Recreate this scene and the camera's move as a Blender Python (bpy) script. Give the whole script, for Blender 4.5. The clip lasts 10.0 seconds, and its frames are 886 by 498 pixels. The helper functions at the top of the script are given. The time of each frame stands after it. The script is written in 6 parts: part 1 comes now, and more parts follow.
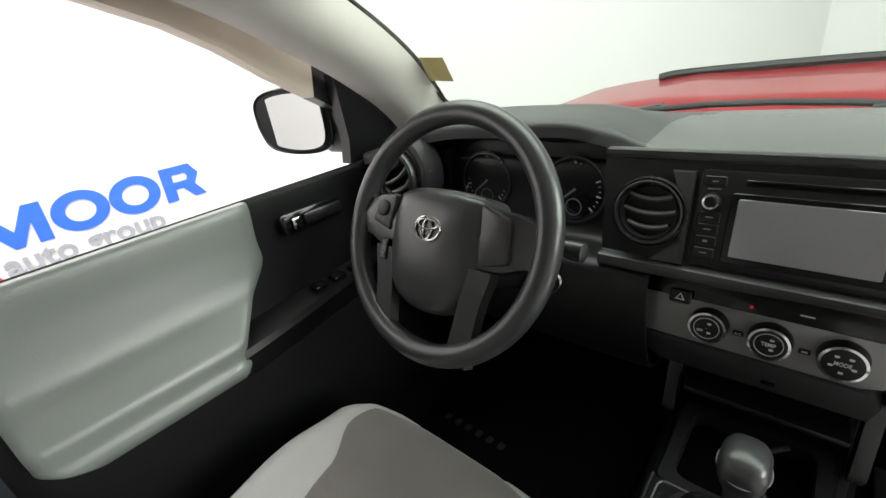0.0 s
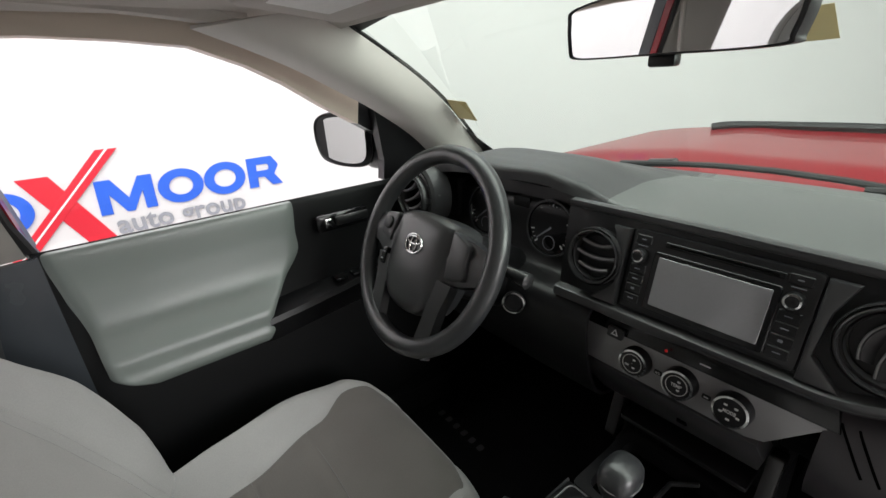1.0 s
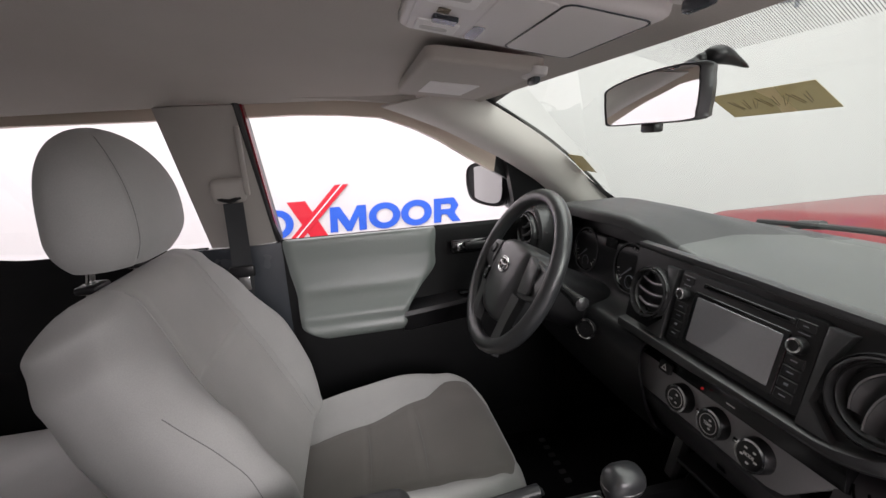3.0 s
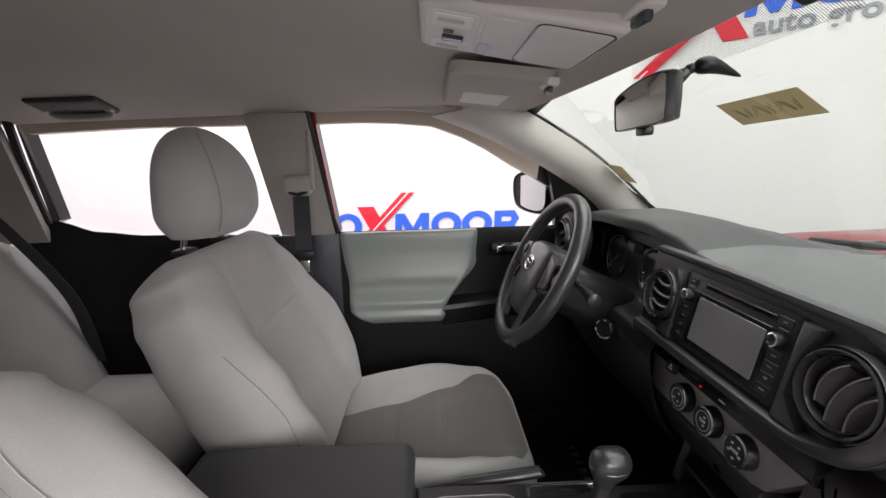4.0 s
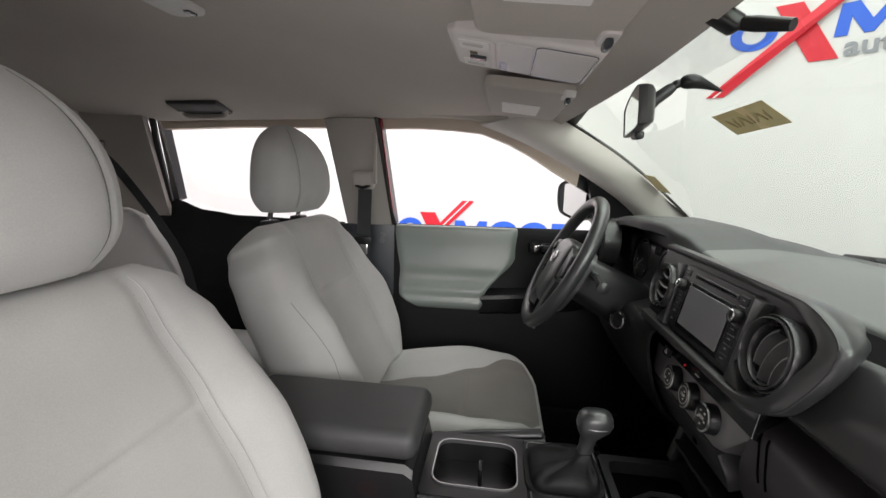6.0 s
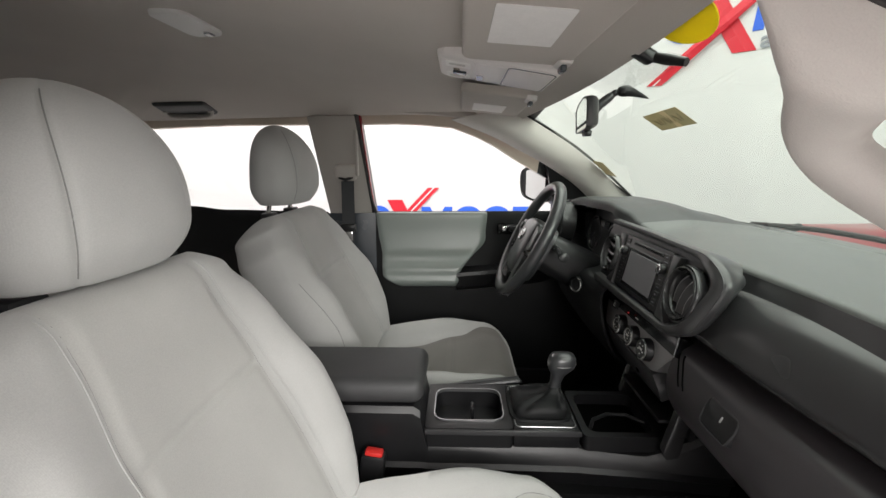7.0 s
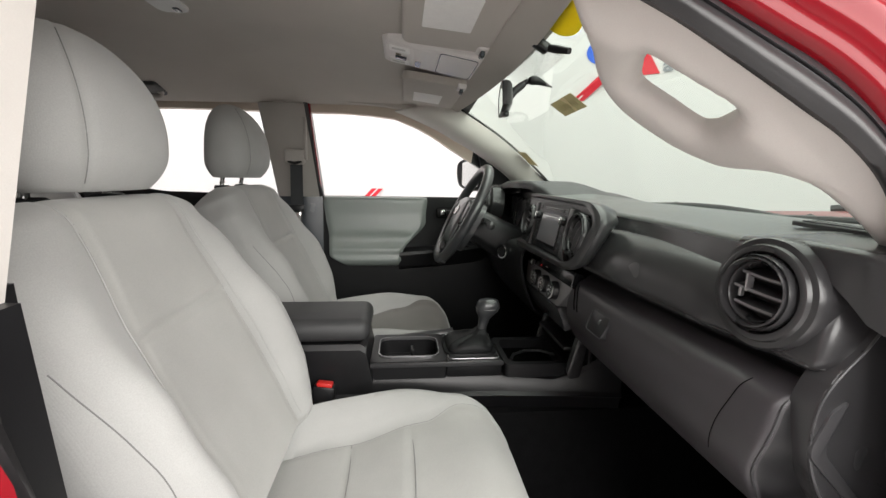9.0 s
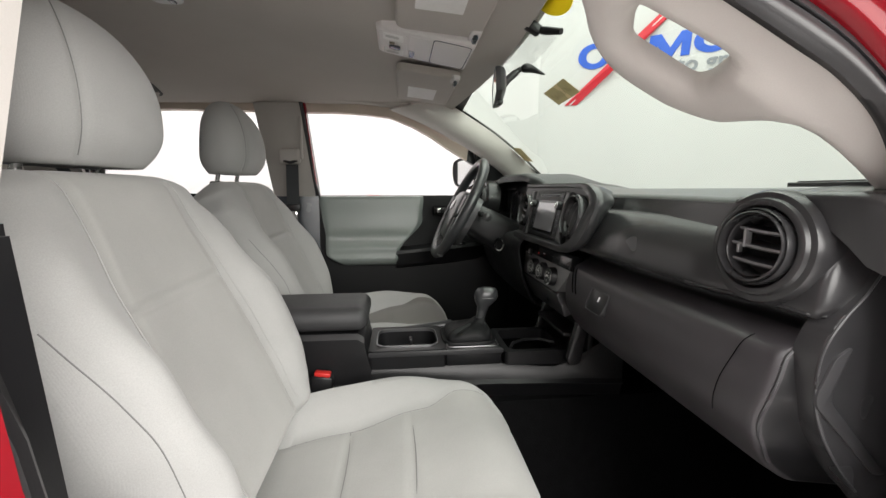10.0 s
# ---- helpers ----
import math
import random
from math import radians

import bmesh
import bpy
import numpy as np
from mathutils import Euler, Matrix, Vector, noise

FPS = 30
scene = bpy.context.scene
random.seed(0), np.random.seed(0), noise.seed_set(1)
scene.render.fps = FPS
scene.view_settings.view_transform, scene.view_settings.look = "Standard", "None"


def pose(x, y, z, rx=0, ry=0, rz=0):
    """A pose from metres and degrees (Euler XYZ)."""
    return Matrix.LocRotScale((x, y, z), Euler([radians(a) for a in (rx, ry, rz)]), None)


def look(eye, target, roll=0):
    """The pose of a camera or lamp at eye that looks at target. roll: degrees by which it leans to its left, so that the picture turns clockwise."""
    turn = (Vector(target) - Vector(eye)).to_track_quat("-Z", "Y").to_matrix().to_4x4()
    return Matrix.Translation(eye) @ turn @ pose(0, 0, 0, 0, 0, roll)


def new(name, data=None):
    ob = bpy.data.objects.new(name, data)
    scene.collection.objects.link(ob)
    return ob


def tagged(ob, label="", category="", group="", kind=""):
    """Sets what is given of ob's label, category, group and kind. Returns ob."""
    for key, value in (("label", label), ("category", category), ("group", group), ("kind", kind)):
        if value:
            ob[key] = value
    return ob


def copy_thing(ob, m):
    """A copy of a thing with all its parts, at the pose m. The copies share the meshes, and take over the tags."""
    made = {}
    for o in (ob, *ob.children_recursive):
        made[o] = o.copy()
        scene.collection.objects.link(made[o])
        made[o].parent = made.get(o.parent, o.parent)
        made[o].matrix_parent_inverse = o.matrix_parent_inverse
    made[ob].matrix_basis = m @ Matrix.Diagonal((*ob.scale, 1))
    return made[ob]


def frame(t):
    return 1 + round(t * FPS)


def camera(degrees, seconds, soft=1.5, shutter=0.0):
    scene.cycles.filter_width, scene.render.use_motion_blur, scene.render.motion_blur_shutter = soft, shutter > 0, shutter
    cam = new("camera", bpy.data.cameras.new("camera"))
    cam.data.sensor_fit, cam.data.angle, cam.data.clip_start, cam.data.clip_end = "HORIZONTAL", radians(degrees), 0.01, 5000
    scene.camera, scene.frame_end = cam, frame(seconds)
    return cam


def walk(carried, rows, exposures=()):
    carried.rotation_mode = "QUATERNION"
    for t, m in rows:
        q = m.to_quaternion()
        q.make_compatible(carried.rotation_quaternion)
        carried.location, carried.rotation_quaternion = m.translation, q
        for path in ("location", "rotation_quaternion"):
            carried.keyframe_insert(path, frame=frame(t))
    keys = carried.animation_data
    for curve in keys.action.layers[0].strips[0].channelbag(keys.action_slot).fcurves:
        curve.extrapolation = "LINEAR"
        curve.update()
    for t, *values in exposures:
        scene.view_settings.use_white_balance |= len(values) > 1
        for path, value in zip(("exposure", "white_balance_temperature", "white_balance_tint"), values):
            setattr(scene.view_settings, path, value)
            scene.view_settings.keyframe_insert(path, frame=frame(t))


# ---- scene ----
cam = camera(93.0, 10.0)
PATH = [
    (0, (0.002, -0.555, 1.38), (-1.272, 0.738, 0.541), -8.3),
    (0.5, (0.102, -0.535, 1.421), (-1.269, 0.671, 0.604), -5.9),
    (1, (0.181, -0.543, 1.43), (-1.306, 0.554, 0.665), -3.4),
    (1.5, (0.256, -0.53, 1.438), (-1.368, 0.424, 0.766), -2.5),
    (2, (0.316, -0.522, 1.437), (-1.429, 0.248, 0.834), -2.7),
    (2.5, (0.386, -0.502, 1.45), (-1.456, 0.05, 0.9), -4.0),
    (3, (0.44, -0.477, 1.43), (-1.462, -0.11, 0.932), -3.3),
    (3.2, (0.466, -0.461, 1.417), (-1.457, -0.175, 0.948), -3.0),
    (4.3, (0.566, -0.395, 1.398), (-1.394, -0.414, 0.999), -1.2),
    (4.5, (0.579, -0.39, 1.395), (-1.382, -0.449, 1.008), -1.0),
    (5, (0.616, -0.363, 1.382), (-1.344, -0.54, 1.025), 0.0),
    (5.2, (0.627, -0.35, 1.372), (-1.33, -0.578, 1.028), 1.0),
    (6.3, (0.738, -0.329, 1.357), (-1.215, -0.593, 1.013), 1.2),
    (6.5, (0.771, -0.342, 1.353), (-1.185, -0.555, 0.998), 0.7),
    (7, (0.858, -0.376, 1.376), (-1.1, -0.451, 0.972), -0.4),
    (7.5, (0.914, -0.367, 1.357), (-1.053, -0.34, 0.997), -0.0),
    (8, (0.97, -0.334, 1.333), (-1.002, -0.235, 1.016), 0.7),
    (8.5, (1.012, -0.348, 1.308), (-0.953, -0.189, 0.974), 1.1),
    (9, (1.03, -0.37, 1.276), (-0.932, -0.179, 0.938), 1.0),
    (9.5, (1.038, -0.371, 1.249), (-0.927, -0.161, 0.939), 0.5),
    (10, (1.036, -0.37, 1.217), (-0.933, -0.165, 0.936), 0.0),
]
walk(cam, [(t, look(eye, target, roll)) for t, eye, target, roll in PATH], [(0.0, 0.98, 6450, 8), (0.8, 0.66, 6350, 10), (2.0, 0.44, 6400, 20), (4.5, 0.54, 6450, 20), (6.5, 0.55, 6500, 12), (8.0, 0.55, 6550, 11), (10.0, 0.50, 6550, 11)])

# ---- world, lamps, exposure ----
world = bpy.data.worlds.new("studio_air")
scene.world = world
world.use_nodes = True
world.node_tree.nodes["Background"].inputs[0].default_value = (1.0, 0.985, 0.97, 1)
world.node_tree.nodes["Background"].inputs[1].default_value = 0.28


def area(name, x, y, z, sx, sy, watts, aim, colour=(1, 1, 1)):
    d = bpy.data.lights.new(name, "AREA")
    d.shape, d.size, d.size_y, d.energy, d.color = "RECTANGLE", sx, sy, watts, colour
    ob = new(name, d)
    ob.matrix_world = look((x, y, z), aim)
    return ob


area("ceiling_softbox", 0.2, -0.6, 3.6, 5.2, 5.0, 235, (0.2, -0.6001, 0.0), (1.0, 0.985, 0.965))
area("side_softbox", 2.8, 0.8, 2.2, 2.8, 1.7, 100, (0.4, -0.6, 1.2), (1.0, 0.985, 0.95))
# unseen fill lamp behind the truck, added to brighten the front walls
area("rear_softbox", 0.0, -4.6, 3.2, 3.0, 1.4, 60, (-0.3, 0.0, 1.9), (1.0, 0.985, 0.965))


# ---- materials ----
def mat(name, colour, rough=0.5, metal=0.0, grain=0.0, grain_scale=300.0, vary=0.08, vary_scale=9.0, coat=0.0, sheen=0.0, spec=0.5, patch=0.02):
    """A procedural surface: base colour with a large stain and a fine grain, and a bump of the grain."""
    m = bpy.data.materials.new(name)
    m.use_nodes = True
    nt = m.node_tree
    b = nt.nodes["Principled BSDF"]
    b.inputs["Roughness"].default_value = rough
    b.inputs["Metallic"].default_value = metal
    b.inputs["Coat Weight"].default_value = coat
    b.inputs["Coat Roughness"].default_value = 0.03
    b.inputs["Sheen Weight"].default_value = sheen
    b.inputs["Specular IOR Level"].default_value = spec
    tc = nt.nodes.new("ShaderNodeTexCoord")
    n1 = nt.nodes.new("ShaderNodeTexNoise")
    n1.inputs["Scale"].default_value, n1.inputs["Detail"].default_value = vary_scale, 3
    nt.links.new(tc.outputs["Object"], n1.inputs["Vector"])
    n2 = nt.nodes.new("ShaderNodeTexNoise")
    n2.inputs["Scale"].default_value, n2.inputs["Detail"].default_value = grain_scale, 2
    nt.links.new(tc.outputs["Object"], n2.inputs["Vector"])
    add = nt.nodes.new("ShaderNodeMath")
    add.operation = "ADD"
    nt.links.new(n1.outputs["Fac"], add.inputs[0])
    nt.links.new(n2.outputs["Fac"], add.inputs[1])
    ramp = nt.nodes.new("ShaderNodeMapRange")
    ramp.inputs["From Min"].default_value, ramp.inputs["From Max"].default_value = 0.5, 1.5
    ramp.inputs["To Min"].default_value, ramp.inputs["To Max"].default_value = 1 - vary, 1 + vary
    nt.links.new(add.outputs[0], ramp.inputs["Value"])
    mul = nt.nodes.new("ShaderNodeVectorMath")
    mul.operation = "SCALE"
    mul.inputs[0].default_value = colour
    nt.links.new(ramp.outputs[0], mul.inputs["Scale"])
    nt.links.new(mul.outputs[0], b.inputs["Base Color"])
    rr = nt.nodes.new("ShaderNodeMapRange")
    rr.inputs["From Min"].default_value, rr.inputs["From Max"].default_value = 0.3, 0.7
    rr.inputs["To Min"].default_value, rr.inputs["To Max"].default_value = max(rough - patch, 0.0), min(rough + patch, 1.0)
    nt.links.new(n1.outputs["Fac"], rr.inputs["Value"])
    nt.links.new(rr.outputs[0], b.inputs["Roughness"])
    if grain:
        bump = nt.nodes.new("ShaderNodeBump")
        bump.inputs["Strength"].default_value, bump.inputs["Distance"].default_value = grain, 0.001
        nt.links.new(n2.outputs["Fac"], bump.inputs["Height"])
        nt.links.new(bump.outputs[0], b.inputs["Normal"])
    return m


def glass(name, tint, gloss=1.0):
    """A thin pane: tinted clear, with the mirror image that Fresnel gives."""
    m = bpy.data.materials.new(name)
    m.use_nodes = True
    nt = m.node_tree
    nt.nodes.clear()
    out = nt.nodes.new("ShaderNodeOutputMaterial")
    mix = nt.nodes.new("ShaderNodeMixShader")
    tr = nt.nodes.new("ShaderNodeBsdfTransparent")
    tr.inputs[0].default_value = (*tint, 1)
    gl = nt.nodes.new("ShaderNodeBsdfGlossy")
    gl.inputs["Roughness"].default_value = 0.02
    gl.inputs["Color"].default_value = (gloss, gloss, gloss, 1)
    fr = nt.nodes.new("ShaderNodeLayerWeight")
    fr.inputs["Blend"].default_value = 0.5
    pw = nt.nodes.new("ShaderNodeMath")
    pw.operation, pw.inputs[1].default_value = "POWER", 5.0
    ma = nt.nodes.new("ShaderNodeMath")
    ma.operation, ma.inputs[1].default_value, ma.inputs[2].default_value = "MULTIPLY_ADD", 0.8, 0.05
    nt.links.new(fr.outputs["Facing"], pw.inputs[0])
    nt.links.new(pw.outputs[0], ma.inputs[0])
    nt.links.new(ma.outputs[0], mix.inputs[0])
    nt.links.new(tr.outputs[0], mix.inputs[1])
    nt.links.new(gl.outputs[0], mix.inputs[2])
    nt.links.new(mix.outputs[0], out.inputs[0])
    return m


def woven(name, colour, scale=1500.0, strength=0.12):
    """Knit cloth: two crossing waves under a soft mottle."""
    m = mat(name, colour, 0.88, 0, 0.0, 700, 0.13, 9, sheen=0.25, spec=0.25)
    nt = m.node_tree
    b = nt.nodes["Principled BSDF"]
    tc = nt.nodes.new("ShaderNodeTexCoord")
    waves = []
    for axis in ("X", "Z"):
        w = nt.nodes.new("ShaderNodeTexWave")
        w.bands_direction = axis
        w.inputs["Scale"].default_value = scale / 6.28
        w.inputs["Distortion"].default_value = 1.2
        nt.links.new(tc.outputs["Object"], w.inputs["Vector"])
        waves.append(w)
    add = nt.nodes.new("ShaderNodeMath")
    add.operation = "MULTIPLY"
    nt.links.new(waves[0].outputs["Fac"], add.inputs[0])
    nt.links.new(waves[1].outputs["Fac"], add.inputs[1])
    bump = nt.nodes.new("ShaderNodeBump")
    bump.inputs["Strength"].default_value, bump.inputs["Distance"].default_value = strength, 0.0006
    nt.links.new(add.outputs[0], bump.inputs["Height"])
    nt.links.new(bump.outputs[0], b.inputs["Normal"])
    return m


M_WALL = mat("white_wall_paint", (0.65, 0.64, 0.64), 0.6, vary=0.02, vary_scale=1.5, grain_scale=5)
M_SHADE = mat("bounce_cut_grey", (0.46, 0.455, 0.45), 0.8, vary=0.05, vary_scale=2, grain_scale=6)
M_FLOOR = mat("studio_floor", (0.62, 0.61, 0.60), 0.45, vary=0.05, vary_scale=3, grain_scale=20)
M_SEAT = woven("grey_seat_cloth", (0.425, 0.425, 0.415))
M_INSERT = woven("grey_insert_cloth", (0.405, 0.403, 0.388))
M_INSERT_DARK = woven("darker_insert_cloth", (0.165, 0.156, 0.142))
M_SEAM = mat("grey_stitch", (0.20, 0.20, 0.195), 0.85)
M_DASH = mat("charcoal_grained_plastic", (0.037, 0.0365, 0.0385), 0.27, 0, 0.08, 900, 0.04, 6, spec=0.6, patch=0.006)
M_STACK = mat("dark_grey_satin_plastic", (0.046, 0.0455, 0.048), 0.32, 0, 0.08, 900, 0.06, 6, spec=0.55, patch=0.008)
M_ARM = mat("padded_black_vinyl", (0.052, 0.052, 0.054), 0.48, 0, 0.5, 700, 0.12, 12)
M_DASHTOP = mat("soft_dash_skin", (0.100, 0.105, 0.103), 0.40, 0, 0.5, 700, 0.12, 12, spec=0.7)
M_BLACK = mat("black_plastic", (0.012, 0.0118, 0.013), 0.36, 0, 0.08, 800, 0.2, 15, spec=0.45)
M_DOORB = mat("matte_black_door_plastic", (0.009, 0.0093, 0.010), 0.48, 0, 0.3, 800, 0.2, 15, spec=0.25)
M_GLOSS = mat("gloss_black_panel", (0.008, 0.008, 0.009), 0.16, vary=0.1)
M_FRAMEGREY = mat("satin_charcoal_plastic", (0.048, 0.048, 0.050), 0.30, 0, 0.08, 900, 0.04, 6, spec=0.6, patch=0.006)
M_VOID = mat("dark_gap", (0.003, 0.003, 0.003), 0.9, spec=0.0)
M_GLOVE = mat("plum_grey_plastic", (0.048, 0.044, 0.048), 0.40, 0, 0.08, 900, 0.12, 14, spec=0.5)
M_MAT = mat("dark_grey_lit_mat", (0.09, 0.092, 0.09), 0.9, 0, 0.8, 300, 0.2, 20, spec=0.1)
M_PANEL = mat("graphite_satin_panel", (0.29, 0.285, 0.29), 0.30, 0.3, 0.1, 900, 0.08, 20)
M_RUBBER = mat("black_rubber", (0.009, 0.009, 0.0095), 0.55, 0, 0.3, 500, 0.2, 20)
M_STRIP = mat("grey_weatherstrip", (0.018, 0.017, 0.018), 0.38, 0, 0.08, 500, 0.15, 20)
M_LIP = mat("grey_rubber_lip", (0.030, 0.030, 0.032), 0.34, 0, 0.08, 500, 0.1, 20)
M_LEATHER = mat("wheel_urethane", (0.040, 0.041, 0.044), 0.30, 0, 0.08, 1100, 0.06, 20, spec=0.8)
M_VINYL = mat("grey_door_vinyl", (0.27, 0.30, 0.285), 0.24, 0, 0.3, 900, 0.03, 5, patch=0.02, spec=0.9)
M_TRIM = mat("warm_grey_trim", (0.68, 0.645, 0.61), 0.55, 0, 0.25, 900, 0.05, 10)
# darker than M_TRIM, for the far middle and rear pillars and fittings
M_PILLAR = mat("darker_trim_plastic", (0.40, 0.372, 0.345), 0.55, 0, 0.25, 900, 0.05, 10)
M_FRAME = mat("beige_window_frame", (0.68, 0.58, 0.49), 0.55, 0, 0.15, 900, 0.05, 10)
M_DARKTRIM = mat("slate_grey_trim", (0.045, 0.052, 0.062), 0.26, 0, 0.08, 900, 0.1, 10)
M_HEAD = mat("headliner_felt", (0.50, 0.462, 0.425), 0.95, 0, 0.5, 600, 0.08, 6, sheen=0.2, spec=0.1)
M_RED = mat("red_car_paint", (0.21, 0.002, 0.008), 0.35, 0.0, 0.0, 900, 0.0, 10, coat=0.45, spec=0.1, patch=0.0)
M_SATIN = mat("satin_metal", (0.42, 0.42, 0.43), 0.3, 0.9, vary=0.03)
M_CHROME = mat("chrome", (0.78, 0.78, 0.78), 0.12, 1.0, vary=0.03)
M_MIRROR = mat("mirror_silver", (0.86, 0.87, 0.87), 0.015, 1.0, vary=0.0)
M_GLASS = glass("clear_side_glass", (0.97, 0.975, 0.97))
M_DARKGLASS = glass("light_cut_glass", (0.22, 0.23, 0.22))
M_WS = glass("green_tint_windshield", (0.615, 0.695, 0.635))
M_CARPET = mat("black_carpet", (0.008, 0.008, 0.0085), 0.98, 0, 0.9, 400, 0.35, 40, spec=0.05)
M_WHITE = mat("white_print", (0.75, 0.75, 0.74), 0.6, vary=0.03)
M_GREY = mat("grey_print", (0.26, 0.27, 0.30), 0.6, vary=0.03)
M_BLUE = mat("blue_letter_vinyl", (0.02, 0.11, 0.62), 0.5, vary=0.08, vary_scale=4)
M_REDV = mat("red_letter_vinyl", (0.62, 0.012, 0.03), 0.5, vary=0.08, vary_scale=4)
M_SCREEN = mat("lcd_glass", (0.27, 0.262, 0.28), 0.12, vary=0.05, coat=1.0, spec=1.0)
M_LABEL = mat("label_paper", (0.88, 0.865, 0.85), 0.7, vary=0.05, vary_scale=60)
M_TAPE = mat("tan_paper_tag", (0.62, 0.55, 0.40), 0.8, vary=0.1, vary_scale=40)
M_YELLOW = mat("yellow_tag", (0.80, 0.66, 0.02), 0.5, vary=0.06)
for m, tint in ((M_TAPE, (0.62, 0.54, 0.38, 1)), (M_YELLOW, (0.85, 0.70, 0.02, 1))):
    # thin sheets let light through
    tn = m.node_tree
    thin = tn.nodes.new("ShaderNodeBsdfTranslucent")
    thin.inputs[0].default_value = tint
    share = tn.nodes.new("ShaderNodeMixShader")
    share.inputs[0].default_value = 0.45
    tn.links.new(tn.nodes["Principled BSDF"].outputs[0], share.inputs[1])
    tn.links.new(thin.outputs[0], share.inputs[2])
    tn.links.new(share.outputs[0], tn.nodes["Material Output"].inputs[0])
M_INK = mat("pen_ink", (0.16, 0.14, 0.10), 0.7)
M_PALE = mat("faint_print", (0.60, 0.59, 0.57), 0.7)
M_LEDRED = mat("red_warning_light", (0.6, 0.02, 0.02), 0.3)
M_LEDRED.node_tree.nodes["Principled BSDF"].inputs["Emission Color"].default_value = (1.0, 0.03, 0.03, 1)
M_LEDRED.node_tree.nodes["Principled BSDF"].inputs["Emission Strength"].default_value = 0.1
M_BUCKLE = mat("red_button", (0.65, 0.03, 0.025), 0.4)
M_BELT = mat("dark_webbing", (0.035, 0.037, 0.04), 0.75, 0, 0.6, 900, 0.15, 30)
M_OHC = mat("light_grey_plastic", (0.76, 0.73, 0.715), 0.5, 0, 0.2, 900, 0.04, 12)


# ---- mesh tools ----
def bm_new():
    return bmesh.new()


def finish(bm, smooth=True, angle=35):
    bmesh.ops.recalc_face_normals(bm, faces=bm.faces)
    for f in bm.faces:
        f.smooth = smooth
    if smooth:
        lim = radians(angle)
        for e in bm.edges:
            if len(e.link_faces) == 2 and e.calc_face_angle(0) > lim:
                e.smooth = False
    return bm


def part(name, bm, material, parent=None, label="", smooth=True, angle=35):
    """Links a bmesh as one mesh object, under a thing or a part."""
    finish(bm, smooth, angle)
    me = bpy.data.meshes.new(name)
    bm.to_mesh(me)
    bm.free()
    for m in material if isinstance(material, (list, tuple)) else [material]:
        me.materials.append(m)
    ob = new(name, me)
    if parent is not None:
        ob.parent = parent
        ob.matrix_parent_inverse = parent.matrix_world.inverted()
    if label:
        ob["label"] = label
    return ob


def thing(name, label, category, at=(0, 0, 0), group="", kind=""):
    ob = new(name)
    ob.empty_display_size = 0.05
    ob.location = at
    ob.matrix_world = Matrix.Translation(at)
    return tagged(ob, label, category, group, kind)


def rings(bm, rows, closed=True, caps=True):
    """Skins a list of equal rings of points."""
    vs = [[bm.verts.new(p) for p in row] for row in rows]
    n = len(rows[0])
    for a, b in zip(vs, vs[1:]):
        for i in range(n if closed else n - 1):
            j = (i + 1) % n
            bm.faces.new((a[i], a[j], b[j], b[i]))
    if caps and closed:
        bm.faces.new(vs[0][::-1])
        bm.faces.new(vs[-1])
    return bm


def rbox(bm, c, s, r=0.005, seg=2, m=None):
    """A box with rounded edges, centre c and size s, turned by m about its centre."""
    ret = bmesh.ops.create_cube(bm, size=1.0)
    vs = ret["verts"]
    for v in vs:
        v.co = Vector((v.co.x * s[0], v.co.y * s[1], v.co.z * s[2]))
    if r > 0:
        es = list({e for v in vs for e in v.link_edges})
        out = bmesh.ops.bevel(bm, geom=es, offset=min(r, min(s) * 0.49), segments=seg, profile=0.5, affect="EDGES", clamp_overlap=True)
        vs = list({v for f in out["faces"] for v in f.verts} | {v for v in vs if v.is_valid})
    t = Matrix.Translation(c) @ (m if m is not None else Matrix())
    for v in vs:
        v.co = t @ v.co
    return bm


def tube(bm, pts, r, n=10, closed=False, flat=1.0, up=(0, 0, 1)):
    """A round bar along points; flat squeezes it along its second axis. r: one radius or one for each point."""
    pts = [Vector(p) for p in pts]
    k = len(pts)
    rows = []
    for i, p in enumerate(pts):
        a = pts[(i - 1) % k] if (i or closed) else p
        b = pts[(i + 1) % k] if (i < k - 1 or closed) else p
        d = (b - a).normalized()
        s = d.cross(Vector(up))
        s = s.normalized() if s.length > 1e-4 else d.orthogonal().normalized()
        u = s.cross(d)
        ri = r[i] if isinstance(r, (list, tuple)) else r
        rows.append([p + s * (ri * math.cos(q)) + u * (ri * flat * math.sin(q)) for q in (2 * math.pi * j / n for j in range(n))])
    if closed:
        rows.append(rows[0])
        vs = [[bm.verts.new(p) for p in row] for row in rows[:-1]]
        vs.append(vs[0])
        for a, b in zip(vs, vs[1:]):
            for i in range(n):
                j = (i + 1) % n
                bm.faces.new((a[i], a[j], b[j], b[i]))
        return bm
    return rings(bm, rows)


def lathe(bm, profile, m, n=32, shut=True):
    """Turns a profile of (radius, height) about the local z axis of m."""
    rows = [[m @ Vector((r * math.cos(q), r * math.sin(q), h)) for q in (2 * math.pi * j / n for j in range(n))] for r, h in profile]
    return rings(bm, rows, True, shut)


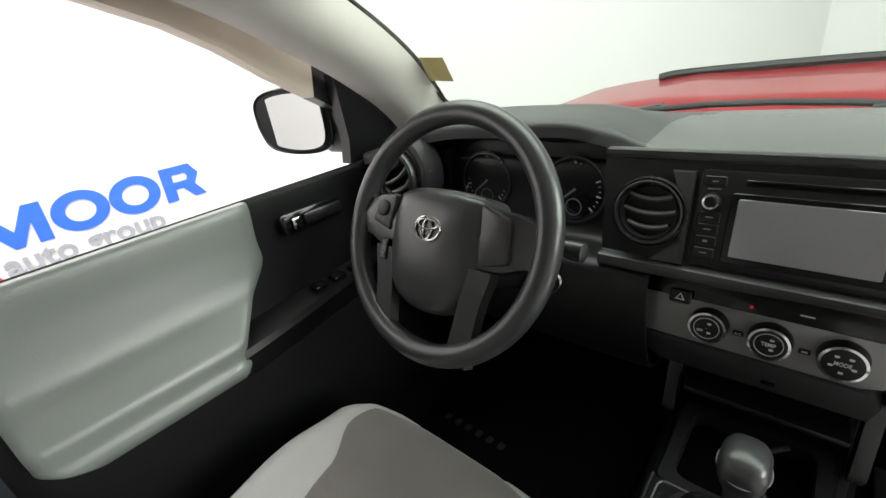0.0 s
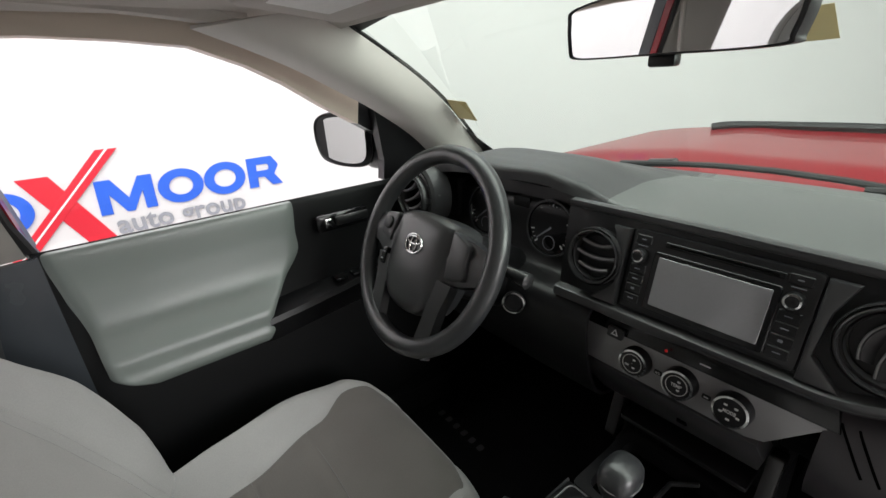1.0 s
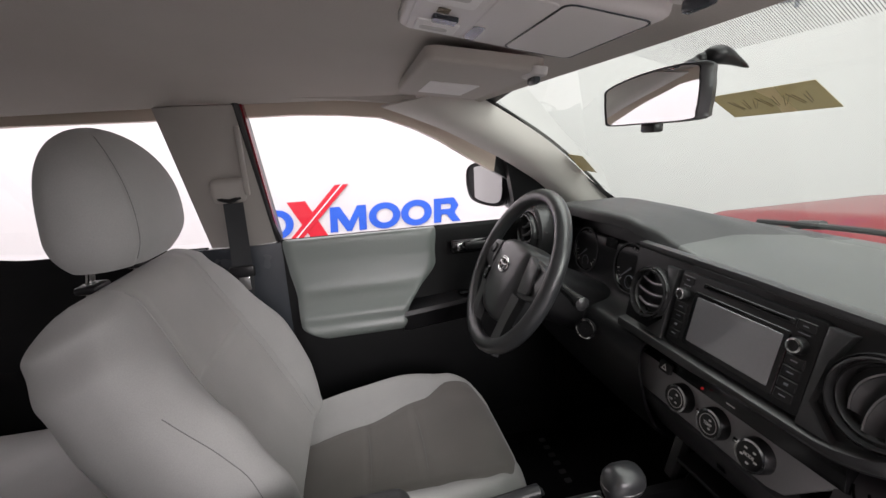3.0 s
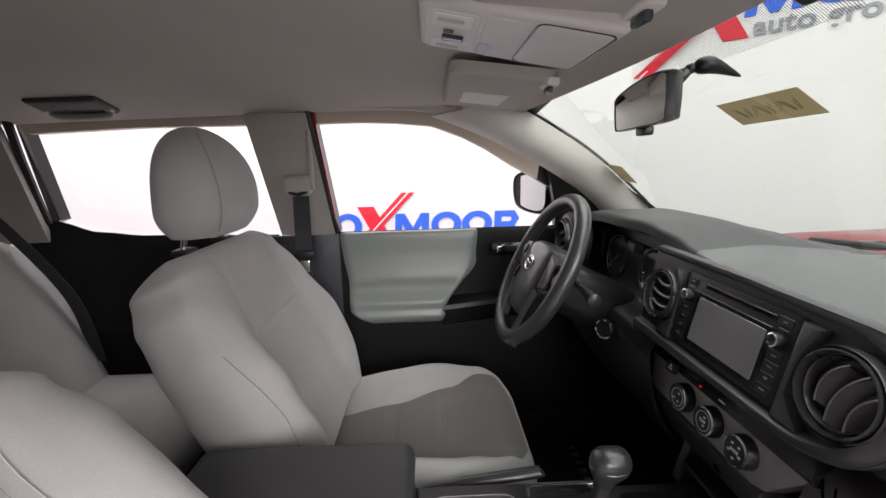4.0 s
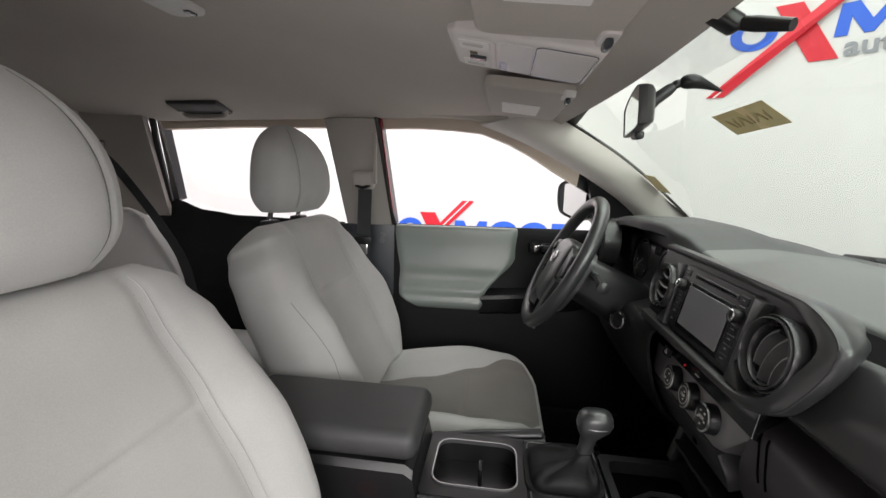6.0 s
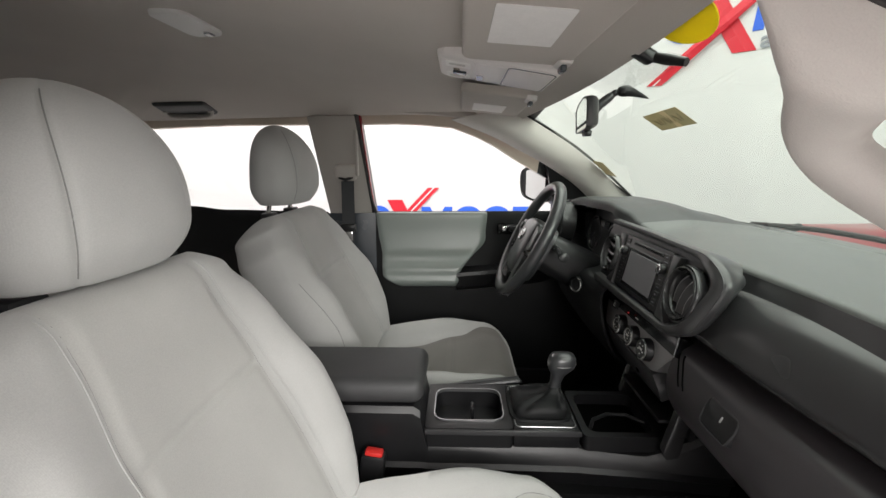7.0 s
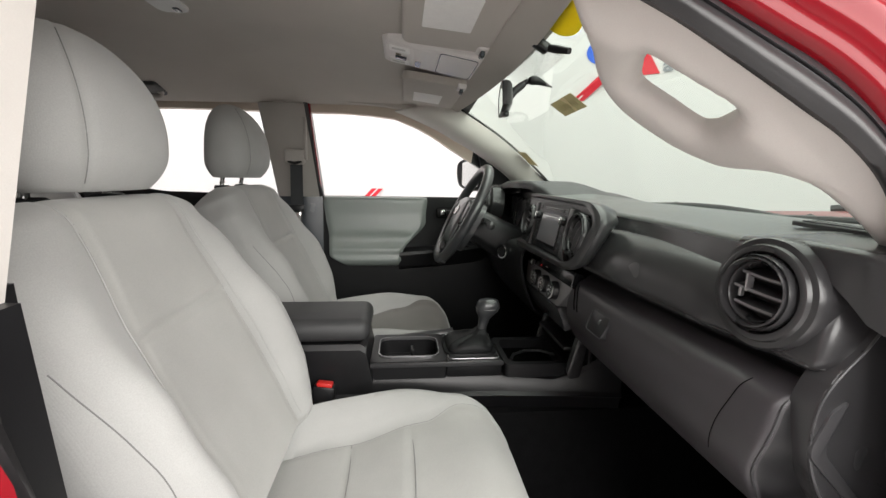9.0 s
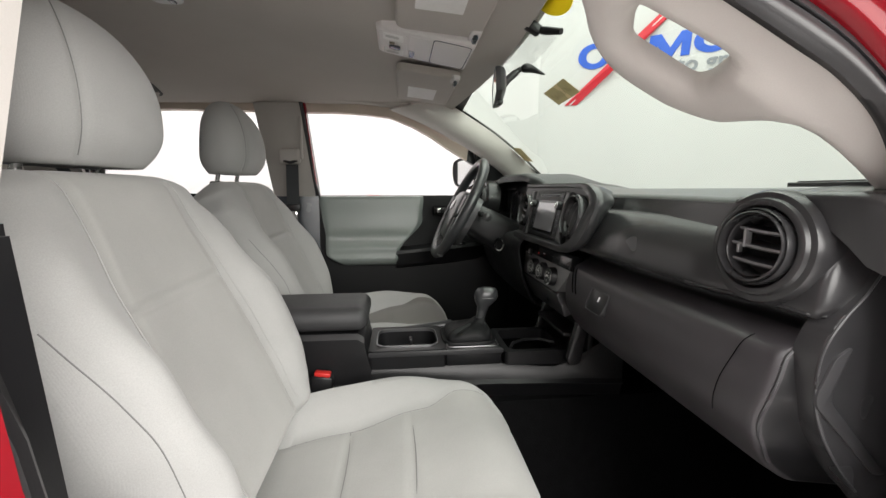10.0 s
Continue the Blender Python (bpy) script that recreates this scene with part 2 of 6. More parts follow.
def slab(bm, outline, m, depth, bevel=0.0, seg=2):
    """A plate: a flat outline (x, y) of m's plane, with depth along its z from 0 down to -depth."""
    vs = [bm.verts.new(m @ Vector((x, y, 0))) for x, y in outline]
    f = bm.faces.new(vs)
    ret = bmesh.ops.extrude_face_region(bm, geom=[f])
    down = m.to_3x3() @ Vector((0, 0, -depth))
    nv = [g for g in ret["geom"] if isinstance(g, bmesh.types.BMVert)]
    for v in nv:
        v.co += down
    if bevel:
        es = [e for e in f.edges]
        bmesh.ops.bevel(bm, geom=es, offset=bevel, segments=seg, profile=0.5, affect="EDGES", clamp_overlap=True)
    return bm


def annulus(bm, outer, inner, m, depth):
    """A plate with a hole: outer and inner outlines of the same count."""
    n = len(outer)
    rows = []
    for z in (0, -depth):
        rows.append([m @ Vector((x, y, z)) for x, y in outer])
        rows.append([m @ Vector((x, y, z)) for x, y in inner])
    a, b, c, d = [[bm.verts.new(p) for p in row] for row in rows]
    for i in range(n):
        j = (i + 1) % n
        bm.faces.new((a[i], a[j], b[j], b[i]))
        bm.faces.new((c[j], c[i], d[i], d[j]))
        bm.faces.new((a[j], a[i], c[i], c[j]))
        bm.faces.new((b[i], b[j], d[j], d[i]))
    return bm


def sheet(bm, f, nu, nv, thick=0.0):
    """A curved sheet from f(u, v), both 0 to 1; thick gives it a back, along its normals."""
    vs = [[bm.verts.new(f(i / nu, j / nv)) for j in range(nv + 1)] for i in range(nu + 1)]
    fs = [bm.faces.new((vs[i][j], vs[i + 1][j], vs[i + 1][j + 1], vs[i][j + 1])) for i in range(nu) for j in range(nv)]
    if thick:
        bmesh.ops.recalc_face_normals(bm, faces=fs)
        bmesh.ops.solidify(bm, geom=fs, thickness=thick)
    return bm


def spline(pts, n):
    """n + 1 points on a smooth curve through pts (Catmull-Rom)."""
    pts = [Vector(p) for p in pts]
    out = []
    k = len(pts) - 1
    for i in range(n + 1):
        s = i / n * k
        a = min(int(s), k - 1)
        t = s - a
        p0, p1, p2, p3 = pts[max(a - 1, 0)], pts[a], pts[a + 1], pts[min(a + 2, k)]
        out.append(0.5 * ((2 * p1) + (p2 - p0) * t + (2 * p0 - 5 * p1 + 4 * p2 - p3) * t * t + (3 * p1 - p0 - 3 * p2 + p3) * t ** 3))
    return out


def rrect(w, h, r, n=5):
    """A rounded rectangle's outline about the origin."""
    out = []
    for cx, cy, a0 in ((w / 2 - r, h / 2 - r, 0), (-w / 2 + r, h / 2 - r, 90), (-w / 2 + r, -h / 2 + r, 180), (w / 2 - r, -h / 2 + r, 270)):
        for i in range(n + 1):
            a = radians(a0 + 90 * i / n)
            out.append((cx + r * math.cos(a), cy + r * math.sin(a)))
    return out


def roundpoly(pts, r, n=5):
    """A polygon's outline with its corners rounded off."""
    out = []
    k = len(pts)
    for i in range(k):
        p0, p, p1 = Vector(pts[i - 1]), Vector(pts[i]), Vector(pts[(i + 1) % k])
        a = p + (p0 - p).normalized() * min(r, (p0 - p).length * 0.45)
        b = p + (p1 - p).normalized() * min(r, (p1 - p).length * 0.45)
        for j in range(n + 1):
            t = j / n
            q = a.lerp(p, t).lerp(p.lerp(b, t), t)
            out.append((q.x, q.y))
    return out


def circle(r, n=32):
    return [(r * math.cos(2 * math.pi * i / n), r * math.sin(2 * math.pi * i / n)) for i in range(n)]


def lerp(a, b, t):
    return a + (b - a) * t


def table(x, rows):
    """Reads y at x from rows of (x, y), smoothly."""
    if x <= rows[0][0]:
        return rows[0][1]
    for (x0, y0), (x1, y1) in zip(rows, rows[1:]):
        if x <= x1:
            t = (x - x0) / (x1 - x0)
            return lerp(y0, y1, t * t * (3 - 2 * t))
    return rows[-1][1]


def facing(x, y, z, tilt=0.0):
    """A plane that faces the back of the car: its x to the right, its y up, its z out of the face; tilt leans its top forwards."""
    return Matrix.Translation((x, y, z)) @ Matrix.Rotation(radians(90 - tilt), 4, "X")


# ---- the studio ----
CORNER = Vector((-2.7, 1.19, 0))
ALONG = Vector((math.cos(radians(51)), math.sin(radians(51)), 0))
FAR = CORNER + ALONG * 4.0
TURN = radians(39)
REACH = 0.45
BEND = REACH / math.tan(TURN / 2)


def cove(s):
    """How far the rounded corner stands in front of the flat wall, s metres from where the walls would meet."""
    return BEND - math.sqrt(BEND ** 2 - (REACH - s) ** 2) if s < REACH else 0.0


hub = CORNER + Vector((BEND, -REACH, 0))
arc = [hub + Vector((-math.cos(TURN * i / 16), math.sin(TURN * i / 16), 0)) * BEND for i in range(17)]
bm = bm_new()
rings(bm, [[p + Vector((0, 0, z)) for p in arc] + [p + (p - hub).normalized() * 0.12 + Vector((0, 0, z)) for p in arc[::-1]] for z in (0, 3.7)])
tagged(part("wall_cove", bm, M_WALL), "rounded corner between two white studio walls", "wall", kind="structure")
plan = [((-2.7, -6.5), arc[0]), (arc[-1], FAR), (FAR, (5.6, FAR.y)), ((5.6, FAR.y), (5.6, -6.5)), ((5.6, -6.5), (-2.7, -6.5))]
for name, (a, b) in zip(("wall_west", "wall_northwest", "wall_north", "wall_east", "wall_south"), plan):
    a, b = Vector((a[0], a[1], 0)), Vector((b[0], b[1], 0))
    d = (b - a).normalized()
    out = Vector((-d.y, d.x, 0))
    bm = bm_new()
    pts = [a, b, b + out * 0.12, a + out * 0.12]
    rings(bm, [[p + Vector((0, 0, z)) for p in pts] for z in (0, 3.7)])
    # the unseen east wall is greyed to cut light bounced into the cab
    grey = name == "wall_east"
    tagged(part(name, bm, M_SHADE if grey else M_WALL, smooth=False), "unseen studio wall greyed to cut bounced light" if grey else "plain white painted studio wall", "wall", kind="structure")
bm = bm_new()
rings(bm, [[Vector((x, y, z)) for x, y in ((-3, -6.7), (5.8, -6.7), (5.8, 4.6), (-3, 4.6))] for z in (-0.1, 0.0)])
tagged(part("floor", bm, M_FLOOR, smooth=False), "mid grey studio floor under the truck", "floor", kind="structure")
bm = bm_new()
rings(bm, [[Vector((x, y, z)) for x, y in ((-3, -6.7), (5.8, -6.7), (5.8, 4.6), (-3, 4.6))] for z in (3.7, 3.8)])
tagged(part("ceiling", bm, M_WALL, smooth=False), "white studio ceiling", "ceiling", kind="structure")


def words(text, parent, m, x0, x1, base, size, material, depth=0.004):
    """Writing in the built-in font, from x0 to x1 on the plane of m."""
    cu = bpy.data.curves.new("lettering", "FONT")
    cu.body, cu.size, cu.extrude, cu.resolution_u, cu.offset = text, size, depth / 2, 3, size * 0.02
    tmp = new("lettering", cu)
    bpy.context.view_layer.update()
    me = bpy.data.meshes.new_from_object(tmp.evaluated_get(bpy.context.evaluated_depsgraph_get()))
    bpy.data.objects.remove(tmp)
    lo = min(v.co.x for v in me.vertices)
    hi = max(v.co.x for v in me.vertices)
    for v in me.vertices:
        v.co = m @ Vector((x0 + (v.co.x - lo) / (hi - lo) * (x1 - x0), base + v.co.y, v.co.z))
    me.materials.clear()
    me.materials.append(material)
    ob = new("lettering", me)
    ob.parent = parent
    ob.matrix_parent_inverse = parent.matrix_world.inverted()
    return ob


def logo(origin, along, stretch=1.0):
    """The dealer's sign: rounded blue blocks and rings, crossed red bars and a grey line of bars."""
    out = along.cross(Vector((0, 0, 1)))
    m = Matrix.Translation(origin + out * 0.008) @ Matrix((along, Vector((0, 0, 1)), out)).transposed().to_4x4() @ Matrix.Diagonal((stretch, 1, 1, 1))
    sign = thing("wall_sign", "blue and red dealer sign on the white wall", "sign", origin, "dealer signs")
    h = 0.185

    def block(name, outline, mtl, z=0.0, d=0.008):
        return part(name, slab(bm_new(), outline, m @ Matrix.Translation((0, 0, z)), d, 0.0015, 1), mtl, sign, smooth=False)

    def ring(cx, cy, rx, ry, w, lean=0.06):
        n = 28
        o = [(cx + rx * math.cos(q) + lean * ry * math.sin(q), cy + ry * math.sin(q)) for q in (2 * math.pi * i / n for i in range(n))]
        i_ = [(cx + (rx - w) * math.cos(q) + lean * (ry - w) * math.sin(q), cy + (ry - w * 0.8) * math.sin(q)) for q in (2 * math.pi * i / n for i in range(n))]
        part("ring", annulus(bm_new(), o, i_, m, 0.008), M_BLUE, sign, smooth=False)

    # angular block with two notches, then rings, then a block with a slot
    block("block", [(0.0, 0), (0.055, 0), (0.062, 0.105), (0.12, 0.0), (0.155, 0), (0.215, 0.105), (0.21, 0), (0.265, 0), (0.275, h), (0.21, h), (0.145, 0.075), (0.085, h), (0.015, h)], M_BLUE)
    ring(0.405, h / 2, 0.118, 0.098, 0.056)
    ring(0.645, h / 2, 0.118, 0.098, 0.056)
    ring(-0.36, h / 2, 0.112, 0.104, 0.054)
    x = 0.775
    annulus_o = [(x, 0), (x + 0.055, 0), (x + 0.058, 0.06), (x + 0.10, 0.06), (x + 0.145, 0), (x + 0.21, 0), (x + 0.165, 0.07), (x + 0.20, 0.125), (x + 0.165, h), (x + 0.01, h)]
    annulus_i = [(x + 0.06, 0.10), (x + 0.065, 0.10), (x + 0.07, 0.10), (x + 0.10, 0.10), (x + 0.125, 0.10), (x + 0.135, 0.105), (x + 0.138, 0.115), (x + 0.14, 0.125), (x + 0.13, 0.14), (x + 0.062, 0.14)]
    part("block", annulus(bm_new(), annulus_o, annulus_i, m, 0.008), M_BLUE, sign, smooth=False)
    block("bar", [(-0.555, -0.30), (-0.47, -0.30), (0.165, 0.345), (0.07, 0.345)], M_REDV, 0.004, 0.008)
    block("bar", [(-0.09, -0.125), (0.035, -0.125), (-0.15, 0.245), (-0.275, 0.245)], M_REDV, 0.001, 0.008)
    block("stripe", [(-0.525, -0.30), (-0.512, -0.30), (0.125, 0.345), (0.112, 0.345)], M_WHITE, 0.006, 0.002)
    words("auto group", sign, m, 0.05, 0.725, -0.115, 0.155, M_GREY)
    return sign


logo(Vector((-2.7, -0.705, 0.822)), Vector((0, 1, 0)))
# the second sign follows the rounded corner
bent = logo(CORNER + ALONG * 0.57 + Vector((0, 0, 2.24)), ALONG, 1.12)
FACE = ALONG.cross(Vector((0, 0, 1)))
for piece in bent.children:
    for v in piece.data.vertices:
        v.co += FACE * cove((v.co - CORNER).dot(ALONG))


# ---- the cab: side plane, windshield and roof as functions ----
def side_x(z):
    return 0.76 - (z - 1.18) * 0.37


def shield(x, z):
    return 0.051 + (1.44 - z) / 0.70 - 0.067 * (x / 0.6) ** 2


def roof_z(x, y):
    zc = table(y, [(-1.75, 1.60), (-1.3, 1.635), (-0.88, 1.638), (-0.60, 1.612), (-0.41, 1.582), (-0.12, 1.558)])
    zs = table(y, [(-1.75, 1.535), (-0.5, 1.548), (-0.16, 1.545)])
    return zs + (zc - zs) * (1 - min(abs(x) / 0.64, 1) ** 2.6)


# headliner
bm = bm_new()


def liner(u, v):
    x = lerp(-0.645, 0.645, u)
    front = -0.105 - 0.055 * (x / 0.6) ** 2
    y = lerp(-1.74, front, v)
    return Vector((x, y, roof_z(x, y) - (0.02 * max(0, (v - 0.97) / 0.03))))


sheet(bm, liner, 40, 48, 0.012)
headliner = tagged(part("ceiling_lining", bm, M_HEAD), "taupe felt headliner inside the truck's roof", "headliner", kind="structure")

# roof skin and outer rails
bm = bm_new()
sheet(bm, lambda u, v: Vector((lerp(-0.70, 0.70, u), lerp(-1.85, -0.10 - 0.05 * (2 * u - 1) ** 2, v), 1.705 - 0.075 * abs(2 * u - 1) ** 2.5 - 0.03 * max(0, (v - 0.8) / 0.2) ** 2)), 20, 16, 0.01)
tagged(part("roof", bm, M_RED), "glossy red steel roof of the truck", "roof", kind="structure")

# windshield
bm = bm_new()


def pane(u, v):
    x = lerp(-0.70, 0.70, u)
    z = lerp(1.19, 1.585 - 0.045 * (x / 0.6) ** 2, v)
    return Vector((x, shield(x, z) + 0.004, z))


sheet(bm, pane, 24, 12)
ws = tagged(part("windshield", bm, M_WS), "green-tinted curved windshield glass", "windshield", kind="structure")
# black ceramic border along the glass's edges
bm = bm_new()
for a, b, va, vb in ((0.0, 1.0, 0.93, 1.0),):
    sheet(bm, lambda u, v: pane(lerp(a, b, u), lerp(va, vb, v)) - Vector((0, 0.004, 0.002)), 24, 1)
part("frit_band", bm, M_BLACK, ws)
for s in (-1, 1):
    bm = bm_new()
    sheet(bm, lambda u, v: pane(0.5 + s * lerp(0.466, 0.5, u), v) - Vector((0, 0.004, 0.002)), 1, 12)
    part("frit_band", bm, M_BLACK, ws)

# printed hatching above the mirror
bm = bm_new()
for i in range(114):
    x = -0.125 + 0.0028 * i
    z0 = 1.512 + max(0, -0.09 - x) * 0.6
    w = 0.0003 if x < -0.06 else 0.00042
    pts = [(x - w, 1.560), (x + w, 1.560), (x + w * 0.7, z0), (x - w * 0.7, z0)]
    bm.faces.new([bm.verts.new(Vector((px, shield(px, pz) + 0.001, pz - 0.002))) for px, pz in pts])
part("printed_hatching", bm, M_BLACK, ws, "fine dark hatching printed on the glass", smooth=False)

# pillar and rail curves (y, z), on the side plane
SILL = [(-0.40, 1.522), (-0.313, 1.490), (-0.236, 1.458), (-0.16, 1.420), (-0.09, 1.385), (-0.03, 1.350), (0.05, 1.298), (0.12, 1.235), (0.15, 1.17)]
EDGE = [(0.606, -0.20, 1.548), (0.612, -0.10, 1.492), (0.617, 0.0, 1.43), (0.628, 0.08, 1.372), (0.655, 0.152, 1.318), (0.682, 0.215, 1.268), (0.697, 0.255, 1.232), (0.710, 0.28, 1.197), (0.72, 0.295, 1.16)]


def a_pillar(s):
    n = 28
    inner = spline([(s * x, y, z) for x, y, z in EDGE], n)
    outer = spline([(s * (side_x(z) + 0.005), y, z) for y, z in SILL], n)
    bm = bm_new()

    def f(u, v):
        i = round(u * n)
        a, b = inner[i], outer[i]
        p = a.lerp(b, v)
        bulge = 0.022 * math.sin(math.pi * v)
        return p + Vector((-s * bulge, -bulge * 0.9, -bulge * 0.2))

    sheet(bm, f, n, 8, 0.006)
    return part("pillar_trim", bm, M_TRIM)


for s in (-1, 1):
    bm = bm_new()
    tube(bm, [p + Vector((-s * 0.003, 0.004, 0.004)) for p in spline([(s * x, y, z) for x, y, z in EDGE], 28)], 0.0042, 8)
    tagged(part("glass_seal", bm, M_RUBBER), "thin black seal along the windshield's edge", "seal", kind="structure")
tagged(a_pillar(-1), "pale grey plastic trim on the driver's windshield pillar", "pillar trim", kind="structure")


# ---- seats ----
SX = 0.376
LEAN = Vector((0, -0.405, 0.914))
FRONT = Vector((0, 0.914, 0.405))
BASE = Vector((0, -0.612, 0.765))
BACK_LEN = 0.515


def back_w(s):
    return table(s, [(0.0, 0.21), (0.12, 0.235), (0.38, 0.262), (0.62, 0.262), (0.80, 0.248), (0.92, 0.215), (1.0, 0.175)])


def back_bolster(s):
    return table(s, [(0.0, 0.030), (0.25, 0.058), (0.45, 0.060), (0.70, 0.028), (0.90, 0.004), (1.0, 0.0)])


def groove(d, w=0.005):
    return math.exp(-(d / w) ** 2)


def back_seam(s):
    """Half width of the insert panel at s."""
    return table(s, [(0.0, 0.125), (0.4, 0.135), (0.62, 0.130), (0.85, 0.115), (1.0, 0.112)])


def back_front(x, s):
    """Depth of the front face along FRONT."""
    w = back_w(s)
    q = abs(x) / w
    d = back_bolster(s) * math.exp(-((q - 0.80) / 0.17) ** 2) - 0.016 * max(0, 1 - (q / 0.55) ** 2) * (1 - abs(2 * s - 1))
    d -= 0.006 * groove(abs(x) - back_seam(s), 0.0065)
    d -= 0.006 * groove((s - 0.605) * BACK_LEN, 0.007) * (1 if abs(x) < back_seam(s) else 0)
    return d


def ring_x(w, seam, n_out=10, n_in=22):
    """Positions across the front, from one edge to the other, that fall on the seams."""
    out = [seam + (w - seam) * math.sin(0.5 * math.pi * (1 - i / n_out)) for i in range(n_out)]
    inn = [lerp(seam, -seam, i / n_in) for i in range(n_in + 1)]
    return out + inn + [-x for x in out[::-1]]


def seat_back():
    bm = bm_new()
    rows = []
    ns = 120
    for i in range(ns + 1):
        s = i / ns
        row = [back_point(x, s) for x in ring_x(back_w(s), back_seam(s))]
        sh = end_round(s)
        w = back_w(s)
        for j in range(1, 24):
            a = math.pi * (1 + j / 24)
            c, sn = math.cos(a), math.sin(a)
            row.append(Vector((w * math.copysign(abs(c) ** 0.62, c), 0, 0)) + BASE + LEAN * (s * BACK_LEN) + FRONT * (-0.125 * abs(sn) ** 0.5 * sh))
        rows.append(row)
    rings(bm, rows)
    n = len(rows[0])
    bm.faces.ensure_lookup_table()
    for i in range(ns):
        for j in range(10, 32):
            bm.faces[i * n + j].material_index = 1
    return bm


def end_round(k):
    if k > 0.9:
        return math.sqrt(max(1 - ((k - 0.9) / 0.1) ** 2, 0.0009))
    if k < 0.04:
        return math.sqrt(max(1 - 0.8 * (1 - k / 0.04) ** 2, 0.01))
    return 1.0


def back_point(x, s, lift=0.0):
    k = min(max(s, 0), 1)
    w = back_w(k)
    c = min(abs(x) / w, 1.0) ** (1 / 0.62)
    sn = math.sqrt(max(1 - c * c, 0))
    shrink = end_round(k)
    d = 0.052 * sn ** 0.55 * shrink + back_front(x, k) * sn ** 0.4
    return Vector((x, 0, 0)) + BASE + LEAN * (k * BACK_LEN) + FRONT * (d + lift)


Y0, Y1 = -0.64, -0.150


def cush_w(t):
    return table(t, [(0, 0.215), (0.3, 0.238), (0.62, 0.258), (0.80, 0.250), (0.91, 0.222), (0.97, 0.178), (1.0, 0.125)])


def cush_seam(t):
    return table(t, [(0, 0.105), (0.35, 0.120), (0.65, 0.144), (0.8, 0.172), (0.9, 0.165), (1.0, 0.085)])


def cush_top(x, t):
    w = cush_w(t)
    q = abs(x) / w
    z = 0.776 + 0.018 * t
    sink = table(t, [(0, 0.050), (0.3, 0.036), (0.6, 0.014), (0.8, 0.0)])
    z += (0.048 * table(t, [(0, 0.6), (0.5, 1.0), (0.85, 0.55), (1, 0.2)]) + sink) * math.exp(-((q - 0.80) / 0.17) ** 2) - sink
    z -= 0.006 * groove(abs(x) - cush_seam(t), 0.0065)
    if abs(x) < cush_seam(t):
        z -= 0.0045 * groove((t - 0.345) * 0.49) + 0.0045 * groove((t - 0.585) * 0.49)
    return z


def seat_cushion():
    bm = bm_new()
    rows = []
    ns = 64
    for i in range(ns + 1):
        t = i / ns
        w = cush_w(t)
        row = [cush_point(x, t) for x in ring_x(w, cush_seam(t))]
        sh = 1.0 if t < 0.8 else math.sqrt(max(1 - ((t - 0.8) / 0.2) ** 2, 0.0016))
        for j in range(1, 24):
            a = math.pi * (1 + j / 24)
            c, sn = math.cos(a), math.sin(a)
            row.append(Vector((w * math.copysign(abs(c) ** 0.55, c), lerp(Y0, Y1, t), 0.70 - 0.085 * abs(sn) ** 0.4 * (0.3 + 0.7 * sh))))
        rows.append(row)
    rings(bm, rows)
    n = len(rows[0])
    bm.faces.ensure_lookup_table()
    for i in range(int(ns * 0.97)):
        for j in range(10, 32):
            bm.faces[i * n + j].material_index = 1
    return bm


def cush_point(x, t):
    w = cush_w(t)
    c = min(abs(x) / w, 1.0) ** (1 / 0.55)
    sn = math.sqrt(max(1 - c * c, 0))
    shrink = 1.0 if t < 0.8 else math.sqrt(max(1 - ((t - 0.8) / 0.2) ** 2, 0.0016))
    return Vector((x, lerp(Y0, Y1, t), 0.70 + (cush_top(x, t) - 0.70) * sn ** 0.42 * (0.15 + 0.85 * shrink)))


def head_w(v):
    if v < 0.3:
        return 0.136 - 0.030 * (1 - v / 0.3) ** 2.5
    return max(0.136 * math.sqrt(max(1 - ((v - 0.3) / 0.7) ** 2.6, 0)), 0.003)


def head_d(v):
    if v < 0.25:
        return 0.080 - 0.024 * (1 - v / 0.25) ** 2
    return max(0.080 * math.sqrt(max(1 - ((v - 0.25) / 0.75) ** 2.2, 0)), 0.002)


def head_seam(v):
    return 0.64 * head_w(v)


def head_shape(u, v):
    """The headrest's skin: u round, v from bottom to top."""
    a = 2 * math.pi * u
    c, s = math.cos(a), math.sin(a)
    x = head_w(v) * math.copysign(abs(c) ** 0.82, c)
    y = head_d(v) * math.copysign(abs(s) ** 0.82, s)
    y -= 0.0045 * math.exp(-((abs(x) - head_seam(v)) / 0.0045) ** 2) * math.copysign(1, y)
    p = Vector((x, y + 0.012, 1.249 + 0.220 * v))
    p.y += -0.840 - 0.012 * (v - 0.4) + 0.012 * math.sin(math.pi * v)
    return p


def seat_headrest():
    bm = bm_new()
    rings(bm, [[head_shape(j / 144, math.sin(0.5 * math.pi * i / 56)) for j in range(144)] for i in range(57)])
    return bm


def stitch(bm, pts, r=0.0007):
    tube(bm, pts, r, 6)


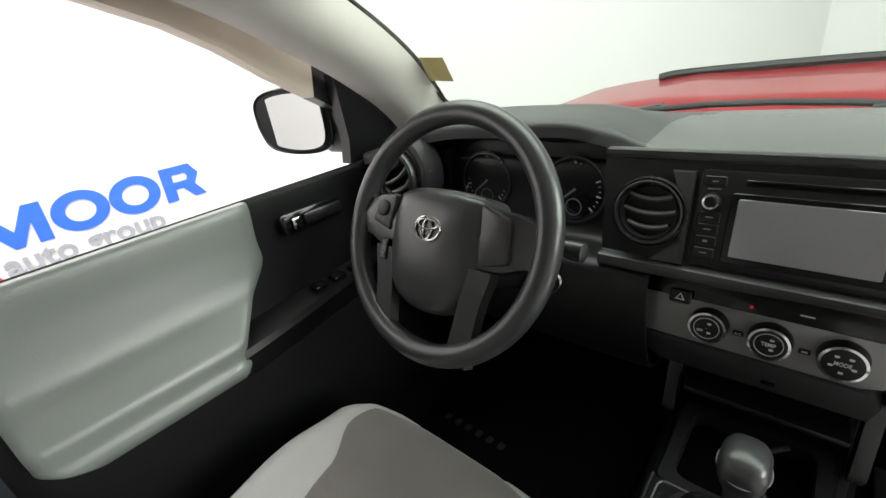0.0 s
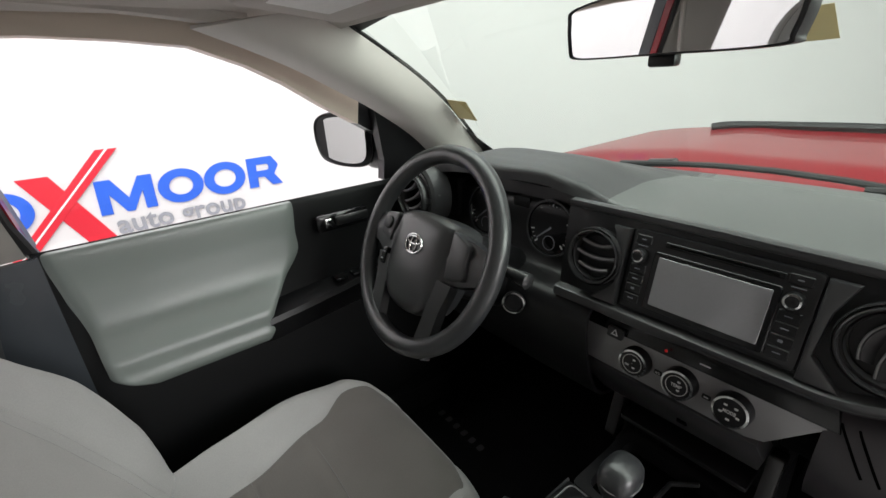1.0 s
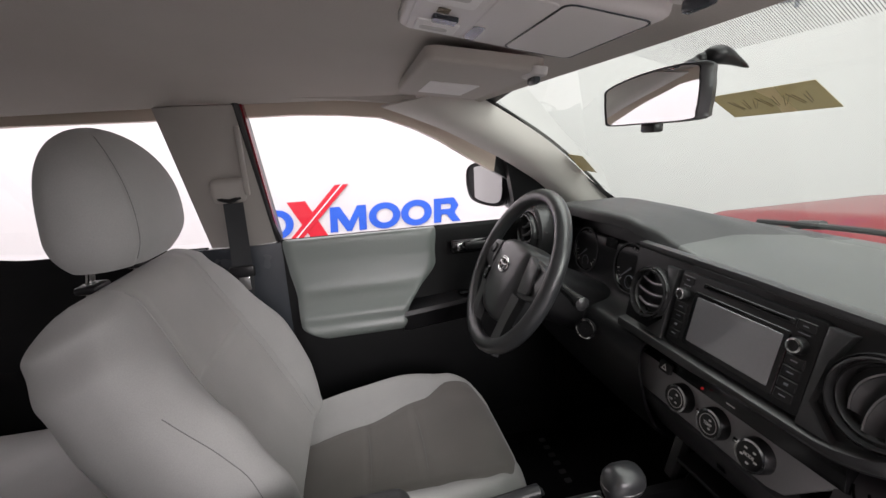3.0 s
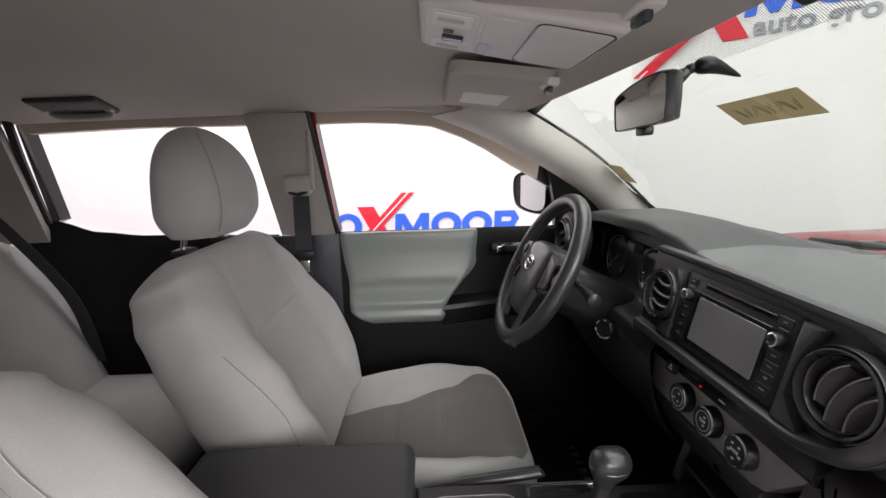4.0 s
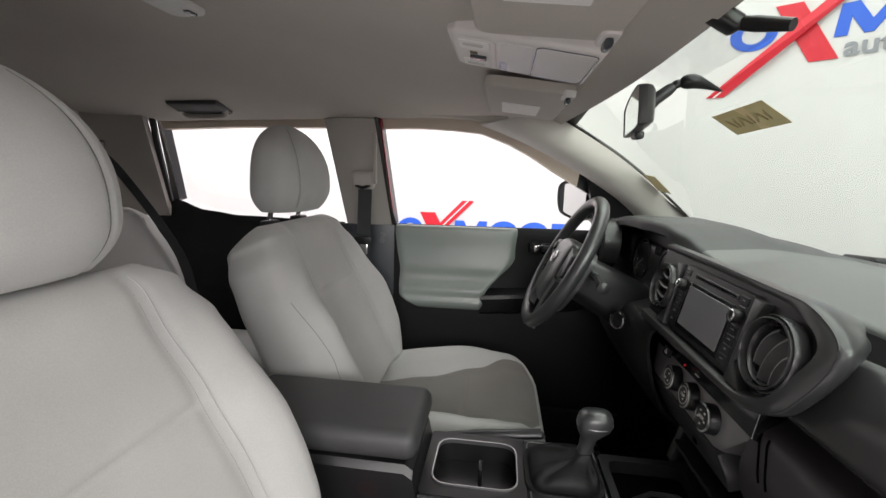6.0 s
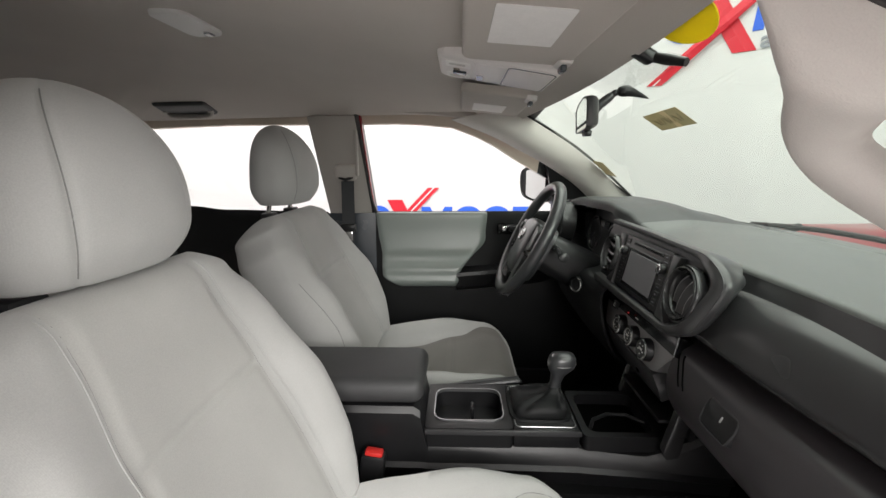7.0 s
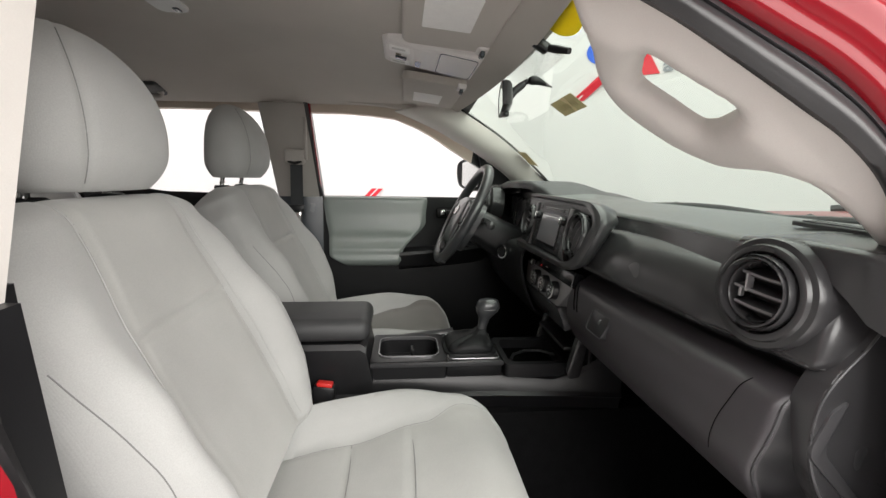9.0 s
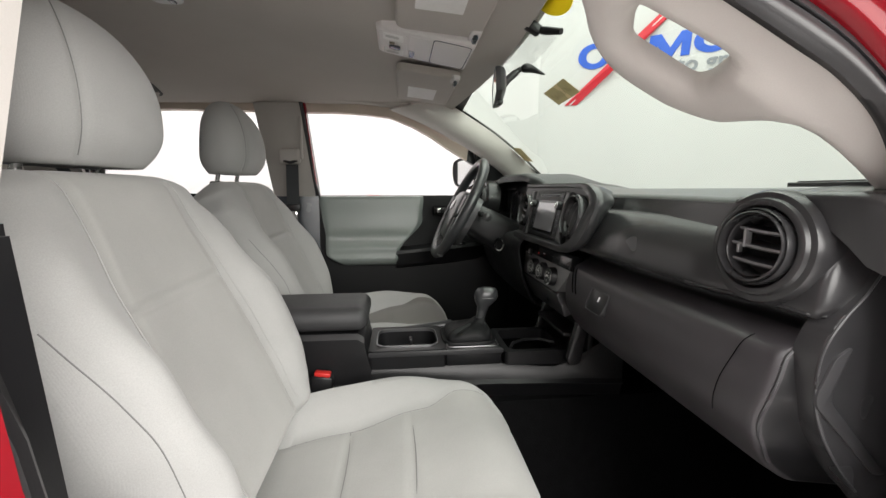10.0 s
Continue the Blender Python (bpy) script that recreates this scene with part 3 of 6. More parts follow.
def front_seat():
    seat = thing("front_seat", "light grey cloth bucket seat with headrest, on the passenger side", "car seat", (0, -0.4, 0.5), "front seats")
    back = part("backrest", seat_back(), [M_SEAT, M_INSERT], seat, angle=60)
    for s in (-1, 1):
        bm = bm_new()
        stitch(bm, [back_point(s * back_seam(k / 40 * 0.96), k / 40 * 0.96, -0.0005) for k in range(2, 41)])
        part("seam", bm, M_SEAM, back)
        bm = bm_new()
        stitch(bm, [back_point(s * back_seam(k / 40 * 0.96) + s * 0.010, k / 40 * 0.96, 0.0) for k in range(2, 41)], 0.0007)
        part("seam", bm, M_SEAT, back)
        # outer bolster seam
        bm = bm_new()
        stitch(bm, [back_point(s * lerp(0.197, 0.247, ((v - 0.06) / 0.58) ** 0.45), v) for v in (0.06 + k / 26 * 0.58 for k in range(27))], 0.0007)
        part("seam", bm, M_SEAM, back)
    bm = bm_new()
    stitch(bm, [back_point(lerp(-0.97, 0.97, k / 20) * back_seam(0.605), 0.605, -0.0002) for k in range(21)], 0.0006)
    part("seam", bm, M_SEAM, back)
    cush = part("cushion", seat_cushion(), [M_SEAT, M_INSERT], seat, angle=60)
    for s in (-1, 1):
        bm = bm_new()
        stitch(bm, [cush_point(s * cush_seam(k / 30 * 0.9), k / 30 * 0.9) for k in range(4, 31)])
        part("seam", bm, M_SEAM, cush)
    for t in (0.345, 0.585):
        bm = bm_new()
        w = cush_seam(t)
        stitch(bm, [cush_point(lerp(-w, w, k / 24), t + 0.012 * (1 - (2 * k / 24 - 1) ** 2)) for k in range(25)])
        part("seam", bm, M_SEAM, cush)
    head = part("headrest", seat_headrest(), M_SEAT, seat, angle=60)
    for s in (-1, 1):
        pts = []
        for k in range(2, 38):
            v = k / 40
            xs = head_seam(v)
            w = head_w(v)
            a = math.acos(max(-1, min(1, math.copysign(min(xs / w, 1) ** (1 / 0.82), s))))
            pts.append(head_shape(a / (2 * math.pi), v) + Vector((0, 0.0008, 0)))
        bm = bm_new()
        stitch(bm, pts, 0.0007)
        part("seam", bm, M_SEAM, head)
        bm = bm_new()
        tube(bm, [(s * 0.076, -0.855, 1.19), (s * 0.076, -0.838, 1.275)], 0.0065, 12)
        part("headrest_post", bm, M_CHROME, seat, "chrome post")
        bm = bm_new()
        rbox(bm, (s * 0.076, -0.843, 1.234), (0.046, 0.034, 0.014), 0.006)
        part("post_sleeve", bm, M_BLACK, seat, "black plastic sleeve")
    bm = bm_new()
    rbox(bm, (0, -0.43, 0.625), (0.40, 0.42, 0.07), 0.02)
    part("seat_base", bm, M_BLACK, seat, "black plastic base")
    for s in (-1, 1):
        bm = bm_new()
        rbox(bm, (s * 0.18, -0.43, 0.53), (0.04, 0.44, 0.12), 0.008)
        part("seat_rail", bm, M_BLACK, seat, "black steel rail")
    return seat


seat = front_seat()
seat.location.x += SX
driver_seat = copy_thing(seat, Matrix.Translation((-SX, -0.465, 0.5)))
driver_seat["label"] = "light grey cloth bucket seat with headrest, behind the steering wheel"
for child in driver_seat.children:
    if child.name.startswith("headrest") and "post" not in child.name:
        child.location.z += 0.014
    if child.name.startswith("cushion"):
        child.location += Vector((0, 0.020, 0.008))

# the driver's cushion takes a darker insert than the passenger's
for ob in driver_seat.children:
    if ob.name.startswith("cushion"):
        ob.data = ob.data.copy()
        ob.data.materials[1] = M_INSERT_DARK
        ob["label"] = "cushion with a darker insert"


# ---- dashboard ----
dash = thing("dashboard", "charcoal grained dashboard with round vents and a centre stack", "dashboard", (0, 0.2, 0.9))


def top_z(x, y):
    """Height of the dash's upper skin."""
    z = 1.207 + 0.012 * math.sin(math.pi * min(max((0.40 - y) / 0.32, 0), 1))
    hood = math.exp(-(abs(x + 0.40) / 0.205) ** 5)
    z += 0.062 * hood * table(y, [(-0.06, 0.85), (0.06, 1.0), (0.16, 0.85), (0.30, 0.30), (0.40, 0.0)])
    z += 0.022 * math.exp(-((x + 0.62) / 0.09) ** 4) * table(y, [(-0.05, 1), (0.1, 0.9), (0.3, 0.1)]) * (1 - hood)
    z += 0.010 * math.exp(-((x - 0.64) / 0.09) ** 4) * table(y, [(-0.05, 1), (0.1, 0.9), (0.3, 0.1)])
    return z


def top_front(x):
    """Where the upper skin ends towards the cabin."""
    return table(x, [(-0.74, 0.0), (-0.62, -0.02), (-0.55, 0.005), (-0.40, 0.015), (-0.26, 0.035), (-0.215, 0.06), (-0.17, 0.078), (0.08, 0.080), (0.18, 0.080), (0.30, 0.080), (0.70, 0.055), (0.74, 0.08)])


bm = bm_new()


def dash_skin(u, v):
    x = lerp(-0.745, 0.745, u)
    y0, y1 = top_front(x), 0.44 - 0.09 * (x / 0.7) ** 2
    if v < 0.25:
        q = v / 0.25
        ztop = top_z(x, y0 + 0.012)
        drop = table(x, [(-0.24, 0.024), (-0.16, 0.045), (0.12, 0.045), (0.25, 0.052), (0.585, 0.052), (0.66, 0.040), (0.70, 0.075)])
        foot = table(x, [(-0.24, 0.0), (-0.16, -0.030), (0.12, -0.030), (0.25, -0.020), (0.585, -0.006), (0.66, 0.0), (0.70, 0.012)])
        r = 0.010
        if q < 0.6:
            f = q / 0.6
            y, z = y0 + foot * (1 - f), ztop - drop + (drop - r) * f
        else:
            a = (q - 0.6) / 0.4 * math.pi / 2
            y, z = y0 + 0.012 * (1 - math.cos(a)), ztop - r + r * math.sin(a)
    else:
        y = lerp(y0 + 0.012, y1, (v - 0.25) / 0.75)
        z = top_z(x, y)
    return Vector((x, y, z))


sheet(bm, dash_skin, 110, 56, 0.005)
# shade put into the front lip's colour; the driver's hood is darker too
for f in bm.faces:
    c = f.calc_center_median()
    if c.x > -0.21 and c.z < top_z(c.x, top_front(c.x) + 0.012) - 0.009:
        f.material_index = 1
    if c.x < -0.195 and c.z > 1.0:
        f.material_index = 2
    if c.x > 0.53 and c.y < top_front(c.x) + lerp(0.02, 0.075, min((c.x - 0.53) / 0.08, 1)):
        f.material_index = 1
part("upper_pad", bm, [M_DASHTOP, M_DASH, M_ARM], dash, "soft grey-black upper pad, its front lip shaded by colour", angle=50)

# lower body, driver's and passenger's side, as profiles (y, z) from the top
PASS = [(0.115, 1.192), (0.095, 1.185), (0.068, 1.176), (0.046, 1.162), (0.026, 1.135), (0.018, 1.108), (0.016, 1.093), (0.024, 1.084), (0.052, 1.080), (0.056, 1.068), (0.034, 1.058), (0.014, 1.046), (0.006, 1.025), (0.0, 0.995), (0.006, 0.955), (0.03, 0.915), (0.065, 0.885), (0.10, 0.875), (0.25, 0.88)]
bm = bm_new()
prof = spline([(0, y, z) for y, z in PASS], 64)


def corner_x(z):
    return table(z, [(0.88, 0.628), (0.95, 0.648), (1.01, 0.660), (1.062, 0.656), (1.075, 0.662), (1.10, 0.672), (1.19, 0.664)])


def pass_pt(x, i):
    p = prof[i]
    bow = 0.026 * table(x, [(0.30, 0.0), (0.50, 0.35), (0.60, 1.0)]) * table(p.z, [(0.95, 0.0), (1.05, 0.3), (1.09, 1.0)])
    q = x - corner_x(p.z)
    return Vector((x, p.y + bow + 2.2 * (math.sqrt(q * q + 0.003 ** 2) + q), p.z))


def across(i, u):
    k = corner_x(prof[i].z)
    return lerp(0.145, k - 0.012, u / 0.7) if u < 0.7 else (lerp(k - 0.012, k + 0.012, (u - 0.7) / 0.15) if u < 0.85 else lerp(k + 0.012, 0.698, (u - 0.85) / 0.15))


vs = [[bm.verts.new(pass_pt(across(i, j / 80), i)) for i in range(len(prof))] for j in range(81)]
for a, b in zip(vs, vs[1:]):
    for i in range(len(prof) - 1):
        bm.faces.new((a[i], a[i + 1], b[i + 1], b[i]))
bmesh.ops.recalc_face_normals(bm, faces=bm.faces)
bmesh.ops.solidify(bm, geom=bm.faces[:], thickness=0.0015)
# black in the recess above the glove box puts its shade into colour
for f in bm.faces:
    c = f.calc_center_median()
    if c.z < 1.066 and c.x < corner_x(c.z) + 0.002:
        f.material_index = 1
    elif c.z < 1.080:
        f.material_index = 2
part("passenger_fascia", bm, [M_DASH, M_GLOVE, M_BLACK], dash, angle=40)
# thin tube laid along the corner in place of its edge highlight
bm = bm_new()
tube(bm, [pass_pt(corner_x(p.z) + 0.001, i) + Vector((0.0003, -0.0012, 0)) for i, p in enumerate(prof) if 0.90 < p.z < 1.052], 0.0016, 6)
part("edge", bm, M_STACK, dash, "thin line standing for the glove box's edge highlight")
lip = min(range(len(prof)), key=lambda i: abs(prof[i].z - 1.091))
# paler tube paints the highlight on the dash's lower lip
bm = bm_new()
tube(bm, [pass_pt(lerp(0.50, 0.671, k / 16), lip) + Vector((0, -0.0006, 0)) for k in range(17)], 0.0014, 6)
part("edge", bm, M_STACK, dash, "thin line standing for the dash lip's highlight")
bm = bm_new()
tube(bm, [pass_pt(0.602 + 0.010 * (p.z - 1.0) / 0.05, i) + Vector((0, -0.0008, 0)) for i, p in enumerate(prof) if 0.945 < p.z < 1.056], 0.0005, 6)
part("joint", bm, M_VOID, dash)
for q in (0.155, 0.170):
    bm = bm_new()
    tube(bm, [pass_pt(q + 0.03 * (1.05 - p.z) / 0.05, i) + Vector((0, -0.0006, 0)) for i, p in enumerate(prof) if 0.995 < p.z < 1.05], 0.0014, 6)
    part("joint", bm, M_VOID, dash)
part("defroster", slab(bm_new(), rrect(0.16, 0.034, 0.012), Matrix.Translation((0.585, 0.155, 1.2262)) @ Matrix.Rotation(radians(-12), 4, "Z"), 0.006, 0.001, 1), M_BLACK, dash, "black defroster louvre")
for i in range(4):
    bm = bm_new()
    rbox(bm, (0.585, 0.145 + 0.0065 * i, 1.2270), (0.13, 0.0018, 0.002), 0.0005, 1, Matrix.Rotation(radians(-12), 4, "Z"))
    part("defroster_slat", bm, M_DASH, dash)

DRV = [(0.06, 1.205), (0.05, 1.19), (0.045, 1.13), (0.03, 1.09), (-0.02, 1.075), (-0.035, 1.05), (-0.03, 1.0), (-0.01, 0.93), (0.03, 0.87), (0.12, 0.85), (0.3, 0.86)]
prof = spline([(0, y, z) for y, z in DRV], 44)
bm = bm_new()
xs = [-0.72 + (0.72 - 0.145) * i / 30 for i in range(31)]
vs = [[bm.verts.new(Vector((x, p.y + 0.01 * ((x + 0.4) / 0.3) ** 2, p.z))) for p in prof] for x in xs]
for a, b in zip(vs, vs[1:]):
    for i in range(len(prof) - 1):
        bm.faces.new((a[i], a[i + 1], b[i + 1], b[i]))
bmesh.ops.recalc_face_normals(bm, faces=bm.faces)
bmesh.ops.solidify(bm, geom=bm.faces[:], thickness=0.006)
part("driver_fascia", bm, M_BLACK, dash, angle=40)


def vent(cx, cy, cz, r, tilt=5, yaw=0, blades=3, turn=0.0, bow=-0.006, thick=0.0045, shut=0.006):
    """A round air outlet: bezel, inner ring, dark throat and curved blades."""
    m = facing(cx, cy, cz, tilt) @ Matrix.Rotation(radians(yaw), 4, "Y")
    v = part("vent", lathe(bm_new(), [(r * 0.93, -0.03), (r, -0.006), (r * 0.99, 0.002), (r * 0.965, 0.005), (r * 0.945, 0.003), (r * 0.935, 0.0), (r * 0.92, 0.0), (r * 0.905, 0.007), (r * 0.87, 0.008), (r * 0.845, 0.004), (r * 0.835, -0.003), (r * 0.80, -0.003), (r * 0.77, 0.0), (r * 0.72, -0.004), (r * 0.70, -0.02), (r * 0.68, -0.03)], m, 48, False), M_DASH, dash, "round black air vent")
    bm = bm_new()
    lathe(bm, [(r * 0.70, -0.03), (r * 0.55, -0.034), (r * 0.01, -0.036)], m, 32, False)
    part("throat", bm, M_DOORB, v)
    for i in range(blades):
        k = (i + 0.5) / blades * 2 - 1
        h = k * r * 0.62
        half = math.sqrt(max((r * 0.69) ** 2 - h * h, 0))
        bm = bm_new()
        rot = m @ Matrix.Rotation(radians(turn), 4, "Z")
        n = 12
        def blade(u, w):
            x = lerp(-half, half, u)
            return rot @ Vector((x, h + bow * (1 - (2 * u - 1) ** 2) * r / 0.05 - bow * 0.66 + shut * w, lerp(-0.004, -0.028, w)))
        sheet(bm, blade, n, 1, thick)
        bl = part("blade", bm, M_STACK, v)
        bm = bm_new()
        tube(bm, [blade(k / 12, 0) for k in range(13)], thick * 0.5, 6)
        part("blade_edge", bm, M_PANEL, bl, "satin grey edge")
    return v


vent(-0.157, -0.006, 1.158, 0.046, 12)
vent(0.174, -0.005, 1.160, 0.049, 12, 0, 3, 68, 0.010, 0.003, -0.026)
vent(-0.598, -0.046, 1.180, 0.053, 4, 0, 3, 30)
pv = vent(0.603, 0.028, 1.153, 0.044, 6, 6, 3, -4, -0.001, 0.003)
pm = facing(0.603, 0.028, 1.153, 6) @ Matrix.Rotation(radians(6), 4, "Y")
bm = bm_new()
rbox(bm, pm @ Vector((-0.014, 0.009, -0.006)), (0.003, 0.010, 0.022), 0.001, 1)
part("blade_link", bm, M_PANEL, pv)
bm = bm_new()
rbox(bm, pm @ Vector((-0.018, -0.004, -0.002)), (0.004, 0.006, 0.010), 0.001, 1)
part("vent_tab", bm, M_SATIN, pv, "bright tab")
part("vent_boss", lathe(bm_new(), [(0.068, -0.04), (0.0655, -0.012), (0.062, -0.006), (0.056, -0.005), (0.054, -0.001), (0.051, 0.0005), (0.0475, 0.0), (0.0455, -0.004), (0.044, -0.012)], facing(0.603, 0.030, 1.153, 6) @ Matrix.Rotation(radians(6), 4, "Y"), 56, False), M_DASH, dash, "stepped round vent surround")
part("vent_boss", lathe(bm_new(), [(0.074, -0.05), (0.072, -0.006), (0.066, 0.0), (0.060, -0.002), (0.056, 0.0), (0.054, -0.012)], facing(-0.598, -0.040, 1.18, 4), 48, False), M_DASH, dash, "stepped round vent surround")


# centre stack
def stack_y(z):
    return (z - 1.18) * 0.22


def on_stack(x, z, lift=0.0):
    return facing(x, stack_y(z) - lift, z, 12.4)


def pod_pt(x, z, d):
    """A point d in front of the stack's plane."""
    return Vector((x, stack_y(z) - d, z))


def open_round(pts, r, n=6):
    """An open line with its inner corners rounded off."""
    return [pts[0]] + roundpoly(pts, r, n)[n + 1:-(n + 1)] + [pts[-1]]


POD_OUT = open_round([(-0.224, 1.231), (0.02, 1.231), (0.200, 1.229), (0.254, 1.203), (0.249, 1.160), (0.212, 1.099), (0.160, 1.079), (-0.02, 1.078), (-0.216, 1.077)], 0.026)
POD_IN = open_round([(-0.224, 1.2205), (0.02, 1.2205), (0.172, 1.219), (0.229, 1.198), (0.229, 1.170), (0.198, 1.114), (0.148, 1.094), (-0.02, 1.093), (-0.216, 1.093)], 0.022)
rows, ridge = [], []
for i, ((ox, oz), (ix, iz)) in enumerate(zip(POD_OUT, POD_IN)):
    nx, nz = ox - ix, oz - iz
    k = 1 / math.hypot(nx, nz)
    nx, nz = nx * k, nz * k
    lift = table(i, [(0, -0.012), (20, -0.004), (28, 0.002), (60, 0.0)])
    spread = table(i, [(8, 0.0), (20, 0.55), (30, 1.0), (40, 0.8), (50, 0.3), (56, 0.0)])
    mid = lambda f: (lerp(ix, ox, f), lerp(iz, oz, f))
    back = lift - 0.013 * spread
    rows.append([pod_pt(ix - nx * 0.004, iz - nz * 0.010, lift - 0.034), pod_pt(ix - nx * 0.002, iz - nz * 0.002, lift - 0.014), pod_pt(ix, iz, lift - 0.002), pod_pt(*mid(0.12), lift + 0.001), pod_pt(*mid(0.5), lerp(lift, back, 0.35) + 0.003), pod_pt(*mid(0.9), lerp(lift, back, 0.85) + 0.003), pod_pt(ox, oz, back), pod_pt(ox + nx * 0.002, oz + nz * 0.001, back - 0.006), pod_pt(ox + nx * 0.001, oz + nz * 0.001, back - 0.012), pod_pt(ox - nx * (0.002 + 0.005 * spread), oz - nz * 0.003, back - 0.022), pod_pt(ox - nx * (0.004 + 0.018 * spread), oz - nz * (0.012 + 0.006 * spread), back - 0.034), pod_pt(ox - nx * (0.006 + 0.044 * spread), oz - nz * (0.030 + 0.012 * spread), back - 0.050)])
    ridge.append(pod_pt(*mid(0.96), back + 0.0022))
bm = bm_new()
rings(bm, rows)
part("stack_frame", bm, M_FRAMEGREY, dash, "satin charcoal frame wrapping the centre stack", angle=42)
# tube along the frame's crease stands in for its highlight
edge = bm_new()
tube(edge, ridge, 0.0014, 6)
part("frame_edge", edge, M_STACK, dash, "thin line standing for the centre frame's edge highlight")
bm = bm_new()
bm.faces.new([bm.verts.new(pod_pt(x, z, -0.012)) for x, z in POD_IN])
part("stack_panel", bm, M_BLACK, dash, smooth=False)
for c, size in (((-0.01, 0.24, 1.02), (1.40, 0.20, 0.30)), ((-0.40, 0.140, 1.172), (0.31, 0.125, 0.145)), ((-0.41, 0.130, 1.212), (0.28, 0.08, 0.070)), ((-0.62, 0.12, 1.17), (0.16, 0.16, 0.09))):
    bm = bm_new()
    rbox(bm, c, size, 0.01)
    part("dash_core", bm, M_DOORB, dash)

for q in (-1, 1):
    part("stack_fillet", slab(bm_new(), [(q * 0.110, 0.056), (q * 0.136, 0.056), (q * 0.122, 0.020), (q * 0.118, -0.030), (q * 0.150, -0.062), (q * 0.110, -0.062)][::q], on_stack(0, 1.157, 0.0), 0.02, 0.003), M_FRAMEGREY, dash, "satin charcoal side fillet")
radio = part("radio", slab(bm_new(), rrect(0.212, 0.116, 0.006), on_stack(0.002, 1.157, -0.004), 0.02, 0.002), M_BLACK, dash, "black head unit with touch screen")
part("screen_bezel", slab(bm_new(), rrect(0.146, 0.084, 0.004), on_stack(0.003, 1.149, -0.0025), 0.003, 0.001, 1), M_GLOSS, radio, "gloss black screen surround")
part("screen", slab(bm_new(), rrect(0.131, 0.069, 0.002), on_stack(0.003, 1.150, -0.0015), 0.003, 0.0005, 1), M_SCREEN, radio, "grey blank touch screen")
part("disc_slot", slab(bm_new(), rrect(0.134, 0.0075, 0.002), on_stack(0.008, 1.2015, -0.003), 0.003, 0.0008, 1), M_GLOSS, radio, "disc slot")
part("slot_gap", slab(bm_new(), rrect(0.122, 0.0018, 0.0006), on_stack(0.008, 1.2015, -0.0022), 0.002), M_VOID, radio)
for s in (-1, 1):
    m = on_stack(s * 0.0885, 1.178, -0.004)
    part("knob", lathe(bm_new(), [(0.0105, 0), (0.0098, 0.009), (0.0088, 0.0105), (0.007, 0.010), (0.001, 0.0095)], m, 28, False), M_BLACK, radio)
    part("knob_ring", lathe(bm_new(), [(0.0086, 0.0095), (0.0088, 0.0115), (0.0066, 0.0119), (0.0062, 0.0098)], m, 28, False), M_CHROME, radio, "bright ring")
    for i in range(4):
        mb = on_stack(s * 0.0885, 1.159 - 0.0145 * i, -0.004)
        part("button", slab(bm_new(), rrect(0.0225, 0.0130, 0.002), mb @ Matrix.Translation((0, 0, 0.0012)), 0.004, 0.001, 1), M_BLACK, radio)
        part("button_mark", slab(bm_new(), rrect(0.008 if i != 2 else 0.005, 0.0013 if i != 2 else 0.003, 0.0004), mb @ Matrix.Translation((0, 0, 0.0018)), 0.001), M_GREY, radio)
    part("button", slab(bm_new(), rrect(0.0225, 0.012, 0.002), on_stack(s * 0.0885, 1.2015, -0.0028), 0.004, 0.001, 1), M_BLACK, radio)
    part("button_mark", slab(bm_new(), rrect(0.006, 0.0014, 0.0004), on_stack(s * 0.0885, 1.2015, -0.0022), 0.001), M_GREY, radio)
    part("knob_mark", slab(bm_new(), rrect(0.014, 0.0012, 0.0004), on_stack(s * 0.0885, 1.1925, -0.0034), 0.001), M_GREY, radio)

# climate panel
HV = [(-0.188, 0.026), (-0.17, 0.030), (0.145, 0.030), (0.150, 0.024), (0.10, -0.030), (0.08, -0.036), (-0.165, -0.036), (-0.178, -0.028)]
hv = part("climate_panel", slab(bm_new(), HV, facing(0, 0.004, 1.009, 8), 0.03, 0.003), M_PANEL, dash, "graphite climate control panel")
part("status_light", slab(bm_new(), circle(0.0020, 12), facing(-0.030, -0.0055, 1.051, 20), 0.002), M_LEDRED, dash, "small red status light")
part("printed_mark", slab(bm_new(), rrect(0.013, 0.0014, 0.0004), facing(0.022, -0.0085, 1.057, 20), 0.001), M_WHITE, dash)
part("upper_strip", slab(bm_new(), [(-0.17, 0.0), (0.16, 0.0), (0.15, 0.035), (-0.155, 0.035)], facing(0, 0.000, 1.039, 20), 0.03, 0.002), M_GLOSS, dash)
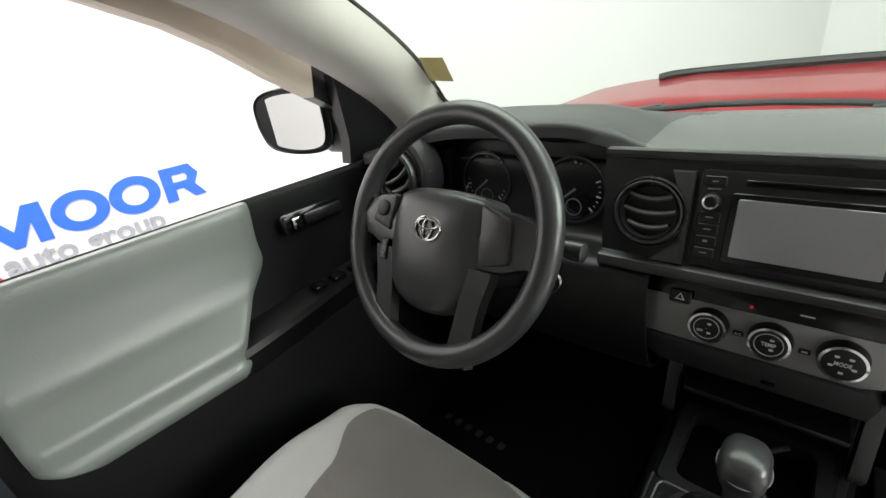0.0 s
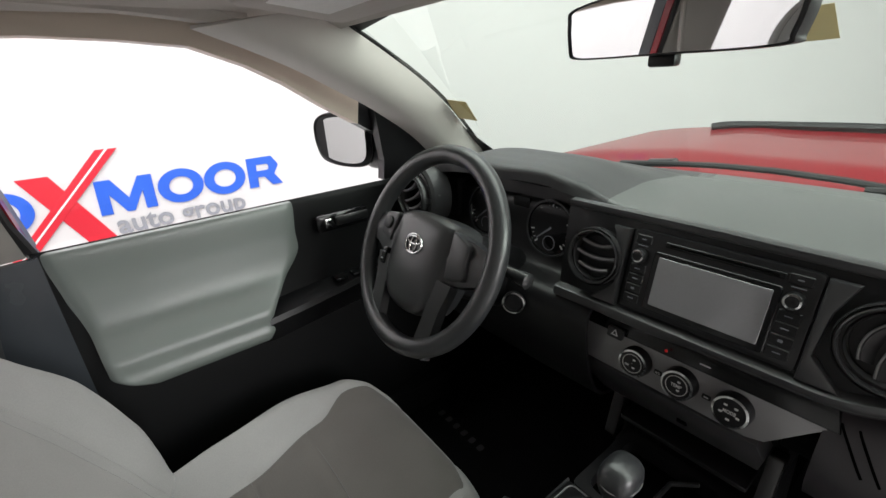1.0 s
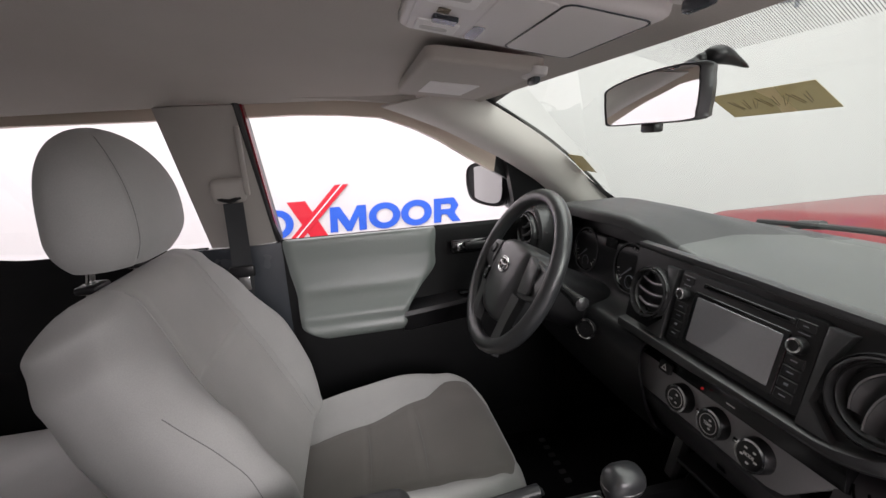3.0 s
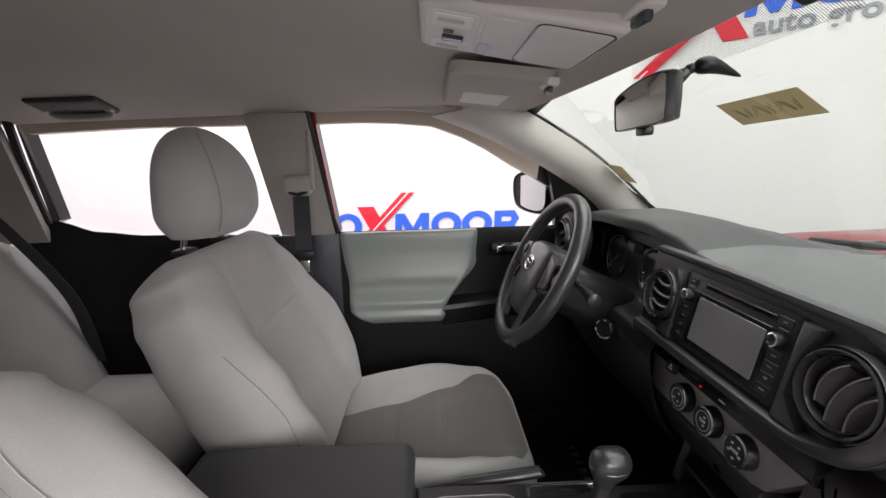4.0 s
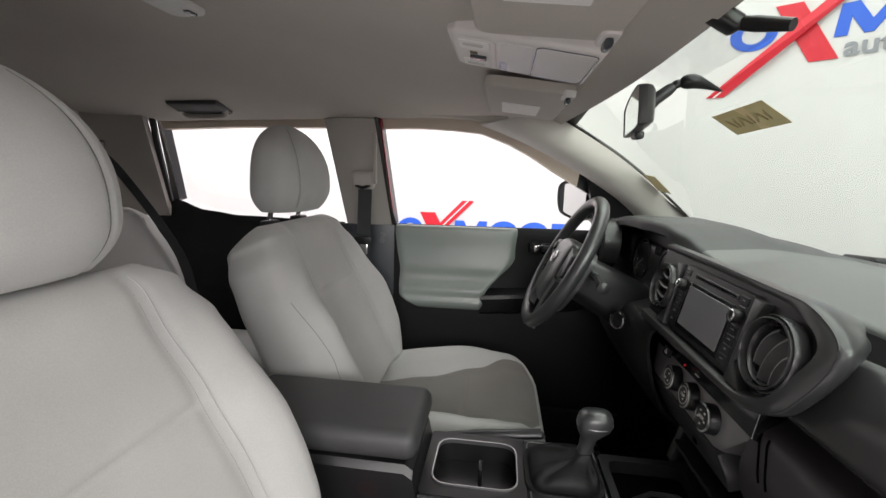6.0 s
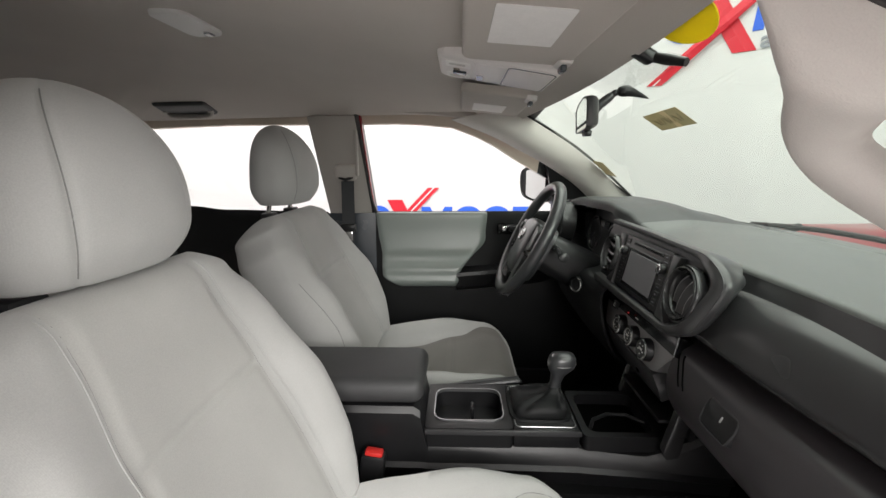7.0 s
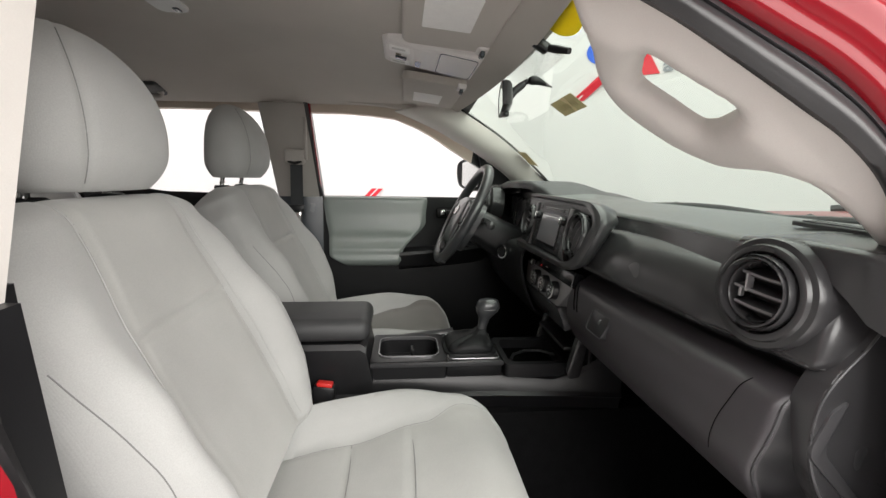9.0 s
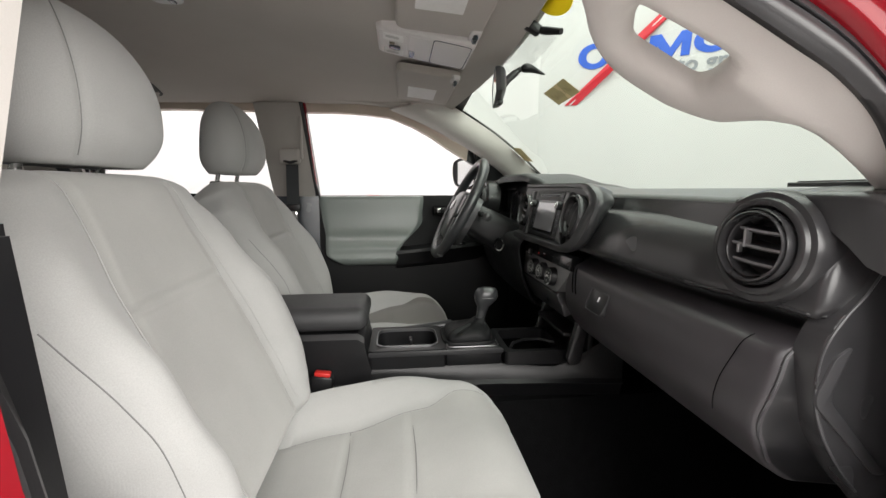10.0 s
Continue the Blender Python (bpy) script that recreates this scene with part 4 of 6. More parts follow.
for i, x in enumerate((-0.072, -0.006, 0.061)):
    m = facing(x, 0.004, 1.006, 8)
    k = part("dial", lathe(bm_new(), [(0.0235, 0), (0.0225, 0.012), (0.020, 0.016), (0.017, 0.0165), (0.001, 0.0165)], m, 36, False), M_BLACK, hv, "round climate dial")
    part("dial_ring", lathe(bm_new(), [(0.0212, 0.0148), (0.0216, 0.0166), (0.0188, 0.0172), (0.0186, 0.0160)], m, 36, False), M_CHROME, k, "bright ring")
    if i < 2:
        part("dial_mark", annulus(bm_new(), circle(0.0150, 24), circle(0.0140, 24), m @ Matrix.Translation((0, 0, 0.0172)), 0.0006), M_PALE, k)
    face = m @ Matrix.Translation((0, 0, 0.0174))
    words(("OFF", "TEMP", "MODE")[i], k, face, -0.0075 if i else -0.0105, 0.0075 if i else -0.0035, -0.002 if i else -0.006, 0.0068 if i else 0.005, M_WHITE, 0.0004)
    for a in range(5 if i == 2 else 2):
        q = radians(72 * a + 54) if i == 2 else radians(60 - 110 * a)
        part("dial_mark", slab(bm_new(), rrect(0.0045, 0.0028, 0.0008, 2), face @ Matrix.Translation((0.0105 * math.cos(q) * (1 if i == 2 else 0.5), 0.0105 * math.sin(q) * (1 if i == 2 else 0.75), 0)), 0.0005), M_WHITE, k)
tri_m = facing(-0.108, -0.006, 1.043, 14)
part("hazard_button", slab(bm_new(), rrect(0.026, 0.018, 0.003), tri_m, 0.006, 0.001, 1), M_BLACK, dash)
part("hazard_mark", annulus(bm_new(), [(-0.006, -0.004), (0.006, -0.004), (0, 0.006)], [(-0.0035, -0.0025), (0.0035, -0.0025), (0, 0.0035)], tri_m @ Matrix.Translation((0, 0, 0.0008)), 0.0008), M_WHITE, dash)
for x, z in ((-0.108, 0.978), (-0.039, 1.0), (0.028, 0.999)):
    part("button", slab(bm_new(), rrect(0.012, 0.008, 0.002), facing(x, 0.0022, z + 0.003, 8), 0.004, 0.001, 1), M_BLACK, hv)
    if x == -0.039:
        words("A/C", hv, facing(x, 0.0012, z + 0.0015, 8), -0.004, 0.004, 0, 0.005, M_WHITE, 0.0004)
    else:
        part("button_mark", slab(bm_new(), rrect(0.006, 0.0018, 0.0005), facing(x, 0.0014, z + 0.003, 8), 0.001), M_WHITE, hv)
low = part("lower_panel", slab(bm_new(), [(-0.178, 0.028), (0.095, 0.028), (0.105, 0.0), (0.10, -0.03), (-0.13, -0.035), (-0.155, -0.015)], facing(0, 0.008, 0.943, -20), 0.03, 0.003), M_STACK, dash)
part("socket", slab(bm_new(), rrect(0.016, 0.022, 0.002), facing(0.002, 0.010, 0.938, -12), 0.004, 0.001, 1), M_GLOSS, dash)
part("socket_mark", slab(bm_new(), rrect(0.010, 0.004, 0.001), facing(0.002, 0.0082, 0.945, -12), 0.001), M_WHITE, dash)
part("button_mark", slab(bm_new(), rrect(0.008, 0.006, 0.001), facing(-0.134, 0.0105, 0.945, -12), 0.002), M_WHITE, dash)

# glove box lock and joint
lm = facing(0.300, -0.0015, 1.008, 24)
lock = part("glove_lock", slab(bm_new(), roundpoly([(-0.034, 0.020), (0.030, 0.020), (0.034, 0.004), (0.030, -0.022), (-0.030, -0.022), (-0.036, 0.0)], 0.006, 4), lm, 0.012, 0.002), M_BLACK, dash, "recessed glove box latch")
part("latch_rim", annulus(bm_new(), roundpoly([(-0.035, 0.021), (0.031, 0.021), (0.035, 0.004), (0.031, -0.023), (-0.031, -0.023), (-0.037, 0.0)], 0.007, 4), roundpoly([(-0.0335, 0.0195), (0.0295, 0.0195), (0.0335, 0.004), (0.0295, -0.0215), (-0.0295, -0.0215), (-0.0355, 0.0)], 0.006, 4), lm @ Matrix.Translation((0, 0, 0.0012)), 0.003), M_STACK, lock, "satin rim of the latch")
part("keyhole", slab(bm_new(), rrect(0.004, 0.010, 0.0015), lm @ Matrix.Translation((0.004, 0.004, 0.001)), 0.003), M_CHROME, lock)

# instrument cluster
cl = part("gauge_panel", slab(bm_new(), rrect(0.30, 0.125, 0.05, 8), facing(-0.37, 0.06, 1.165, 8), 0.01), M_BLACK, dash, "black instrument cluster")
for x in (-0.455, -0.285):
    m = facing(x, 0.052, 1.157, 8)
    g = part("gauge", lathe(bm_new(), [(0.053, 0), (0.052, 0.006), (0.048, 0.006), (0.046, 0.002), (0.001, 0.002)], m, 40, False), M_GLOSS, cl, "round gauge")
    for i in range(25):
        q = radians(225 - 270 * i / 24)
        big = i % 3 == 0
        part("tick", slab(bm_new(), rrect(0.008 if big else 0.004, 0.0024 if big else 0.0012, 0.0002, 1), m @ Matrix.Translation((0.041 * math.cos(q), 0.041 * math.sin(q), 0.0034)) @ Matrix.Rotation(q, 4, "Z"), 0.0006), M_WHITE, g)
    part("needle", slab(bm_new(), [(-0.002, -0.003), (0.002, -0.003), (0.001, 0.036), (-0.001, 0.036)], m @ Matrix.Translation((0, 0, 0.005)) @ Matrix.Rotation(radians(130), 4, "Z"), 0.001), M_GREY, g)
    part("small_dial", annulus(bm_new(), circle(0.014, 20), circle(0.0125, 20), m @ Matrix.Translation((0.0, -0.028, 0.0032)), 0.0006), M_GREY, g)
part("display", slab(bm_new(), rrect(0.038, 0.03, 0.002), facing(-0.357, 0.050, 1.165, 8), 0.004), M_PALE, cl, "pale information display")
part("warning_light", slab(bm_new(), circle(0.0028, 12), facing(-0.415, 0.048, 1.142, 8), 0.002), M_LEDRED, cl, "lit red warning light")
for gx in (-0.455, -0.285):
    part("gauge_ring", lathe(bm_new(), [(0.0535, 0.004), (0.0535, 0.008), (0.0505, 0.008), (0.0495, 0.004)], facing(gx, 0.052, 1.157, 8), 40, False), M_STACK, cl, "satin ring")
part("cluster_visor", slab(bm_new(), rrect(0.04, 0.02, 0.002), facing(-0.357, 0.050, 1.195, 8), 0.004), M_GLOSS, cl)

# starter button by the column
m = facing(-0.284, -0.046, 1.041, 6) @ Matrix.Rotation(radians(32), 4, "Y")
st = part("starter_button", lathe(bm_new(), [(0.021, 0), (0.0205, 0.006), (0.018, 0.007), (0.0165, 0.004), (0.014, 0.006), (0.001, 0.006)], m, 32, False), M_BLACK, dash)
part("ring", lathe(bm_new(), [(0.0210, 0.0055), (0.0208, 0.0075), (0.0178, 0.008), (0.0176, 0.006)], m, 32, False), M_CHROME, st, "bright ring")


# ---- steering wheel ----
WC = Vector((-0.384, -0.168, 1.153))
WM = Matrix.Translation(WC) @ Matrix.Rotation(radians(90 - 27.7), 4, "X")
wheel = thing("steering_wheel", "black urethane four-spoke steering wheel with a padded hub", "steering wheel", WC)
bm = bm_new()
tube(bm, [WM @ Vector((0.1695 * math.cos(q), 0.1695 * math.sin(q), 0)) for q in (2 * math.pi * i / 72 for i in range(72))], 0.0165, 16, True, 1.0, WM.to_3x3() @ Vector((0, 0, 1)))
part("rim", bm, M_LEATHER, wheel, angle=80)
HUB = [(-0.078, 0.050), (-0.05, 0.060), (0, 0.063), (0.05, 0.060), (0.078, 0.050), (0.084, 0.01), (0.080, -0.045), (0.064, -0.090), (0.03, -0.112), (-0.03, -0.112), (-0.064, -0.090), (-0.080, -0.045), (-0.084, 0.01)]
hub_o = [(p.x, p.y) for p in spline([(x, y, 0) for x, y in HUB + HUB[:1]], 52)][:-1]
bm = bm_new()
rows = []
for k, z in ((1.0, -0.04), (1.0, 0.002), (0.985, 0.012), (0.94, 0.020), (0.84, 0.026), (0.6, 0.031), (0.25, 0.033), (0.02, 0.033)):
    rows.append([WM @ Vector((x * k, y * k, z - 0.01)) for x, y in hub_o])
rings(bm, rows)
part("hub_pad", bm, M_LEATHER, wheel, angle=60)
for s in (-1, 1):
    bm = bm_new()
    rows = []
    for i in range(11):
        t = i / 10
        x = lerp(0.070, 0.168, t)
        h = table(t, [(0, 0.046), (0.4, 0.040), (0.8, 0.030), (1.0, 0.040)])
        z = lerp(0.006, 0.0, t)
        yc = lerp(0.002, 0.008, t)
        rows.append([WM @ Vector((s * x, yc + h * a, z + b)) for a, b in ((-1, -0.014), (-0.92, 0.000), (0, 0.006), (0.92, 0.000), (1, -0.014), (0, -0.020))])
    rings(bm, rows)
    part("spoke", bm, M_LEATHER, wheel)
    bm = bm_new()
    rows = []
    for i in range(11):
        t = i / 10
        cx, cy = lerp(0.085, 0.072, t), lerp(-0.035, -0.166, t)
        hw = table(t, [(0, 0.026), (0.4, 0.019), (1.0, 0.021)])
        z = lerp(0.010, 0.002, t)
        rows.append([WM @ Vector((s * (cx + hw * a), cy, z + b)) for a, b in ((-1, -0.012), (-0.86, 0.003), (0.86, 0.003), (1, -0.012), (0, -0.018))])
    rings(bm, rows)
    part("spoke", bm, M_STACK, wheel, "graphite lower spoke")
    if s > 0:
        part("spoke_cover", slab(bm_new(), roundpoly([(0.074, 0.050), (0.120, 0.034), (0.128, -0.020), (0.086, -0.030)], 0.008, 4), WM @ Matrix.Translation((0, 0, 0.014)), 0.014, 0.004, 2), M_STACK, wheel, "plain charcoal spoke cover")
    else:
        b = part("switch_pad", slab(bm_new(), roundpoly([(-0.080, 0.046), (-0.122, 0.040), (-0.126, 0.000), (-0.086, -0.012)], 0.007, 4), WM @ Matrix.Translation((0, 0, 0.014)), 0.014, 0.004, 2), M_STACK, wheel, "charcoal switch pad")
        part("rocker", slab(bm_new(), circle(0.0125, 20), WM @ Matrix.Translation((-0.104, 0.021, 0.019)), 0.006, 0.002), M_BLACK, b)
        c = part("switch_pad", slab(bm_new(), rrect(0.014, 0.032, 0.003), WM @ Matrix.Translation((-0.088, -0.040, 0.016)), 0.012, 0.002, 1), M_GLOSS, wheel)
        for i in range(2):
            part("mark", slab(bm_new(), rrect(0.006, 0.003, 0.0008), WM @ Matrix.Translation((-0.088, -0.033 - 0.014 * i, 0.0172)), 0.001), M_GREY, c)
# plain ring badge
bm = bm_new()
tube(bm, [WM @ Vector((0.0225 * math.cos(q), 0.004 + 0.0165 * math.sin(q), 0.0245)) for q in (2 * math.pi * i / 36 for i in range(36))], 0.0019, 8, True, 1.0, WM.to_3x3() @ Vector((0, 0, 1)))
part("badge_ring", bm, M_CHROME, wheel, "bright oval badge")
bm = bm_new()
tube(bm, [WM @ Vector((0.008 * math.cos(q), 0.003 + 0.014 * math.sin(q), 0.0248)) for q in (2 * math.pi * i / 28 for i in range(28))], 0.0016, 8, True, 1.0, WM.to_3x3() @ Vector((0, 0, 1)))
part("badge_ring", bm, M_CHROME, wheel, "bright oval badge")
bm = bm_new()
tube(bm, [WM @ Vector((0.018 * math.cos(q), 0.010 + 0.0065 * math.sin(q), 0.0248)) for q in (2 * math.pi * i / 28 for i in range(28))], 0.0016, 8, True, 1.0, WM.to_3x3() @ Vector((0, 0, 1)))
part("badge_ring", bm, M_CHROME, wheel, "bright oval badge")
# column and stalks
bm = bm_new()
rows = [[WM @ Vector((w * math.copysign(abs(math.cos(q)) ** 0.6, math.cos(q)), -0.012 + h * math.copysign(abs(math.sin(q)) ** 0.6, math.sin(q)), z)) for q in (2 * math.pi * i / 28 for i in range(28))] for w, h, z in ((0.05, 0.045, -0.03), (0.062, 0.055, -0.045), (0.066, 0.06, -0.11), (0.07, 0.065, -0.22))]
rings(bm, rows)
column = tagged(part("steering_column", bm, M_BLACK), "black plastic steering column shroud with two stalks", "steering column")
for s in (-1, 1):
    bm = bm_new()
    tube(bm, [WM @ Vector((s * x, y, -0.062)) for x, y in ((0.05, 0.015), (0.10, 0.017), (0.15, 0.014), (0.172, 0.012), (0.186, 0.012), (0.190, 0.012))], [0.008, 0.009, 0.0095, 0.013, 0.013, 0.006], 14)
    part("stalk", bm, M_DASH, column, "dark grey lever")


# ---- driver's door ----
door = thing("driver_door", "closed driver's door with grey vinyl pad and black lower panel", "car door", (-0.75, -0.35, 0.8))
PAD = [(0.752, 1.190), (0.742, 1.178), (0.738, 1.11), (0.724, 1.040), (0.690, 1.006), (0.672, 0.984), (0.669, 0.958), (0.664, 0.936), (0.678, 0.916), (0.705, 0.905)]
pp = spline([(x, 0, z) for x, z in PAD], 60)


def pad(u, v):
    p = pp[round(v * 60)]
    yf = table(p.z, [(0.90, -0.385), (0.96, -0.372), (1.09, -0.272), (1.19, -0.262)])
    yr = table(p.z, [(0.90, -0.60), (0.96, -0.665), (1.19, -0.70)])
    y = lerp(yr, yf, u)
    e = min(u, 1 - u)
    tuck = 0.012 * (1 - min(e / 0.05, 1)) ** 2
    return Vector((-(p.x + tuck), y, p.z))


bm = bm_new()
sheet(bm, pad, 40, 60, 0.006)
part("door_pad", bm, M_VINYL, door, "soft grey vinyl pad and armrest", angle=50)
LOWER = [(0.756, 1.192), (0.750, 1.178), (0.748, 1.10), (0.742, 1.02), (0.735, 0.97), (0.728, 0.92), (0.722, 0.86), (0.715, 0.70), (0.72, 0.56), (0.76, 0.52)]
lp = spline([(x, 0, z) for x, z in LOWER + [(0.80, 0.46)]], 30)
bm = bm_new()
sheet(bm, lambda u, v: Vector((-lp[round(v * 30)].x, lerp(-0.705, 0.10, u), lp[round(v * 30)].z)), 24, 30, 0.01)
part("door_panel", bm, M_DOORB, door, "black grained lower door panel")
# forward armrest ledge with switches, and the pull handle
bm = bm_new()
rows = []
for i in range(15):
    t = i / 14
    y = lerp(-0.385, 0.02, t)
    w = lerp(0.668, 0.715, t ** 1.6)
    z = lerp(0.955, 0.985, t)
    rows.append([Vector((-w, y, z)), Vector((-w - 0.004, y, z + 0.012)), Vector((-0.735, y, z + 0.022)), Vector((-0.735, y, z - 0.075)), Vector((-w - 0.02, y, z - 0.05))])
rings(bm, rows)
part("armrest_ledge", bm, M_BLACK, door)
for i in range(3):
    bm = bm_new()
    rbox(bm, (-0.708, -0.20 + 0.045 * i, 0.992), (0.028, 0.03, 0.010), 0.003)
    part("window_switch", bm, M_GLOSS, door)
bm = bm_new()
rbox(bm, (-0.728, -0.165, 1.128), (0.020, 0.13, 0.042), 0.008)
bez = part("handle_bezel", bm, M_GLOSS, door, "dark handle recess")
bm = bm_new()
rbox(bm, (-0.714, -0.145, 1.130), (0.010, 0.085, 0.022), 0.005)
part("door_handle", bm, M_BLACK, bez)
bm = bm_new()
rbox(bm, (-0.712, -0.205, 1.130), (0.010, 0.018, 0.022), 0.003)
part("lock_tab", bm, M_CHROME, bez, "bright lock tab")
# window frame and glass
OPEN = [(-0.713, 1.186), (-0.729, 1.536), (-0.60, 1.537), (-0.50, 1.532), (-0.40, 1.522), (-0.313, 1.490), (-0.236, 1.455), (-0.16, 1.408), (-0.078, 1.362), (0.005, 1.315), (0.05, 1.22), (0.05, 1.186)]


def inset(pts, dz, dy):
    c = (-0.36, 1.33)
    return [(y + (dy if y < c[0] - 0.25 else (-dy * 0.9 if z < 1.50 and y > -0.25 else 0)), z - (dz if z > 1.25 else 0)) for y, z in pts]


n = len(OPEN)
bm = bm_new()
outer = [Vector((-(side_x(z) + 0.045), y - 0.02 * (y < -0.69), z + 0.03 * (z > 1.25))) for y, z in OPEN]
inner = [Vector((-(side_x(z) + 0.040), y, z)) for y, z in inset(OPEN, 0.026, 0.008)]
back = [p + Vector((-0.04, 0, 0)) for p in inner]
back2 = [p + Vector((-0.04, 0, 0)) for p in outer]
rows = [outer, inner, back, back2]
vr = [[bm.verts.new(p) for p in row] for row in rows]
for r in range(4):
    a, b = vr[r], vr[(r + 1) % 4]
    for i in range(1, n - 4):
        bm.faces.new((a[i], a[i + 1], b[i + 1], b[i]))
part("window_frame", bm, M_FRAME, door, "beige painted upper window frame", smooth=False)
bm = bm_new()
rings(bm, [[row[i] for row in rows] for i in range(n - 4, n)])
part("window_frame", bm, M_BLACK, door, "black front end of the window frame", smooth=False)
bm = bm_new()
rings(bm, [[row[0] for row in rows], [row[1] for row in rows]])
part("window_frame", bm, M_BLACK, door, "black rear upright of the window frame", smooth=False)
bm = bm_new()
vs = [bm.verts.new(p + Vector((-0.02, 0, 0))) for p in inner]
bm.faces.new(vs)
g = part("window_glass", bm, M_GLASS, door, "clear raised window glass", smooth=False)
g.visible_shadow = False
# black sail by the mirror
bm = bm_new()
tri = [(-0.018, 1.188), (-0.022, 1.24), (-0.062, 1.372), (0.02, 1.322), (0.12, 1.250), (0.13, 1.188)]
vs = [Vector((-(side_x(z) + 0.012), y, z)) for y, z in tri]
rings(bm, [vs, [p + Vector((-0.03, 0, 0)) for p in vs]])
part("mirror_sail", bm, M_BLACK, door, "black triangular mirror base", smooth=False)
# door mirror
MC = Vector((-0.868, -0.070, 1.286))
mm = Matrix.Translation(MC) @ Matrix.Rotation(radians(36), 4, "Z") @ Matrix.Rotation(radians(90), 4, "X") @ Matrix.Diagonal((0.80, 0.86, 0.9, 1))
ol = [(p.x, p.y) for p in spline([(-0.105, 0.0, 0), (-0.10, 0.055, 0), (-0.06, 0.080, 0), (0.03, 0.084, 0), (0.10, 0.070, 0), (0.108, 0.02, 0), (0.100, -0.055, 0), (0.06, -0.080, 0), (-0.02, -0.078, 0), (-0.085, -0.055, 0), (-0.105, 0.0, 0)], 48)][:-1]
bm = bm_new()
rings(bm, [[mm @ Vector((x * k, y * k, z)) for x, y in ol] for k, z in ((0.93, -0.002), (0.97, 0.004), (1.0, -0.004), (1.01, -0.03), (0.95, -0.07), (0.75, -0.10), (0.35, -0.115))])
mir = part("door_mirror", bm, M_BLACK, door, "black door mirror housing")
part("mirror_glass", slab(bm_new(), [(x * 0.84, y * 0.82) for x, y in ol], mm @ Matrix.Translation((0, 0, 0.007)) @ Matrix.Rotation(radians(-8), 4, "Y"), 0.006), M_MIRROR, mir, "mirror glass", smooth=False)
bm = bm_new()
tube(bm, [(-0.78, 0.01, 1.235), (-0.84, 0.005, 1.24)], [0.03, 0.035], 12)
part("mirror_arm", bm, M_BLACK, mir)

# ---- left body side: belt-line, B-pillar, rear door ----
bm = bm_new()
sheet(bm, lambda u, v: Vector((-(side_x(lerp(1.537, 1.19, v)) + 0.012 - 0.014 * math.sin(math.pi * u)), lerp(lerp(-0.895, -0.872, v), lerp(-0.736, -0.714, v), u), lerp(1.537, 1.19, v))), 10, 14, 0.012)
tagged(part("pillar_trim", bm, M_PILLAR), "darker grey upper trim of the middle pillar with belt slot", "pillar trim", kind="structure")
bm = bm_new()
sheet(bm, lambda u, v: Vector((-(lerp(0.746, 0.70, v) - 0.014 * math.sin(math.pi * u)), lerp(-0.90, -0.697, u), lerp(1.188, 0.50, v))), 10, 14, 0.02)
tagged(part("pillar_trim", bm, M_DARKTRIM), "slate grey glossy lower trim of the middle pillar", "pillar trim", kind="structure")
# painted jamb beside the door
bm = bm_new()
sheet(bm, lambda u, v: Vector((-(side_x(lerp(1.56, 1.195, v)) + 0.03), lerp(-0.738, -0.716, u) + 0.014 * v, lerp(1.56, 1.195, v))), 1, 12, 0.02)
tagged(part("door_jamb", bm, M_RED), "red painted door jamb edge", "door jamb", kind="structure")
bm = bm_new()
tube(bm, [(-(side_x(max(z, 1.18)) + 0.012), lerp(-0.729, -0.713, (1.54 - z) / 0.36) if z > 1.18 else -0.702, z) for z in (1.545, 1.45, 1.35, 1.25, 1.18, 1.0, 0.8, 0.6)], 0.010, 8)
tagged(part("weatherstrip", bm, M_STRIP), "black rubber weatherstrip down the door opening", "weatherstrip", kind="structure")

rdoor = thing("rear_door", "closed rear door with dark panel, seen behind the seats", "car door", (-0.75, -1.25, 0.8))
bm = bm_new()


def rear_panel(u, v):
    y = lerp(-1.62, -0.88, u)
    top = table(y, [(-1.62, 1.275), (-1.55, 1.252), (-1.41, 1.212), (-1.28, 1.198), (-0.88, 1.188)])
    z = lerp(top, 0.55, v)
    x = table(v, [(0, 0.752), (0.04, 0.742), (0.25, 0.725), (0.34, 0.70), (0.40, 0.69), (0.45, 0.705), (1, 0.71)])
    return Vector((-x, y, z))


sheet(bm, rear_panel, 24, 30, 0.01)
part("door_panel", bm, M_DOORB, rdoor)
ROP = [(-0.868, 1.19), (-0.890, 1.536), (-1.20, 1.537), (-1.506, 1.528), (-1.55, 1.253), (-1.41, 1.213), (-1.284, 1.199), (-1.10, 1.192)]
bm = bm_new()
n = len(ROP)
outer = [Vector((-(side_x(z) + 0.045), y * 1.0 + (0.02 if y > -1 else -0.03), z + (0.03 if z > 1.3 else -0.01))) for y, z in ROP]
inner = [Vector((-(side_x(z) + 0.040), y + (0.0 if y > -1 else 0.0), z - (0.026 if z > 1.3 else 0))) for y, z in ROP]
vr = [[bm.verts.new(p) for p in row] for row in (outer, inner, [p + Vector((-0.04, 0, 0)) for p in inner], [p + Vector((-0.04, 0, 0)) for p in outer])]
for r in range(4):
    a, b = vr[r], vr[(r + 1) % 4]
    for i in (1, 2):
        bm.faces.new((a[i], a[i + 1], b[i + 1], b[i]))
part("window_frame", bm, M_FRAME, rdoor, "beige painted upper window frame", smooth=False)
for i in (0, 3):
    bm = bm_new()
    q = [outer, inner, [p + Vector((-0.04, 0, 0)) for p in inner], [p + Vector((-0.04, 0, 0)) for p in outer]]
    rings(bm, [[row[i] for row in q], [row[i + 1] for row in q]])
    part("window_frame", bm, M_BLACK, rdoor, "black upright of the window frame", smooth=False)
bm = bm_new()
